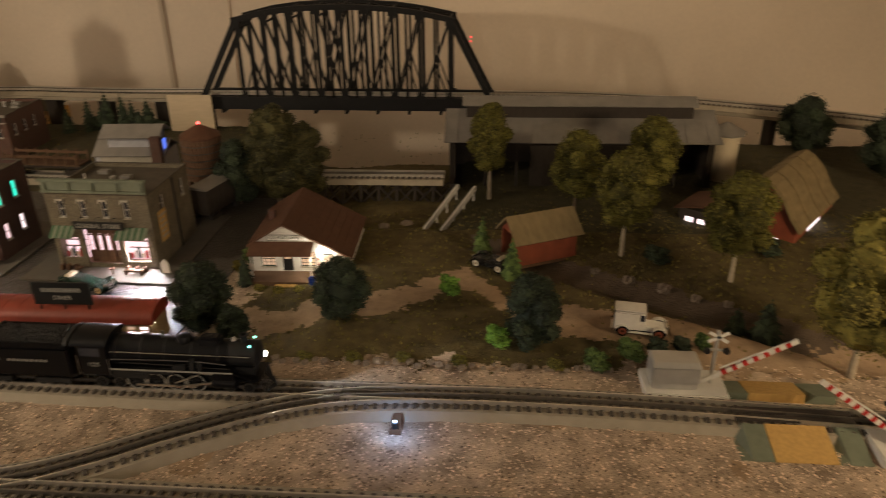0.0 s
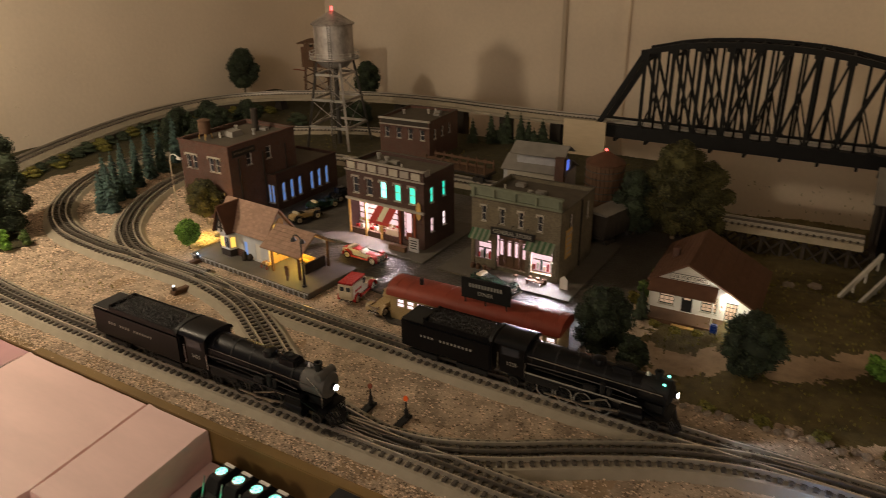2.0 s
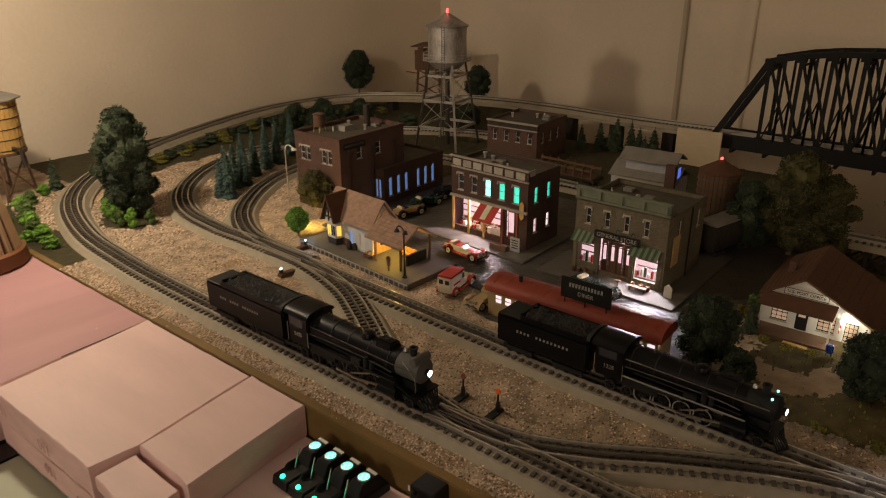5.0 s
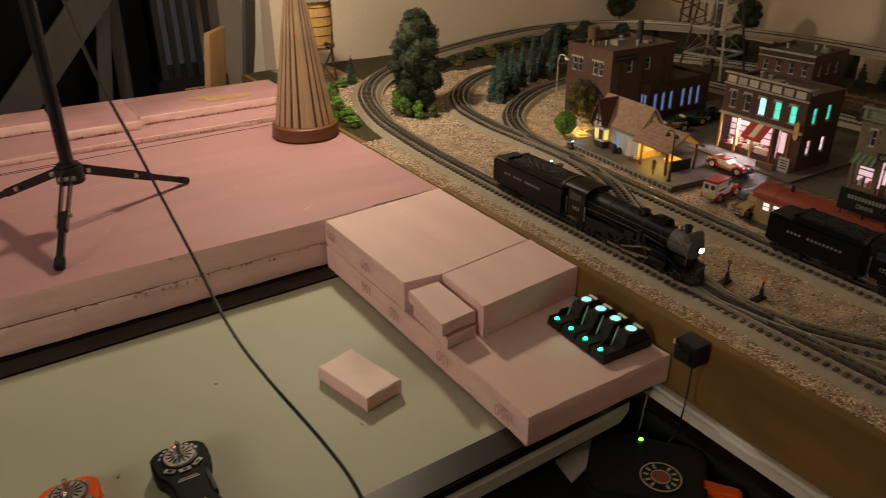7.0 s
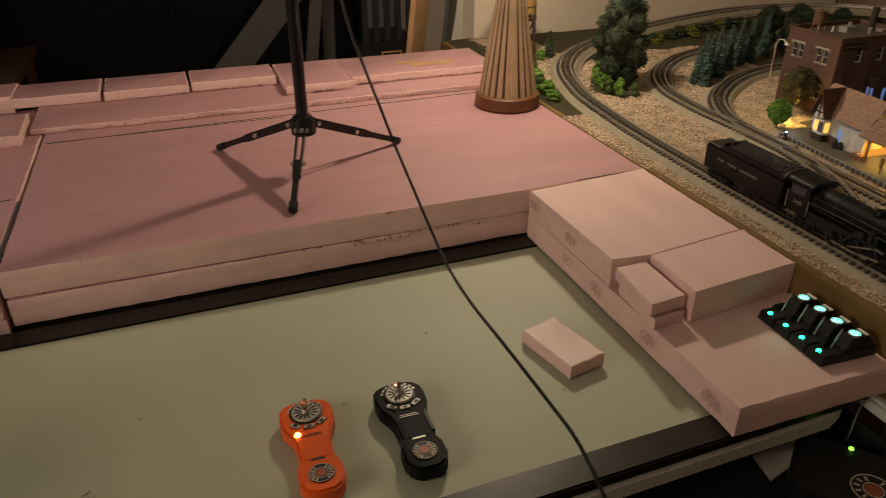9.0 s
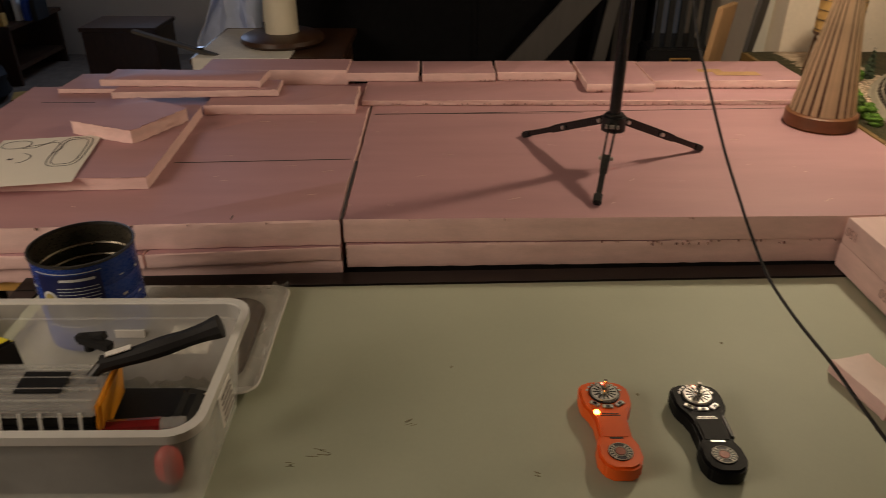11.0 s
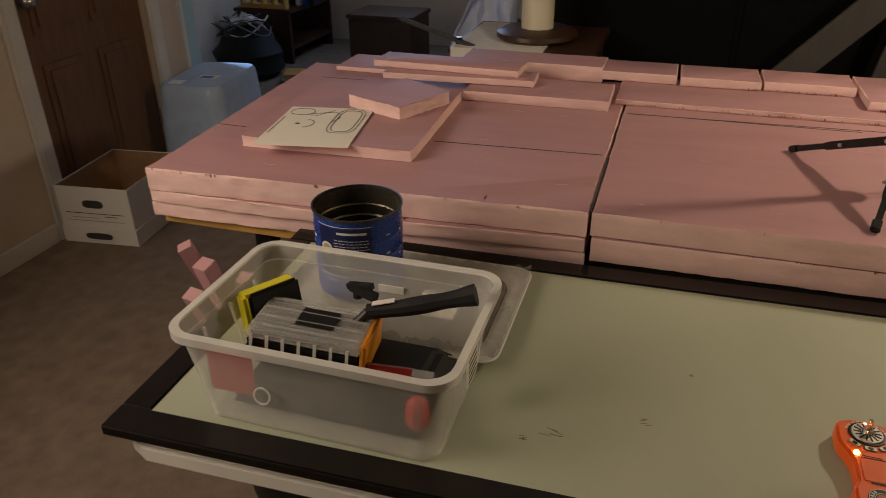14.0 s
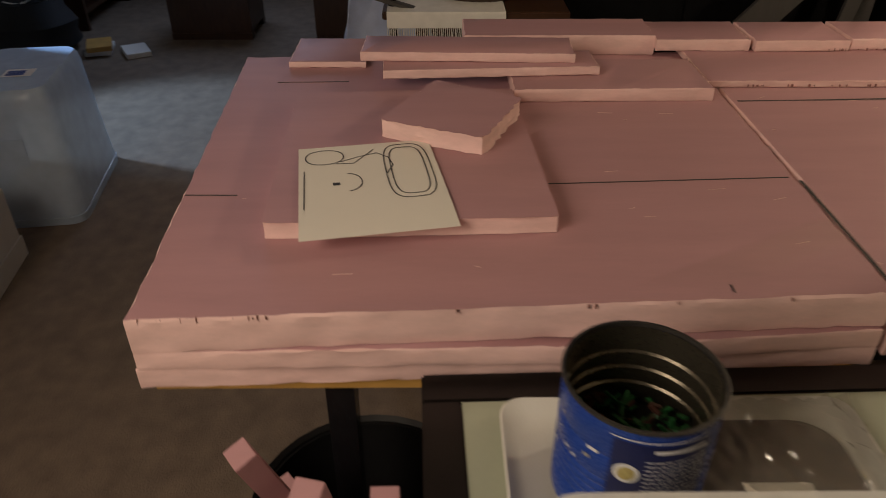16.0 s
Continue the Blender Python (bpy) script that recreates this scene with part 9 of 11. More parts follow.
# ---- cars ----
def car(at, turn, label, body, fender, roof=None, wheelrim=None, length=0.098, open_top=False, boxy=False, kind_="car", hood=None):
    """A vintage model car; local x runs forward."""
    c = thing("vintage_car" if not boxy else "delivery_truck", label, kind_, at, turn, group="model cars in the town")
    L, w = length, 0.036
    side = [(-0.5, 0.30), (-0.5, 0.52), (-0.30, 0.58), (-0.02, 0.58), (0.05, 0.50), (0.40, 0.46), (0.46, 0.40), (0.46, 0.24), (-0.48, 0.24)]
    z = 0.040
    part("body", Geo().prism([(a * L, b * z) for a, b in side][::-1], -w * 0.36, w * 0.36, Matrix(((1, 0, 0, 0), (0, 0, 1, 0), (0, 1, 0, 0), (0, 0, 0, 1)))), body, c, bevel=0.0015)
    part("chassis", Geo().box(-0.47 * L, 0.47 * L, -w * 0.40, w * 0.40, 0.0065, 0.0105), enamel_black, c)
    if open_top:
        part("seat", Geo().box(-0.26 * L, -0.05 * L, -w * 0.27, w * 0.27, 0.0205, 0.0245), fender, c, bevel=0.001)
        part("folded_top", Geo().box(-0.36 * L, -0.24 * L, -w * 0.34, w * 0.34, 0.0225, 0.0285), enamel_cream, c, bevel=0.002)
        part("windshield", wall(Geo(), w * 0.72, 0.0105, 0.001, [(0.001, w * 0.72 - 0.001, 0.001, 0.0095)], Matrix.Translation((0.03 * L, -w * 0.36, 0.020)) @ Matrix.Rotation(math.pi / 2, 4, "Z")), chrome, c)
    elif boxy:
        part("box", Geo().box(-0.5 * L, -0.04 * L, -w * 0.46, w * 0.46, 0.012, 0.044), body, c, bevel=0.002)
        part("roof", Geo().box(-0.51 * L, 0.08 * L, -w * 0.47, w * 0.47, 0.0442, 0.0475), roof or body, c, "coloured roof", bevel=0.002)
        part("cab", Geo().box(-0.04 * L, 0.07 * L, -w * 0.42, w * 0.42, 0.0225, 0.044), body, c, bevel=0.001)
        for s in (-1, 1):
            part("window", Geo().box(-0.03 * L, 0.055 * L, s * w * 0.425 - 0.0003, s * w * 0.425 + 0.0003, 0.030, 0.041), window_dark, c)
            part("rear_window", Geo().box(-0.5 * L - 0.0006, -0.5 * L - 0.0001, s * 0.007 - 0.0045, s * 0.007 + 0.0045, 0.030, 0.039), window_dark, c)
            part("panel_lettering", Geo().box(-0.40 * L, -0.14 * L, s * w * 0.465 - 0.0003, s * w * 0.465 + 0.0003, 0.026, 0.030), fender, c)
    else:
        part("cabin", Geo().box(-0.34 * L, 0.03 * L, -w * 0.36, w * 0.36, 0.023, 0.036, top=(0.004, 0.002)), body, c, bevel=0.002)
        part("roof", Geo().box(-0.31 * L, 0.01 * L, -w * 0.34, w * 0.34, 0.0362, 0.0382), roof or body, c, bevel=0.001)
        for s in (-1, 1):
            part("window", Geo().box(-0.28 * L, -0.02 * L, s * w * 0.352 - 0.0003, s * w * 0.352 + 0.0003, 0.0265, 0.034), window_dark, c)
    if hood:
        part("hood", Geo().box(0.07 * L, 0.44 * L, -w * 0.30, w * 0.30, 0.0186, 0.0208, top=(0.002, 0.004)), hood, c, "red hood", bevel=0.0006)
        part("rear_deck", Geo().box(-0.49 * L, -0.33 * L, -w * 0.30, w * 0.30, 0.0212, 0.0232, top=(0.002, 0.003)), hood, c, bevel=0.0006)
    part("grille", Geo().box(0.455 * L, 0.475 * L, -w * 0.2, w * 0.2, 0.010, 0.0205), chrome, c, bevel=0.0008)
    for bx in (0.52, -0.53):
        part("bumper", Geo().rod((bx * L, -w * 0.42, 0.010), (bx * L, w * 0.42, 0.010), 0.0013, n=8), chrome, c)
    for s in (-1, 1):
        part("running_board", Geo().box(-0.24 * L, 0.22 * L, s * w * 0.44 - 0.0035, s * w * 0.44 + 0.0035, 0.0085, 0.0100), fender, c)
        part("headlight", Geo().rod((0.44 * L, s * w * 0.30, 0.0195), (0.475 * L, s * w * 0.30, 0.0195), 0.0032, n=10), chrome, c)
        for x in (0.33, -0.33):
            arc = [(x * L + 0.0128 * math.cos(radians(a)), s * w * 0.44, 0.0095 + 0.0118 * math.sin(radians(a))) for a in range(-5, 186, 19)]
            part("fender", Geo().sweep(arc, [(-0.0048, -0.0006), (-0.0048, 0.0008), (0.0048, 0.0008), (0.0048, -0.0006)]), fender, c)
            wm = Matrix.Translation((x * L, s * w * 0.44, 0.0093)) @ Matrix.Rotation(math.pi / 2, 4, "X")
            wl = part("wheel", Geo().turn([(0.0055, -0.0022), (0.0093, -0.0022), (0.0093, 0.0022), (0.0055, 0.0022)], 18, wm), enamel_black, c)
            part("rim", Geo().turn([(0.0004, -0.0024), (0.0063, -0.0024), (0.0070, -0.0018), (0.0070, 0.0018), (0.0063, 0.0024), (0.0004, 0.0024)], 16, wm), wheelrim or tyre_white, wl, "pale wheel rim")
            part("hub", Geo().turn([(0.0004, -0.0030), (0.0022, -0.0026), (0.0022, 0.0026), (0.0004, 0.0030)], 10, wm), chrome if not wheelrim else enamel_black, wl)
    return c


SZ = G + 0.0035
car((-0.992, 1.196, SZ), -4, "red and cream open vintage car with pale wheels", enamel_cream, enamel_red, open_top=True, length=0.110, hood=enamel_red)
car((-0.668, 1.206, SZ), -14, "dark green open vintage car with yellow wheels", enamel_green, enamel_green, open_top=True, wheelrim=enamel_tan, length=0.116)
car((-0.898, 1.046, SZ), 98, "cream delivery truck with a red roof and fenders", enamel_cream, enamel_red, roof=enamel_red, boxy=True, length=0.098, kind_="truck")
car((-0.812, 1.030, SZ), -95, "tan vintage sedan with chrome headlights", enamel_tan, enamel_tan, length=0.092)
car((-1.275, 1.322, SZ), 75, "small tan open vintage car", enamel_tan, enamel_black, open_top=True, length=0.085)
car((-1.290, 1.412, SZ), 75, "dark green open vintage car beside the annex", enamel_green, enamel_green, open_top=True, length=0.085)
car((-1.290, 1.505, SZ), 80, "black vintage car with pale wheels", enamel_black, enamel_black, length=0.085)
car((0.346, 1.096, G + 0.013), -9, "white vintage mail truck with red wheels", enamel_white, enamel_white, boxy=True, wheelrim=rust_red, length=0.088, kind_="truck")
car((0.095, 1.318, G + 0.014), 150, "black vintage car by the covered bridge", enamel_black, enamel_black, open_top=True, length=0.075)

# ---- truss bridge ----
tb_ = thing("truss_bridge", "long black steel truss bridge carrying the upper track", "bridge", (0, 0, 0))
BXL, BXR, BYF, BYK = -0.845, 0.074, 2.294, 2.404
bot = 0.952
tops = [(-0.845, 0.962), (-0.708, 1.204), (-0.622, 1.224), (-0.540, 1.235), (-0.458, 1.240), (-0.383, 1.242), (-0.308, 1.240), (-0.226, 1.235), (-0.144, 1.224), (-0.052, 1.206), (0.074, 0.962)]
for y in (BYF, BYK):
    for a, b in zip(tops, tops[1:]):
        part("top_chord", Geo().bar((a[0], y, a[1]), (b[0], y, b[1]), 0.014, 0.016), truss_black, tb_)
    part("bottom_chord", Geo().box(BXL - 0.01, BXR + 0.01, y - 0.008, y + 0.008, 0.928, 0.968), truss_black, tb_, bevel=0.001)
    for k, (x, z) in enumerate(tops[1:-1]):
        part("vertical", Geo().bar((x, y, bot), (x, y, z), 0.007, 0.010), truss_black, tb_)
        part("gusset", Geo().box(x - 0.013, x + 0.013, y - 0.009, y + 0.009, z - 0.018, z + 0.006), truss_black, tb_)
        part("gusset", Geo().box(x - 0.013, x + 0.013, y - 0.009, y + 0.009, bot, bot + 0.020), truss_black, tb_)
        nx_ = tops[k + 2] if k < 5 else tops[k]
        if k + 2 <= len(tops) - 2 or k >= 5:
            a, b = ((x, z), (tops[k + 2][0], bot)) if k < 4 else ((x, z), (tops[k][0], bot))
            part("diagonal", Geo().bar((a[0], y - 0.003, a[1]), (b[0], y - 0.003, b[1]), 0.004, 0.006).bar((a[0], y + 0.003, a[1]), (b[0], y + 0.003, b[1]), 0.004, 0.006), truss_black, tb_)
            mid = (tops[k + 1][0] + (tops[k + 2][0] if k < 4 else tops[k][0])) / 2
            part("sub_strut", Geo().bar((mid, y, bot), (mid, y, (a[1] + b[1]) / 2), 0.005), truss_black, tb_)
            part("sub_diagonal", Geo().bar((mid, y, (a[1] + b[1]) / 2), ((tops[k + 1][0]), y, bot), 0.004), truss_black, tb_)
for y in (BYF, BYK):
    for a, b in zip(tops[1:-1], tops[2:-1]):
        xm, zm = (a[0] + b[0]) / 2, (a[1] + b[1]) / 2
        part("hanger", Geo().bar((xm, y, bot), (xm, y, zm), 0.005, 0.007), truss_black, tb_)
for k, (x, z) in enumerate(tops[1:-1]):
    part("top_brace", Geo().bar((x, BYF, z), (x, BYK, z), 0.007), truss_black, tb_)
    if k < 8:
        x2, z2 = tops[k + 2]
        part("top_lattice", Geo().bar((x, BYF, z), (x2, BYK, z2), 0.004).bar((x, BYK, z), (x2, BYF, z2), 0.004), truss_black, tb_)
    part("portal_brace", Geo().bar((x, BYF, z - 0.03), (x, BYK, z - 0.03), 0.005).bar((x, BYF, z - 0.03), (x, BYK, z), 0.003), truss_black, tb_)
deck = Geo()
for k in range(46):
    x = BXL + 0.01 + k * 0.0203
    deck.box(x, x + 0.009, BYF + 0.009, BYK - 0.009, 0.956, 0.9625)
part("deck", Geo().box(BXL, BXR, BYF + 0.012, BYK - 0.012, 0.940, 0.9555), truss_black, tb_)
tagged(part("tie_bed", deck, timber_dark, tb_, smooth=0), kind="stuff")
for s in (-0.016, 0.016):
    part("rail", Geo().box(BXL - 0.02, BXR + 0.02, 2.349 + s - 0.0011, 2.349 + s + 0.0011, 0.963, 0.970), rail_metal, tb_)
for k in range(9):
    x = BXL + 0.06 + k * 0.1
    part("floor_beam", Geo().box(x, x + 0.008, BYF - 0.014, BYK + 0.014, 0.918, 0.930), truss_black, tb_)
for x in (-0.10, -0.085):
    part("beacon", Geo().ball((0.012, BYF - 0.012, 1.145 + (0.012 if x > -0.09 else 0)), 0.003, 6), M("dim_red", (0.8, 0.05, 0.04), 0.4, glow=(1.0, 0.05, 0.05), power=1.2, bump=0), tb_, "small red lamp")
for x, w in ((-0.88, 0.05), (0.115, 0.05)):
    ab = thing("bridge_pier", "tall dark timber pier under the bridge end", "pier", (x, 2.349, G - 0.003))
    part("shaft", Geo().box(-w * 0.6, w * 0.6, -0.05, 0.05, 0.003 - G, 0.065, top=(0.004, 0.004)), timber_dark, ab)
    part("cap", Geo().box(-w, w, -0.06, 0.06, 0.0652, 0.082), timber_dark, ab, bevel=0.001)
pb = thing("pale_board", "pale bare plywood board standing against the scenery", "board", (-0.876, 2.245, G - 0.002), 2)
part("panel", Geo().box(-0.068, 0.074, 0, 0.006, 0, 0.118), M("pale_ply", (0.56, 0.46, 0.32), 0.7, vary=0.12, scale=20, stretch=(1, 1, 6), bump=0.1), pb, bevel=0.0006)


# ---- water towers ----
wt = thing("water_tower", "tall silver steel water tower with a red beacon", "water tower", (-1.672, 1.972, G - 0.002), 8)
legs = [(sx, sy) for sx in (-1, 1) for sy in (-1, 1)]
for sx, sy in legs:
    part("leg", Geo().bar((sx * 0.082, sy * 0.082, 0), (sx * 0.045, sy * 0.045, 0.288), 0.0068), dark_steel if sx * sy > 0 else tank_steel, wt)
for z, f in ((0.075, 0.073), (0.165, 0.0615), (0.248, 0.050)):
    for (ax, ay), (bx, by) in (((-1, -1), (1, -1)), ((1, -1), (1, 1)), ((1, 1), (-1, 1)), ((-1, 1), (-1, -1))):
        # front girts in brighter silver: the light on that side put into colour
        part("girt", Geo().bar((ax * f, ay * f, z), (bx * f, by * f, z), 0.005, 0.008), tank_steel if ay + by > -2 else silver_paint, wt)
        zz = z + 0.085
        part("cross_rod", Geo().rod((ax * f, ay * f, z), (bx * (f - 0.011), by * (f - 0.011), min(zz, 0.285)), 0.0009, n=5).rod((bx * f, by * f, z), (ax * (f - 0.011), ay * (f - 0.011), min(zz, 0.285)), 0.0009, n=5), tank_steel, wt)
part("riser_pipe", Geo().rod((0, 0, 0), (0, 0, 0.285), 0.008, n=12), dark_steel, wt)
part("bowl", Geo().turn([(0.010, 0.262), (0.045, 0.272), (0.064, 0.292), (0.066, 0.300)], 28), tank_steel, wt)
part("tank", Geo().turn([(0.066, 0.300), (0.066, 0.412), (0.064, 0.414)], 28), tank_steel, wt, "weathered silver tank wall")
part("roof", Geo().turn([(0.072, 0.408), (0.073, 0.412), (0.006, 0.452), (0.001, 0.453)], 28), tank_steel, wt)
part("walkway", Geo().turn([(0.066, 0.298), (0.084, 0.298), (0.084, 0.302), (0.066, 0.302)], 28), tank_steel, wt)
part("guard_rail", Geo().turn([(0.0825, 0.320), (0.0835, 0.320), (0.0835, 0.3215), (0.0825, 0.3215)], 28).turn([(0.0825, 0.311), (0.0835, 0.311), (0.0835, 0.312), (0.0825, 0.312)], 28), silver_paint, wt)
for k in range(18):
    a = 2 * math.pi * k / 18
    part("rail_post", Geo().rod((0.083 * math.cos(a), 0.083 * math.sin(a), 0.302), (0.083 * math.cos(a), 0.083 * math.sin(a), 0.322), 0.0007, n=5), silver_paint, wt)
ld = Geo().bar((0.020, -0.069, 0.30), (0.020, -0.069, 0.412), 0.0015).bar((0.030, -0.069, 0.30), (0.030, -0.069, 0.412), 0.0015).bar((0.020, -0.080, 0.0), (0.020, -0.069, 0.30), 0.0015).bar((0.030, -0.080, 0.0), (0.030, -0.069, 0.30), 0.0015)
for k in range(56):
    z = 0.006 + k * 0.0072
    y = -0.080 + 0.011 * min(1, z / 0.30)
    ld.bar((0.020, y, z), (0.030, y, z), 0.0012)
part("ladder", ld, dark_steel, wt, "narrow dark ladder")
part("beacon", Geo().rod((0, 0, 0.452), (0, 0, 0.466), 0.0042, 0.0038, 10), lamp_red, wt, "glowing red beacon")


def wood_tank(at, turn, h_leg, r, h_tank, label, planks, name="wooden_water_tank", ladder=True, red=False):
    """A wooden tank on timber legs with a shallow cone roof."""
    t = thing(name, label, "water tank", at, turn)
    for sx, sy in legs:
        part("leg", Geo().bar((sx * r * 0.8, sy * r * 0.8, 0), (sx * r * 0.62, sy * r * 0.62, h_leg), 0.007), plank_brown, t)
        part("brace", Geo().bar((sx * r * 0.78, sy * r * 0.78, h_leg * 0.1), (sx * r * 0.65, -sy * r * 0.65, h_leg * 0.9), 0.004), plank_brown, t)
    part("deck", Geo().turn([(0.001, h_leg), (r * 1.1, h_leg), (r * 1.1, h_leg + 0.008), (0.001, h_leg + 0.008)], 20), plank_brown, t)
    n = 30
    stave = mesh_of("stave", Geo().box(-r * math.pi / n * 0.94, r * math.pi / n * 0.94, -0.003, 0.003, 0, h_tank), planks, 0)
    for k in range(n):
        a = 360 * k / n
        ob = new("stave", stave)
        ob.parent, ob.matrix_basis = t, Matrix.Translation((0, 0, h_leg + 0.008)) @ Matrix.Rotation(radians(a), 4, "Z") @ Matrix.Translation((0, -r, 0))
    for q in range(5):
        z = h_leg + 0.014 + q * (h_tank - 0.014) / 4.4
        part("hoop", Geo().turn([(r + 0.003, z), (r + 0.0045, z), (r + 0.0045, z + 0.0022), (r + 0.003, z + 0.0022)], 30), dark_steel, t)
    o = 1.14 if red else 1.28
    part("roof", Geo().turn([(r * o, h_leg + h_tank + 0.008), (r * o, h_leg + h_tank + 0.012), (0.004, h_leg + h_tank + 0.038), (0.001, h_leg + h_tank + 0.038)], 8), roof_brown if red else roof_grey, t)
    part("roof_under", Geo().turn([(0.001, h_leg + h_tank + 0.0072), (r * (o - 0.02), h_leg + h_tank + 0.0076)], 8), plank_brown, t)
    if ladder:
        g = Geo()
        for x in (r * 0.55, r * 0.55 + 0.012):
            g.bar((x, -r - 0.012, 0), (x, -r - 0.006, h_leg + h_tank), 0.0018)
        for k in range(int((h_leg + h_tank) / 0.009)):
            g.bar((r * 0.55, -r - 0.010, k * 0.009), (r * 0.55 + 0.012, -r - 0.010, k * 0.009), 0.0014)
        part("ladder", g, plank_brown, t)
        part("spout", Geo().tube([(r, -0.01, h_leg + 0.02), (r + 0.03, -0.012, h_leg + 0.022), (r + 0.036, -0.012, h_leg - 0.03)], 0.005, 8).rod((r + 0.036, -0.012, h_leg + 0.05), (r + 0.036, -0.012, h_leg - 0.02), 0.0016), timber_dark, t)
    if red:
        part("beacon", Geo().ball((0, 0, h_leg + h_tank + 0.041), 0.0036, 6), lamp_red, t, "glowing red beacon")
    return t


wood_tank((-2.275, 0.735, G - 0.002), 20, 0.130, 0.062, 0.140, "yellow-brown wooden water tank with a grey roof", plank_yellow)
wood_tank((-0.606, 1.672, G - 0.002), 0, 0.065, 0.044, 0.090, "small brown wooden tank with a red beacon", plank_brown, ladder=False, red=True)
wtw = thing("wooden_tower", "tall weathered wooden coal tower by the wall", "tower", (-2.20, 2.52, G - 0.002), 15)
for sx, sy in legs:
    part("post", Geo().bar((sx * 0.06, sy * 0.05, 0), (sx * 0.05, sy * 0.042, 0.17), 0.009), plank_brown, wtw)
for z in (0.05, 0.11):
    part("brace", Geo().bar((-0.06, -0.052, z), (0.06, -0.052, z + 0.05), 0.005).bar((0.06, -0.052, z), (-0.06, -0.052, z + 0.05), 0.005), plank_brown, wtw)
for k in range(9):
    part("plank", Geo().box(-0.062 + k * 0.0139, -0.0495 + k * 0.0139, -0.054, -0.050, 0.155, 0.24 + 0.012 * ((k * 7) % 3)), plank_brown, wtw, smooth=0)
part("bin_wall", Geo().box(-0.062, 0.062, -0.0495, 0.05, 0.158, 0.236), timber_dark, wtw)
part("roof", Geo().sheet((-0.075, -0.065, 0.252), (0.07, -0.065, 0.262), (0.07, 0.06, 0.268), (-0.075, 0.06, 0.256), 0.005), plank_brown, wtw, smooth=0)
part("chute", Geo().bar((-0.065, -0.05, 0.14), (-0.075, -0.09, 0.15), 0.03, 0.004), rust_red, wtw)

# ---- house and yard behind the store ----
yh = thing("yard_house", "grey boarded workshop with a red brick chimney", "building", (-0.895, 1.700, G), 4)
part("wall", Geo().box(0, 0.17, 0, 0.10, 0, 0.10), plank_grey, yh, smooth=0)
part("front_panel", Geo().box(0.012, 0.146, -0.002, -0.0002, 0.02, 0.098), stone_trim, yh, "pale plastered front", smooth=0)
part("roof", gable(Geo(), 0, 0.17, 0, 0.10, 0.10, 0.126, along="x"), roof_grey, yh, smooth=0)
part("clerestory", Geo().box(0.03, 0.15, 0.02, 0.08, 0.108, 0.142), plank_grey, yh, smooth=0)
part("clerestory_roof", gable(Geo(), 0.02, 0.16, 0.012, 0.088, 0.142, 0.162, along="x"), roof_grey, yh, smooth=0)
part("chimney", Geo().box(0.148, 0.172, -0.018, -0.0005, 0.0, 0.148), brick_red, yh, smooth=0)
part("lit_pane", Geo().box(0.1725, 0.1735, 0.005, 0.024, 0.112, 0.138), M("dim_blue", (0.1, 0.15, 0.5), 0.4, glow=(0.12, 0.22, 1.0), power=0.6, bump=0), yh, "dim blue lit pane", smooth=0)


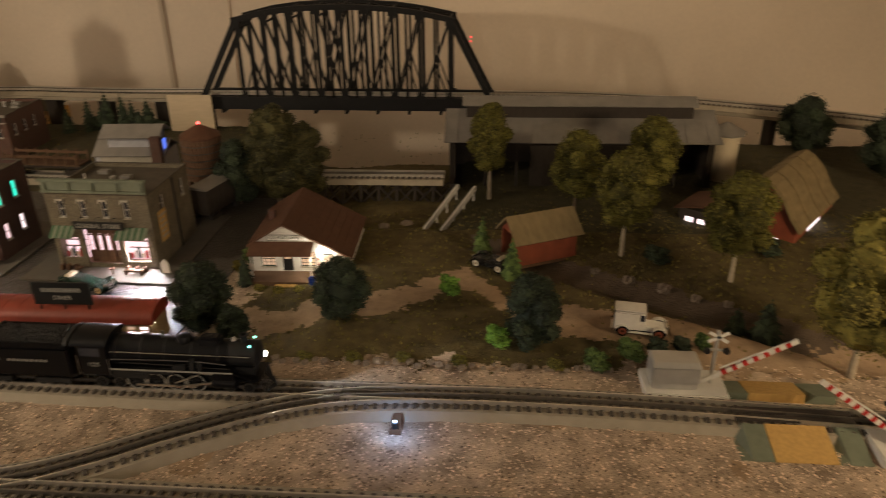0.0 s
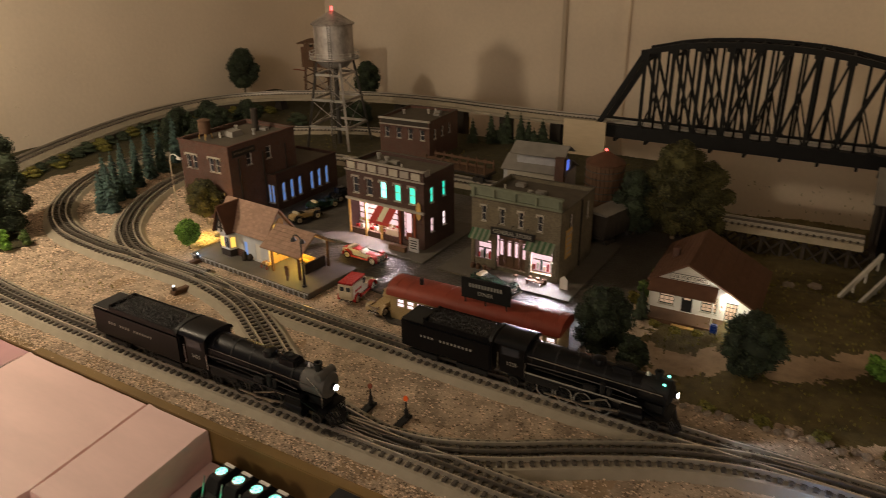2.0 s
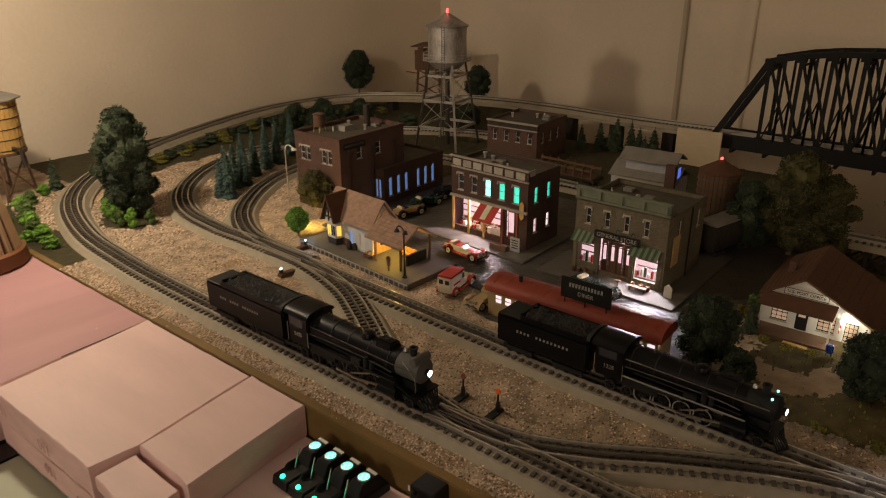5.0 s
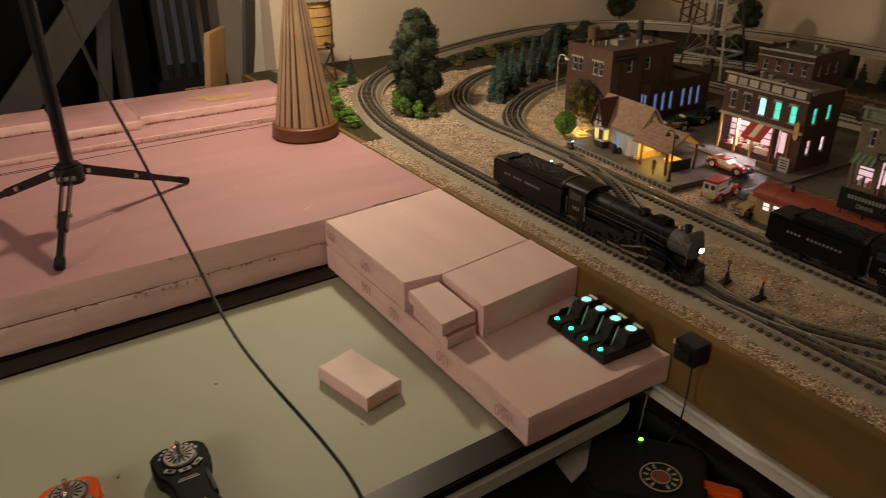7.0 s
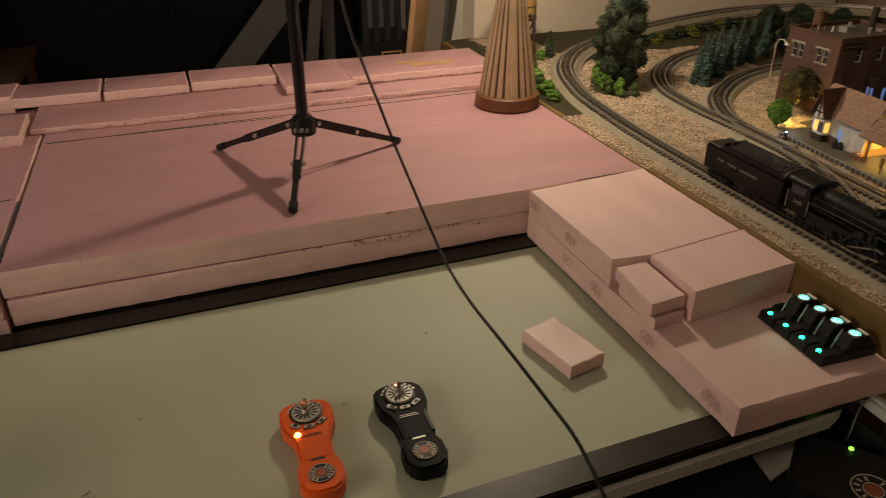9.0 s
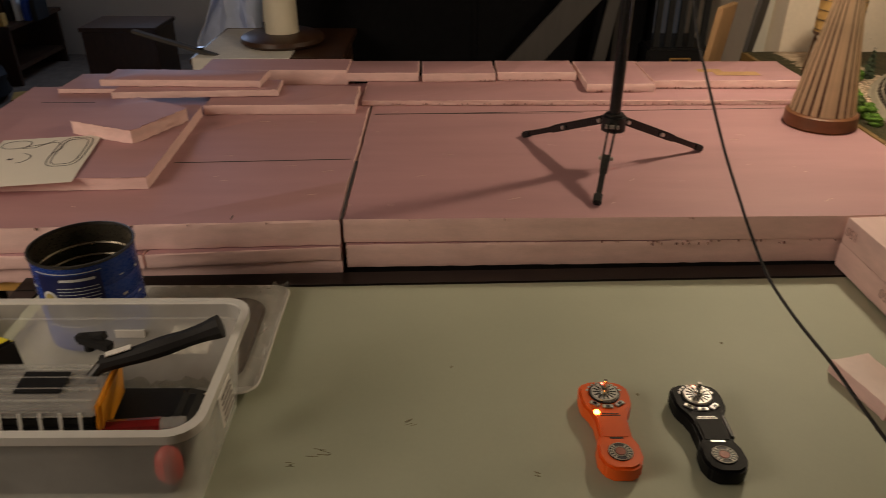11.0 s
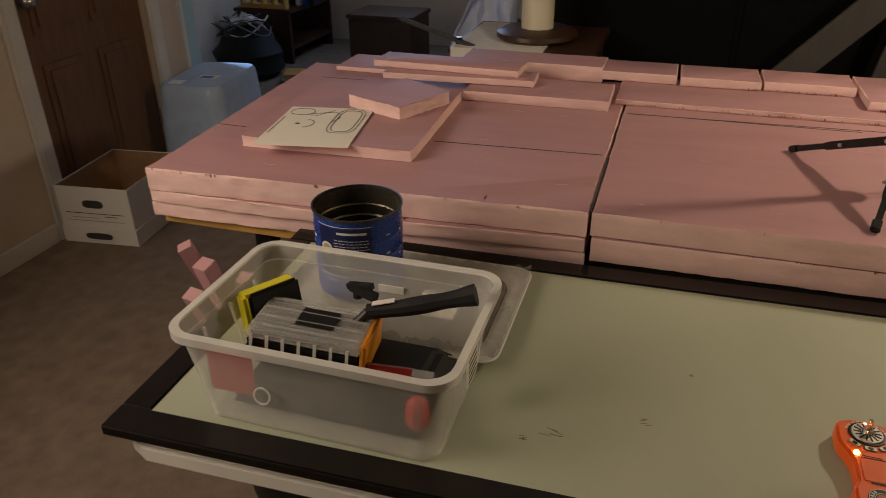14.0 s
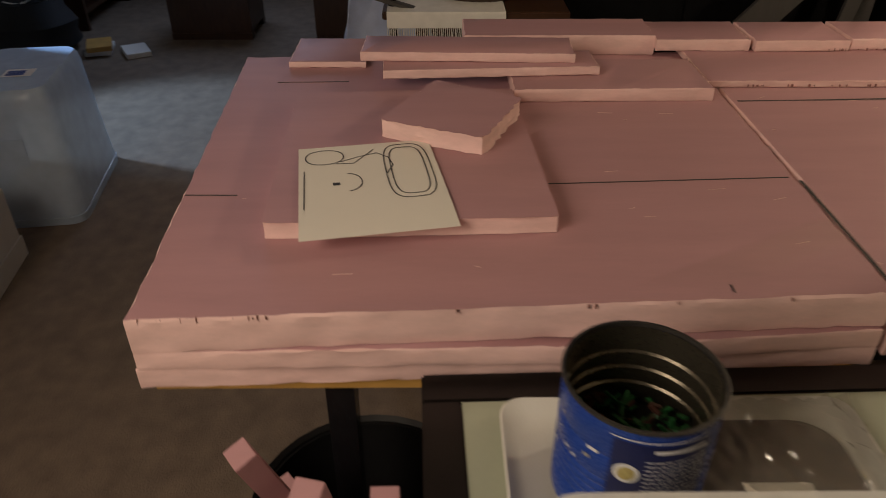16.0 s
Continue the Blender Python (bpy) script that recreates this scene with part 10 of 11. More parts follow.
def rail_car(at, turn, label, mat, kind_, length=0.20, z=0.0):
    c = thing("freight_car", label, "rail car", at, turn, group="freight cars in the yard")
    part("frame", Geo().box(-length / 2, length / 2, -0.026, 0.026, 0.022, 0.029), timber_dark, c, bevel=0.001)
    if kind_ == "flat":
        for k in range(18):
            x = -length / 2 + 0.004 + k * (length - 0.008) / 18
            part("deck_board", Geo().box(x, x + (length - 0.008) / 18 * 0.9, -0.027, 0.027, 0.0292, 0.032), plank_brown, c, smooth=0)
        for k in range(8):
            x = -length / 2 + 0.01 + k * (length - 0.02) / 7
            for s in (-1, 1):
                part("stake", Geo().bar((x, s * 0.026, 0.028), (x, s * 0.026, 0.060), 0.004), plank_brown, c)
        for s in (-1, 1):
            part("side_board", Geo().box(-length / 2 + 0.006, length / 2 - 0.006, s * 0.0235 - 0.001, s * 0.0235 + 0.001, 0.048, 0.055), plank_brown, c)
    elif kind_ == "tank":
        part("tank", Geo().turn([(0.001, 0), (0.018, 0.002), (0.022, 0.008), (0.022, length - 0.028), (0.018, length - 0.022), (0.001, length - 0.020)], 20, Matrix.Translation((-length / 2 + 0.01, 0, 0.053)) @ Matrix.Rotation(math.pi / 2, 4, "Y")), mat, c)
        part("dome", Geo().rod((0, 0, 0.07), (0, 0, 0.085), 0.010, n=14), mat, c)
    else:
        part("box", Geo().box(-length / 2, length / 2, -0.027, 0.027, 0.0292, 0.082), mat, c, bevel=0.001)
        part("roof", Geo().box(-length / 2 - 0.002, length / 2 + 0.002, -0.029, 0.029, 0.0822, 0.088, top=(0, 0.014)), roof_grey, c)
        for s in (-1, 1):
            part("sliding_door", Geo().box(-0.022, 0.022, s * 0.0282 - 0.0008, s * 0.0282 + 0.0008, 0.032, 0.078), mat, c, bevel=0.0004)
            for k in range(9):
                part("rib", Geo().box(-length / 2 + 0.004 + k * (length - 0.01) / 8.5, -length / 2 + 0.006 + k * (length - 0.01) / 8.5, s * 0.0275 - 0.0006, s * 0.0275 + 0.0006, 0.03, 0.081), mat, c, smooth=0)
    for s in (-1, 1):
        for x in (-length / 2 + 0.022, -length / 2 + 0.044, length / 2 - 0.044, length / 2 - 0.022):
            part("wheel", Geo().rod((x, s * 0.019 - 0.003, 0.0095), (x, s * 0.019 + 0.003, 0.0095), 0.0095, n=14), dark_steel, c)
        for x in (-length / 2 + 0.033, length / 2 - 0.033):
            part("truck_side", Geo().box(x - 0.018, x + 0.018, s * 0.024 - 0.0015, s * 0.024 + 0.0015, 0.006, 0.016), timber_dark, c)
    return c


rail_car((-1.08, 1.785, B0 + 0.0218), -3, "brown flat car with yellow stakes", plank_brown, "flat", 0.22)
rail_car((-0.50, 1.752, B0 + 0.045), -2, "black tank car behind the store", loco_dull, "tank", 0.16)
# timber_dark on the boxcar stands for the shade cast by the store
rail_car((-0.55, 1.600, G), 75, "boxcar standing in the yard, the store's shadow put into its dark colour", timber_dark, "box", 0.16)

# ---- timber trestle ----
ts = thing("timber_trestle", "dark timber trestle under the back track", "trestle")
for k in range(11):
    x = -0.46 + k * 0.045
    for s in (-1, 1):
        part("bent_post", Geo().bar((x, 1.750 + s * 0.045, G - 0.024), (x, 1.750 + s * 0.025, B0 + 0.0325), 0.007), timber_dark, ts)
    part("bent_cap", Geo().box(x - 0.005, x + 0.005, 1.715, 1.785, B0 + 0.0235, B0 + 0.0315), timber_dark, ts)
    if k < 10:
        for s in (-1, 1):
            part("cross_brace", Geo().bar((x, 1.750 + s * 0.043, G - 0.020), (x + 0.045, 1.750 + s * 0.027, B0 + 0.026), 0.004).bar((x + 0.045, 1.750 + s * 0.043, G - 0.020), (x, 1.750 + s * 0.027, B0 + 0.026), 0.004), timber_dark, ts)
wf = thing("white_stair_rail", "pair of white wooden rails sloping down a bank", "railing", (0, 0, 0))
for a, b in (((-0.056, 1.510, G + 0.004), (0.008, 1.690, G + 0.040)), ((-0.018, 1.502, G + 0.004), (0.050, 1.680, G + 0.040))):
    part("rail", Geo().bar(a, b, 0.005, 0.012), plank_white, wf)
    for q in (0.05, 0.35, 0.65, 0.95):
        p = Vector(a).lerp(Vector(b), q)
        part("post", Geo().bar(p - Vector((0, 0, 0.03)), p, 0.004), plank_white, wf)

# ---- long shed, silo and barn ----
ms = thing("long_shed", "long dark open shed with a grey metal roof", "building", (-0.018, 1.775, G - 0.002), 1.0)
SL, SD = 0.645, 0.19
part("floor_slab", Geo().box(0, SL, 0, SD, 0, 0.004), timber_dark, ms)
part("rear_wall", Geo().box(0, SL, SD - 0.005, SD, 0.004, 0.131), timber_dark, ms)
part("end_wall", Geo().box(0, 0.005, 0.0, SD - 0.006, 0.004, 0.131), timber_dark, ms)
part("end_wall", Geo().box(SL - 0.005, SL, 0.0, SD - 0.006, 0.004, 0.131), timber_dark, ms)
for k in range(9):
    x = 0.008 + k * (SL - 0.022) / 8
    part("front_post", Geo().box(x, x + 0.006, 0.0, 0.006, 0.004, 0.131), timber_dark, ms)
part("front_boarding", Geo().box(0.20, SL - 0.2, 0.002, 0.005, 0.004, 0.118), timber_dark, ms)
part("roof", gable(Geo(), -0.004, SL + 0.006, -0.006, SD + 0.006, 0.132, 0.182, along="x", over=0.008), roof_grey, ms, "grey corrugated roof", smooth=0)
for k in range(26):
    x = -0.008 + k * (SL + 0.018) / 25
    part("roof_seam", Geo().bar((x, -0.012, 0.1340), (x, SD / 2 - 0.032, 0.1690), 0.0016, 0.0012), roof_grey, ms, smooth=0)
part("clerestory", Geo().box(0.040, SL - 0.045, SD / 2 - 0.030, SD / 2 + 0.030, 0.166, 0.202), timber_dark, ms)
part("clerestory_roof", gable(Geo(), 0.036, SL - 0.041, SD / 2 - 0.034, SD / 2 + 0.034, 0.203, 0.216, along="x", over=0.006), roof_grey, ms, smooth=0)
so_ = thing("silo", "cream round silo with a pointed roof", "silo", (0.672, 1.862, G - 0.002))
part("drum", Geo().turn([(0.001, 0), (0.034, 0), (0.034, 0.134), (0.001, 0.134)], 24), enamel_cream, so_)
part("roof", Geo().turn([(0.048, 0.132), (0.049, 0.136), (0.004, 0.160), (0.001, 0.161)], 8), roof_grey, so_)
barn_roof = M("barn_roof", (0.20, 0.150, 0.075), 0.85, vary=0.35, scale=40, stretch=(3, 1, 1), random_tint=0.2)
bn = thing("gambrel_barn", "dark red barn with a weathered gambrel roof", "barn", (0.737, 1.619, G - 0.003), -37)
bw_, bl_2 = 0.080, 0.130
part("wall", Geo().box(-bw_, bw_, -bl_2, bl_2, 0, 0.048), rust_red, bn, smooth=0)
gp = [(-bw_ - 0.010, 0.040), (-bw_ * 0.84, 0.066), (-bw_ * 0.55, 0.104), (-bw_ * 0.25, 0.126), (0, 0.136), (bw_ * 0.25, 0.126), (bw_ * 0.55, 0.104), (bw_ * 0.84, 0.066), (bw_ + 0.010, 0.040)]
part("gable_end", Geo().prism([(-bw_, 0.048), (-bw_ * 0.82, 0.064), (-bw_ * 0.54, 0.101), (0, 0.131), (bw_ * 0.54, 0.101), (bw_ * 0.82, 0.064), (bw_, 0.048)][::-1], -bl_2, bl_2, Matrix(((1, 0, 0, 0), (0, 0, 1, 0), (0, 1, 0, 0), (0, 0, 0, 1)))), rust_red, bn, smooth=0)
for a, b in zip(gp, gp[1:]):
    part("roof_slope", Geo().sheet((a[0], -bl_2 - 0.008, a[1]), (b[0], -bl_2 - 0.008, b[1]), (b[0], bl_2 + 0.008, b[1]), (a[0], bl_2 + 0.008, a[1]), -0.003), barn_roof, bn, smooth=0)
    for k in range(5):
        y = -bl_2 + k * bl_2 / 2
        part("roof_batten", Geo().bar((a[0], y, a[1] + 0.002), (b[0], y, b[1] + 0.002), 0.0016, 0.0012), barn_roof, bn, smooth=0)
part("lit_window", Geo().box(0.026, 0.046, -bl_2 - 0.001, -bl_2 - 0.0002, 0.002, 0.016), lit_white, bn, "lit barn window", smooth=0)
part("lit_door", Geo().box(bw_ + 0.0002, bw_ + 0.001, -0.05, 0.03, 0.004, 0.04), lit_white, bn, "lit barn side", smooth=0)
part("lean_to", Geo().box(-bw_ - 0.08, -bw_ - 0.0002, -0.165, -0.06, 0, 0.045), timber_dark, bn, smooth=0)
part("lean_to_roof", Geo().sheet((-bw_ - 0.088, -0.175, 0.043), (-bw_ - 0.0004, -0.175, 0.064), (-bw_ - 0.0004, -0.05, 0.064), (-bw_ - 0.088, -0.05, 0.043), 0.003), roof_brown, bn, smooth=0)
for k in range(2):
    part("lit_window", Geo().box(-bw_ - 0.064 + k * 0.028, -bw_ - 0.046 + k * 0.028, -0.1662, -0.1654, 0.012, 0.028), lit_white, bn, "lit window", smooth=0)

# ---- covered bridge ----
cb_ = thing("covered_bridge", "rust red covered bridge with a brown plank roof", "bridge", (0.190, 1.394, G + 0.008), 26)
L2, W2 = 0.066, 0.036
part("deck", Geo().box(-L2 - 0.01, L2 + 0.01, -W2, W2, -0.006, 0.0), plank_brown, cb_)
for s in (-1, 1):
    part("side_wall", wall(Geo(), 2 * L2, 0.058, 0.003, [(0.012 + k * 0.038, 0.040 + k * 0.038, 0.042, 0.050) for k in range(3)], Matrix.Translation((-L2, s * W2 - (0.003 if s > 0 else 0), 0.0005))), rust_red, cb_, "rust red boarded side", smooth=0)
    for k in range(10):
        part("batten", Geo().box(-L2 + 0.004 + k * 0.0136, -L2 + 0.0052 + k * 0.0136, s * (W2 + 0.0005) - 0.0005, s * (W2 + 0.0005) + 0.0005, 0.001, 0.038), rust_red, cb_, smooth=0)
part("roof", gable(Geo(), -L2, L2, -W2, W2, 0.0588, 0.092, along="x", over=0.010), barn_roof, cb_, "brown plank roof", smooth=0)
part("end_gable", Geo().add([(-L2, -W2, 0.0588), (-L2, W2, 0.0588), (-L2, 0, 0.090), (L2, -W2, 0.0588), (L2, W2, 0.0588), (L2, 0, 0.090)], [(0, 2, 1), (3, 4, 5)]), rust_red, cb_, smooth=0)
for x in (-L2 - 0.006, L2 + 0.006):
    part("abutment", Geo().box(x - 0.012, x + 0.012, -W2 - 0.004, W2 + 0.004, -0.045, -0.0062), rock_grey, cb_)


# ---- level crossing ----
for y0, y1, lab in ((0.808, 0.868, "yellow plank crossing ramp before the rails"), (0.936, 0.985, "yellow plank crossing ramp beyond the rails")):
    rp_ = thing("crossing_ramp", lab, "ramp", (0, 0, G), group="crossing ramps")
    up = 0.013
    n_, f_ = (0.0, up) if y0 < 0.9 else (up, 0.0)
    part("ramp_deck", Geo().add([(0.476, y0, 0), (0.556, y0, 0), (0.556, y1, 0), (0.476, y1, 0), (0.476, y0, n_ + 0.002), (0.556, y0, n_ + 0.002), (0.556, y1, f_ + 0.002), (0.476, y1, f_ + 0.002)], [(0, 3, 2, 1), (4, 5, 6, 7), (0, 1, 5, 4), (1, 2, 6, 5), (2, 3, 7, 6), (3, 0, 4, 7)]), plank_yellow, rp_, smooth=0)
    for x0, x1 in ((0.432, 0.4755), (0.5565, 0.60)):
        part("ramp_side", Geo().add([(x0, y0, 0), (x1, y0, 0), (x1, y1, 0), (x0, y1, 0), (x0 + 0.015, y0, n_ + 0.001), (x1 - 0.0, y0, n_ + 0.001), (x1 - 0.0, y1, f_ + 0.001), (x0 + 0.015, y1, f_ + 0.001)], [(0, 3, 2, 1), (4, 5, 6, 7), (0, 1, 5, 4), (1, 2, 6, 5), (2, 3, 7, 6), (3, 0, 4, 7)]), cornice_green, rp_, smooth=0)
part_deck = thing("crossing_deck", "dark plank deck between the crossing rails", "crossing", (0, 0, 0))
part("deck_board", Geo().box(0.44, 0.60, 0.873, 0.885, B0 + 0.0145, B0 + 0.0178).box(0.44, 0.60, 0.890, 0.902, B0 + 0.0145, B0 + 0.0178), timber_dark, part_deck)


def gate(at, turn, lift, label):
    g_ = thing("crossing_gate", label, "crossing gate", at, turn, group="crossing gates")
    part("base", Geo().box(-0.075, 0.045, -0.034, 0.034, 0, 0.014), plank_white, g_, "pale base plate", bevel=0.002)
    part("relay_hut", Geo().box(-0.066, 0.002, -0.022, 0.022, 0.0142, 0.052), silver_paint, g_, "grey metal hut", bevel=0.002)
    part("hut_roof", Geo().box(-0.068, 0.004, -0.024, 0.024, 0.0522, 0.058, top=(0.004, 0.008)), silver_paint, g_, bevel=0.001)
    part("mast", Geo().rod((0.024, 0, 0.0142), (0.024, 0, 0.105), 0.0028, n=8), silver_paint, g_)
    part("signal_arm", Geo().bar((0.008, -0.003, 0.074), (0.040, -0.003, 0.074), 0.003), silver_paint, g_)
    part("crossbuck", Geo().bar((0.010, -0.004, 0.088), (0.038, -0.004, 0.104), 0.001, 0.005).bar((0.010, -0.004, 0.104), (0.038, -0.004, 0.088), 0.001, 0.005), plank_white, g_)
    for x in (0.010, 0.038):
        part("lamp", Geo().rod((x, -0.004, 0.074), (x, -0.008, 0.074), 0.0048, n=12), sign_black, g_)
    a = radians(lift)
    d = Vector((math.cos(a), 0, math.sin(a)))
    c = Vector((0.024, -0.006, 0.030))
    arm = part("arm", Geo().bar(c - d * 0.035, c + d * 0.128, 0.004, 0.007).bar(c + d * 0.01 + Vector((0, 0, 0.010)), c + d * 0.126 + Vector((0, 0, 0.003)), 0.002, 0.002), plank_white, g_, "white boom with red stripes")
    for k in range(7):
        p = c + d * (0.014 + k * 0.0160)
        part("stripe", Geo().bar(p, p + d * 0.0070, 0.0046, 0.0076), enamel_red, arm, smooth=0)
    part("counterweight", Geo().box(-0.014, 0.006, -0.012, -0.002, 0.020, 0.036), plank_white, g_, bevel=0.001)
    return g_


gate((0.402, 0.960, G), 0, 31, "grey and white crossing gate with its boom half raised")
gate((0.652, 0.838, G), 180, 36, "white crossing gate with its boom half raised")

# ---- stones along the cutting ----
rst = random.Random(31)
for k in range(34):
    x = -0.26 + k * 0.0165 + rst.uniform(-0.003, 0.003)
    s = rst.uniform(0.008, 0.015)
    g = Geo()
    pts = []
    for a, b, c in octa:
        pts.append((a * s * rst.uniform(0.8, 1.3), b * s * rst.uniform(0.6, 1.0), c * s * rst.uniform(0.6, 0.9)))
    g.add(pts, octf + [(1, 0, 5), (2, 1, 5), (3, 2, 5), (0, 3, 5)])
    ob = solid("rock", g, rock_grey, "rough grey brown stone beside the track", "rock", (x, 0.992 + rst.uniform(-0.006, 0.008), G + 0.006), rst.uniform(0, 90), group="stones along the cutting", smooth=0, bevel=s * 0.22)
for x, y, s in ((-0.22, 1.545, 0.028), (-0.15, 1.53, 0.022), (-0.27, 1.60, 0.03), (0.42, 1.265, 0.03), (0.36, 1.30, 0.024), (0.47, 1.23, 0.022), (0.30, 1.335, 0.02), (0.52, 1.205, 0.02), (-0.10, 1.56, 0.02)):
    g = Geo().add([(a * s * rst.uniform(0.8, 1.4), b * s * rst.uniform(0.7, 1.1), c * s * rst.uniform(0.5, 0.8)) for a, b, c in octa], octf + [(1, 0, 5), (2, 1, 5), (3, 2, 5), (0, 3, 5)])
    solid("rock", g, rock_grey, "large weathered boulder by the creek", "rock", (x, y, G + hill(x, y) + s * 0.15), rst.uniform(0, 90), group="boulders by the creek", smooth=0, bevel=s * 0.22)


# ---- trees ----
def lump(g, c, r, rnd, squash=1.0):
    """A rough dark heart that closes a clump of leaves."""
    n, k = 7, 9
    ph = rnd.uniform(0, 6)
    v, f = [], []
    for j in range(n + 1):
        t = math.pi * j / n
        for i in range(k):
            q = 2 * math.pi * i / k
            rr = r * (1 + 0.16 * math.sin(3 * q + ph + j) + rnd.uniform(-0.08, 0.08))
            v.append(Vector(c) + Vector((rr * math.sin(t) * math.cos(q), rr * math.sin(t) * math.sin(q), rr * squash * math.cos(t))))
    for j in range(n):
        for i in range(k):
            f.append((j * k + i, (j + 1) * k + i, (j + 1) * k + (i + 1) % k, j * k + (i + 1) % k))
    g.add(v, f)


def leaves(g, c, r, n, rnd, size, squash=1.0):
    """Many small leaf clumps on a rough ball."""
    lump(g, c, r * 0.76, rnd, squash)
    for k in range(n):
        d = Vector((rnd.gauss(0, 1), rnd.gauss(0, 1), rnd.gauss(0, 1))).normalized()
        q = Vector(c) + Vector((d.x, d.y, d.z * squash)) * r * rnd.uniform(0.74, 1.06)
        s = size * rnd.uniform(0.55, 1.3)
        u = Vector((rnd.gauss(0, 1), rnd.gauss(0, 1), rnd.gauss(0, 1))).normalized()
        v = u.cross(d + Vector((0.01, 0.02, 0.03))).normalized()
        w = u.cross(v)
        g.add([q + u * s, q - u * s * 0.5 + v * s * 0.8, q - u * s * 0.5 - v * s * 0.8, q + w * s * 0.9], [(0, 1, 2), (0, 3, 1), (0, 2, 3)])


def tree(x, y, h, r, leaf, label, seed, trunk=None, bare=0.3, z=None, dense=1.0, group="broad-leaved model trees"):
    """A broad-leaved tree: tapered trunk, limbs, and a crown of clumps with gaps."""
    rnd = random.Random(seed)
    z = G + hill(x, y) - 0.002 if z is None else z
    t = thing("tree", label, "tree", (x, y, z), rnd.uniform(0, 360), group=group)
    lean = rnd.uniform(-0.02, 0.02) * h
    stem = smooth_path([(0, 0, 0), (lean * 0.4, 0, h * 0.25), (lean, lean * 0.5, h * 0.55), (lean, 0, h * 0.85)], 4)
    part("trunk", Geo().tube(stem, [max(0.0012, h * 0.024 * (1 - 0.8 * i / (len(stem) - 1))) for i in range(len(stem))], 8), trunk or bark, t)
    crown = Geo()
    slim = h * (1 - bare) / (2 * r)
    nc = max(3, int(3.2 * slim))
    blobs = [(Vector((lean * 0.5, 0, h * (bare + (1 - bare) * (0.16 + 0.62 * q / (nc - 1))))), r * (0.80 - 0.35 * abs(q / (nc - 1) - 0.5))) for q in range(nc)]
    nb = max(17, int(14 * slim))
    for k in range(nb):
        f = (k + 0.5) / nb
        env = r * max(0.10, math.sin(math.pi * (0.17 + 0.79 * f))) ** 0.65
        rr = r * rnd.uniform(0.30, 0.44) * (0.8 if f > 0.85 else 1)
        a = k * 2.4 + rnd.uniform(-0.5, 0.5)
        off = max(0.0, env - rr * 0.85) * rnd.uniform(0.85, 1.08)
        zz = h * (bare + 0.04 + (0.94 - bare) * f)
        blobs.append((Vector((off * math.cos(a), off * math.sin(a), min(zz, h - rr * 0.8))), rr))
    for k, (c, rr) in enumerate(blobs):
        if k % 4 == 3:
            s0 = Vector((lean * 0.6, 0, max(h * bare * 0.8, c.z - rr * 1.2)))
            part("limb", Geo().tube([s0, s0.lerp(c, 0.5) + Vector((0, 0, rr * 0.15)), c], [h * 0.009, h * 0.006, h * 0.003], 6), trunk or bark, t)
        leaves(crown, c, rr, int(260 * dense), rnd, 0.0026 * (0.8 + h), 0.92)
    part("crown", crown, leaf, t, smooth=0)
    return t


def conifer(x, y, h, r, leaf, label, seed, z=None, group="model conifers"):
    """A conifer: thin trunk with drooping whorls of needle clumps."""
    rnd = random.Random(seed)
    z = G + hill(x, y) - 0.002 if z is None else z
    t = thing("conifer_tree", label, "tree", (x, y, z), rnd.uniform(0, 360), group=group)
    part("trunk", Geo().rod((0, 0, 0), (0, 0, h * 0.9), h * 0.02, h * 0.004, 7), bark, t)
    g = Geo().rod((0, 0, h * 0.05), (0, 0, h * 0.95), r * 0.62, 0.001, 9)
    tiers = max(7, int(h / 0.009))
    for k in range(tiers):
        f = k / (tiers - 1)
        zz, rr = h * (0.04 + 0.94 * f), r * (1 - f) ** 0.62 + 0.0015
        n = max(5, int(16 * (1 - f) + 4))
        for q in range(n):
            a = 2 * math.pi * (q + rnd.random()) / n
            l = rr * rnd.uniform(0.7, 1.12)
            w = l * 0.30 + 0.0016
            tip = Vector((l * math.cos(a), l * math.sin(a), zz - l * 0.35 + rnd.uniform(-0.002, 0.002)))
            sd = Vector((-math.sin(a) * w, math.cos(a) * w, 0))
            root = Vector((0, 0, zz + 0.003))
            mid = root.lerp(tip, 0.55)
            g.add([root, mid + sd, tip, mid - sd, mid + Vector((0, 0, 0.004))], [(0, 1, 4), (1, 2, 4), (2, 3, 4), (3, 0, 4)])
    part("crown", g, leaf, t, smooth=0)
    return t


def bush(x, y, h, r, leaf, label, seed, z=None, group="model bushes"):
    rnd = random.Random(seed)
    z = G + hill(x, y) - 0.002 if z is None else z
    t = thing("bush", label, "bush", (x, y, z), 0, group=group)
    part("stem", Geo().rod((0, 0, 0), (0, 0, h * 0.5), r * 0.12, r * 0.05, 6), bark, t)
    g = Geo()
    for k in range(5):
        a = k * 2.2
        leaves(g, (r * 0.35 * math.cos(a), r * 0.35 * math.sin(a), h * (0.28 + 0.11 * k)), r * (0.75 - 0.07 * k), 90, rnd, 0.0030, h / r * 0.28)
    part("foliage", g, leaf, t, smooth=0)
    return t


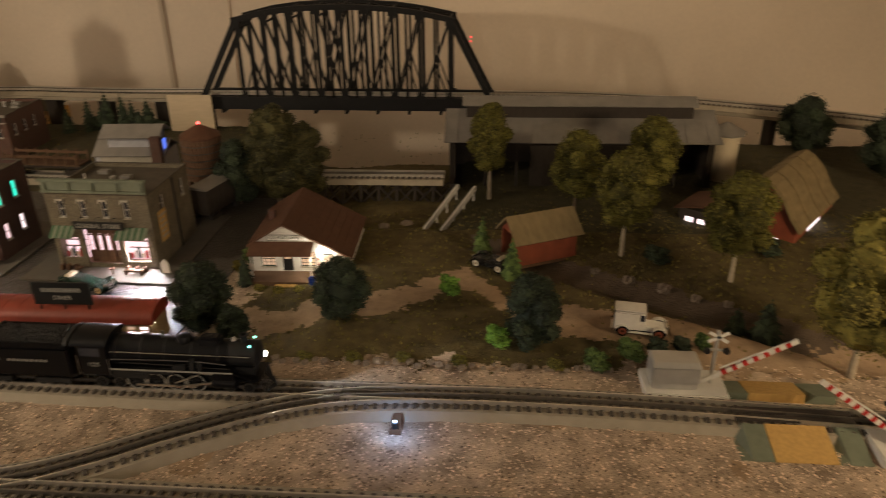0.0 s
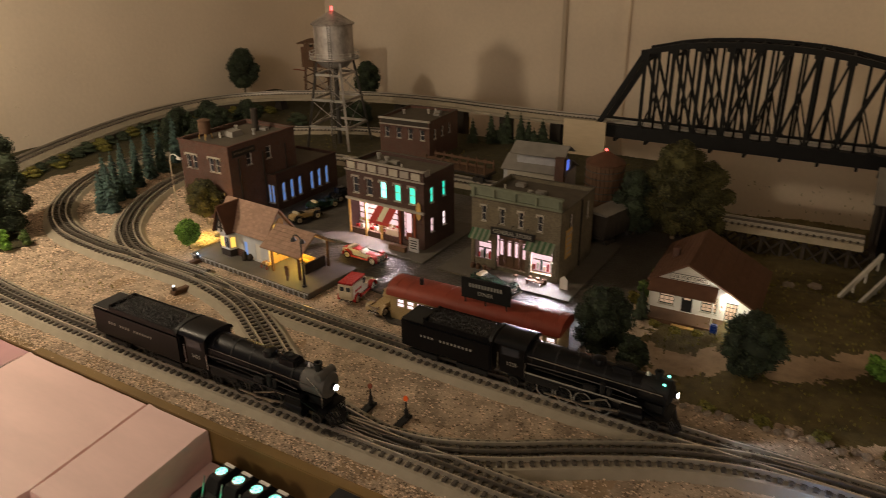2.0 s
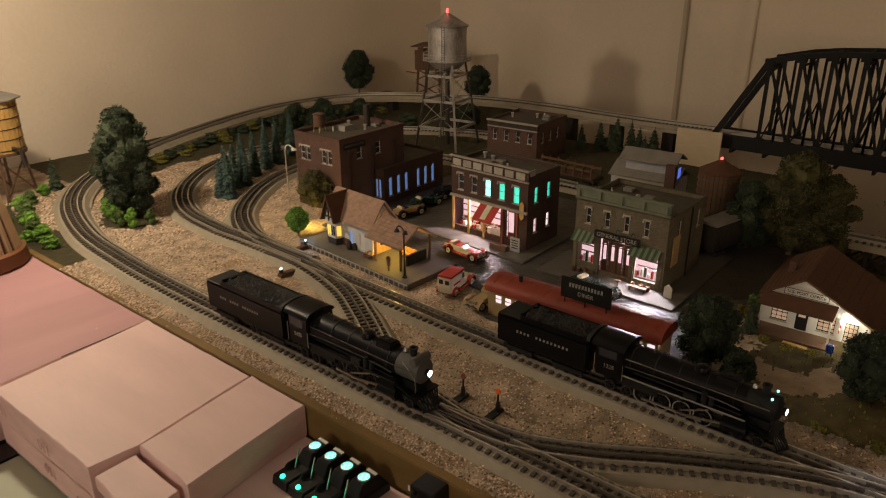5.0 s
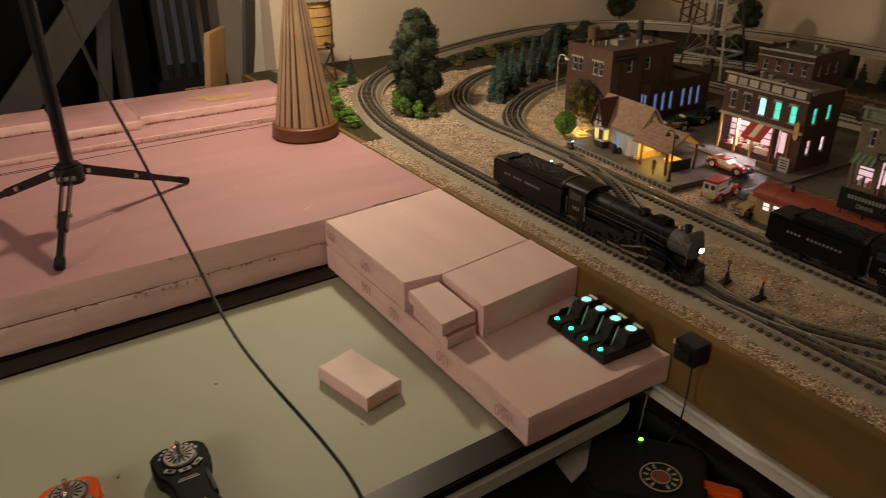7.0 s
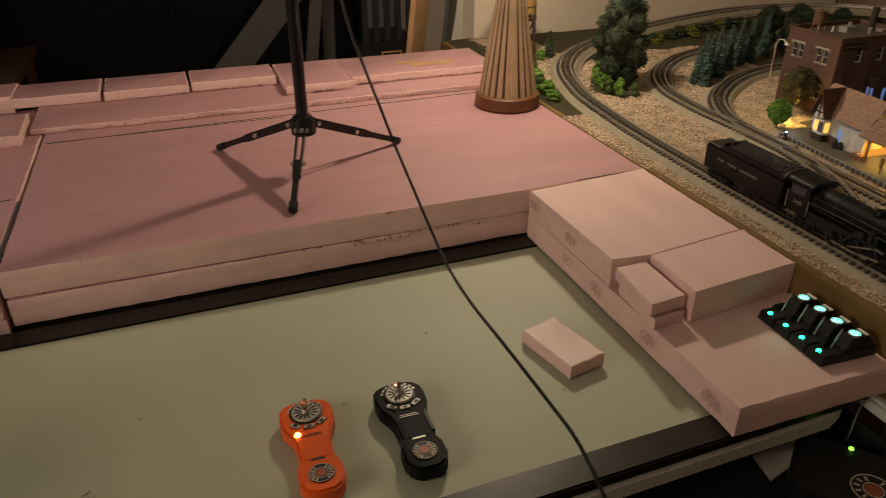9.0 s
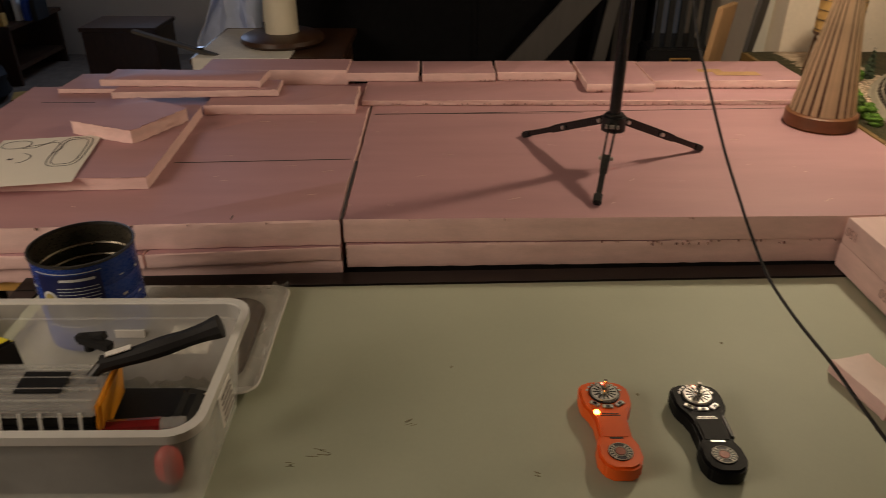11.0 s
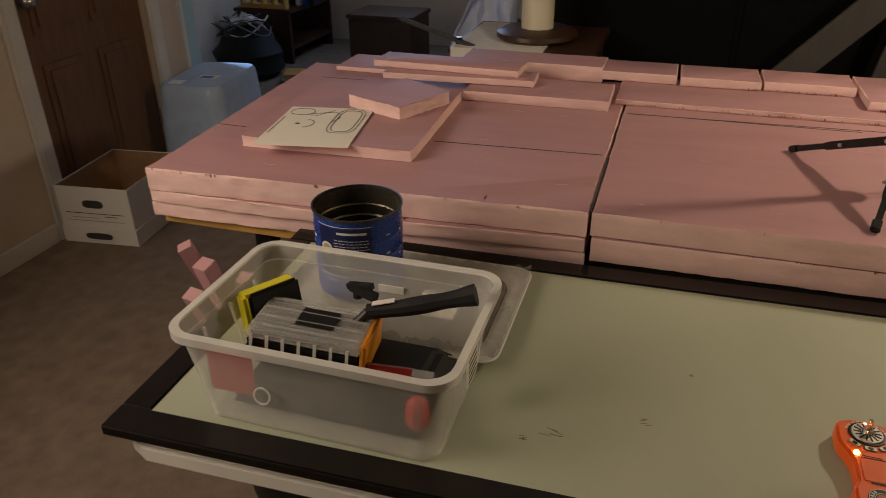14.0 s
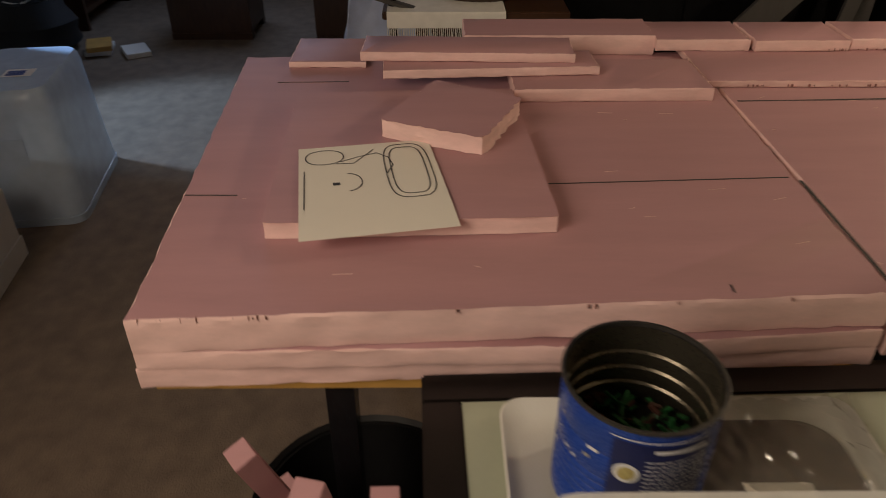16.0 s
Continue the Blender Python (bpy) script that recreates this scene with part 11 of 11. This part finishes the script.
OL, DK = "olive brown model tree with a clumpy crown", "very dark green model tree"
for k, (x, y, h, r, lf, lb, tr_k, br) in enumerate((
        (0.357, 1.392, 0.225, 0.066, leaf_olive, OL + " and pale trunk", bark_pale, 0.34), (0.083, 1.690, 0.235, 0.055, leaf_olive, OL, bark_pale, 0.36), (0.545, 1.290, 0.215, 0.070, leaf_olive, OL + " near the barn", bark_pale, 0.33),
        (0.648, 1.005, 0.275, 0.085, leaf_gold, "tall yellow green model tree by the crossing", bark_pale, 0.22), (0.275, 1.575, 0.205, 0.062, leaf_olive, OL, bark, 0.3), (0.455, 1.66, 0.21, 0.064, leaf_olive, OL, bark, 0.3),
        (-0.425, 1.660, 0.250, 0.078, leaf_umber, "large rounded dark olive tree behind the post office", bark, 0.16), (-0.365, 1.690, 0.215, 0.064, leaf_umber, "rounded olive tree behind the post office", bark, 0.16), (-0.515, 1.640, 0.165, 0.06, leaf_dark, DK, bark, 0.1),
        (-1.850, 0.872, 0.292, 0.080, leaf_forest, "large dark grey green tree inside the track curve", bark, 0.05), (-1.475, 1.178, 0.120, 0.045, leaf_umber, "thin olive tree before the warehouse", bark_pale, 0.3), (-1.392, 1.046, 0.072, 0.030, leaf_bright, "small bright green round tree", bark, 0.3),
        (-2.49, 2.34, 0.230, 0.072, leaf_dark, "dark silhouetted tree by the wall", bark, 0.3), (-1.97, 2.55, 0.185, 0.06, leaf_dark, "dark tree behind the water tower", bark, 0.25), (0.93, 2.03, 0.165, 0.075, leaf_dark, "dark tree behind the barn", bark, 0.2), (1.06, 1.80, 0.20, 0.085, leaf_dark, "dark tree beside the barn", bark, 0.2),
        (-0.403, 1.100, 0.118, 0.056, leaf_dark, "dark green tree beside the post office", bark, 0.08), (-0.160, 1.120, 0.112, 0.052, leaf_dark, "dark green tree before the post office", bark, 0.08), (0.165, 1.055, 0.125, 0.052, leaf_dark, "dark green tree on the bank", bark, 0.06),
        (-2.02, 1.66, 0.115, 0.055, leaf_dark, "dark leafy tree behind the pines", bark, 0.1), (-2.10, 1.80, 0.12, 0.06, leaf_dark, "dark leafy tree by the upper track", bark, 0.1), (-0.335, 1.06, 0.06, 0.028, leaf_dark, "small dark bush-like tree", bark, 0.05))):
    tree(x, y, h, r, lf, lb, 100 + k, tr_k, br, dense=1.5 if h > 0.2 else 1.0)
for k, (x, y, h) in enumerate(((-1.795, 1.108, 0.115), (-1.772, 1.120, 0.135), (-1.812, 1.140, 0.150), (-1.845, 1.190, 0.140), (-1.872, 1.240, 0.158), (-1.896, 1.300, 0.150), (-1.935, 1.375, 0.160), (-1.955, 1.435, 0.150), (-1.998, 1.53, 0.155), (-1.84, 1.225, 0.12))):
    conifer(x, y, h, 0.026, leaf_blue, "slim blue green model pine", 200 + k)
for k, (x, y, h) in enumerate(((-1.40, 2.24, 0.055), (-1.271, 2.215, 0.075), (-1.212, 2.24, 0.092), (-1.165, 2.27, 0.105), (-1.112, 2.27, 0.10), (-1.086, 2.28, 0.080), (-1.036, 2.285, 0.085), (-1.184, 2.26, 0.06), (-1.06, 2.27, 0.055))):
    conifer(x, y, h * 1.12, 0.027 if k % 3 else 0.034, leaf_dark, "dark conifer silhouetted against the wall", 220 + k)
for k, (x, y, h, r) in enumerate(((-0.375, 1.245, 0.062, 0.020), (0.135, 1.285, 0.085, 0.026), (0.075, 1.400, 0.085, 0.024), (0.565, 1.135, 0.075, 0.034), (0.52, 1.15, 0.05, 0.024), (-0.56, 1.74, 0.12, 0.032), (-0.53, 1.78, 0.125, 0.032), (-2.235, 0.845, 0.095, 0.026))):
    conifer(x, y, h, r, leaf_mid if k in (1, 2) else leaf_dark, "small pointed model conifer", 240 + k)
BR, MD, DB = "bright spring green model bush", "mid green model bush", "dark green model bush"
for k, (x, y, h, r, lf, lb) in enumerate((
        (-1.912, 0.842, 0.075, 0.022, leaf_bright, BR), (-1.880, 0.822, 0.062, 0.022, leaf_bright, BR), (-1.836, 0.812, 0.066, 0.018, leaf_bright, BR), (-1.797, 0.806, 0.062, 0.017, leaf_mid, MD), (-1.757, 0.818, 0.066, 0.017, leaf_bright, BR), (-1.752, 0.865, 0.05, 0.014, leaf_mid, MD), (-1.94, 0.87, 0.07, 0.024, leaf_mid, MD),
        (-1.85, 0.640, 0.050, 0.028, leaf_bright, BR), (-1.795, 0.632, 0.035, 0.024, leaf_bright, BR), (-1.905, 0.645, 0.05, 0.020, leaf_mid, MD), (-1.95, 0.655, 0.055, 0.028, leaf_bright, BR), (-2.00, 0.665, 0.05, 0.024, leaf_mid, MD), (-2.06, 0.69, 0.055, 0.026, leaf_mid, MD), (-2.12, 0.70, 0.05, 0.026, leaf_bright, BR), (-2.16, 0.74, 0.045, 0.024, leaf_mid, MD), (-2.21, 0.80, 0.04, 0.02, leaf_bright, BR), (-1.88, 0.615, 0.03, 0.02, leaf_bright, BR), (-2.02, 0.62, 0.05, 0.025, leaf_mid, MD),
        (0.020, 1.205, 0.050, 0.022, leaf_bright, BR), (0.108, 1.036, 0.048, 0.022, leaf_bright, BR), (0.262, 0.998, 0.045, 0.022, leaf_mid, MD), (0.318, 1.022, 0.042, 0.024, leaf_mid, MD), (0.362, 1.03, 0.040, 0.018, leaf_dark, DB), (0.40, 1.04, 0.034, 0.015, leaf_dark, DB), (0.435, 1.05, 0.036, 0.014, leaf_mid, MD), (0.665, 0.80, 0.05, 0.022, leaf_mid, MD),
        (0.42, 1.36, 0.045, 0.03, leaf_dark, DB), (0.64, 1.40, 0.05, 0.034, leaf_dark, DB), (-0.405, 1.295, 0.030, 0.014, leaf_gold, "yellowish bush beside the post office"), (-0.395, 1.335, 0.04, 0.018, leaf_mid, MD), (-0.385, 1.395, 0.045, 0.02, leaf_mid, MD), (-0.345, 1.228, 0.010, 0.010, leaf_gold, "low yellow flowers before the porch"), (-0.305, 1.222, 0.010, 0.012, leaf_gold, "low yellow flowers before the porch"), (-0.265, 1.222, 0.010, 0.010, leaf_gold, "low yellow flowers before the porch"), (-0.205, 1.225, 0.012, 0.012, leaf_gold, "low yellow flowers before the wall"),
        (-0.20, 1.00, 0.016, 0.014, leaf_olive, DB), (-0.12, 1.00, 0.018, 0.014, leaf_olive, DB), (-0.04, 1.005, 0.016, 0.014, leaf_olive, DB), (0.05, 1.0, 0.018, 0.014, leaf_olive, DB), (0.20, 1.0, 0.018, 0.014, leaf_olive, DB), (-1.20, 1.70, 0.05, 0.03, leaf_dark, DB), (-2.15, 1.95, 0.07, 0.05, leaf_dark, DB), (-1.98, 2.10, 0.06, 0.05, leaf_dark, DB), (-1.85, 2.26, 0.06, 0.05, leaf_dark, DB), (-1.60, 2.27, 0.05, 0.05, leaf_dark, DB), (-1.45, 2.30, 0.045, 0.05, leaf_dark, DB), (-1.2, 2.28, 0.04, 0.05, leaf_dark, DB), (-1.0, 2.25, 0.04, 0.05, leaf_dark, DB), (-2.28, 1.30, 0.03, 0.03, leaf_olive, DB), (-2.33, 1.5, 0.03, 0.03, leaf_olive, DB), (-2.25, 1.1, 0.03, 0.025, leaf_olive, DB))):
    bush(x, y, h, r, lf, lb, 300 + k)

# ---- low growth below the climbing track ----
rh = random.Random(77)
for k, p in enumerate(even(TRACKS["near"], 0.058)):
    if p.z < B0 + 0.012 or p.y > 2.3 or p.x > -2.0:
        continue
    q = even(TRACKS["near"], 0.058)[k - 1] - p
    sd = Vector((q.y, -q.x, 0)).normalized() * -rh.uniform(0.066, 0.085)
    if math.hypot(p.x + sd.x + 1.9, p.y + sd.y - 1.5) > math.hypot(p.x + 1.9, p.y - 1.5):
        sd = -sd
    bush(p.x + sd.x, p.y + sd.y, rh.uniform(0.030, 0.046), rh.uniform(0.026, 0.036), [leaf_dark, leaf_olive, leaf_dark][k % 3], ["dark low bush below the upper track", "brown dry bush below the upper track", "dark low bush below the upper track"][k % 3], 500 + k)
for k, (x, y, h, r) in enumerate(((-2.10, 1.60, 0.12, 0.05), (-2.17, 1.70, 0.13, 0.055), (-2.20, 1.86, 0.12, 0.055), (-2.12, 1.98, 0.11, 0.05), (-1.78, 2.24, 0.09, 0.05))):
    tree(x, y, h, r, leaf_dark, "dark leafy tree before the upper track", 560 + k, bark, 0.06)
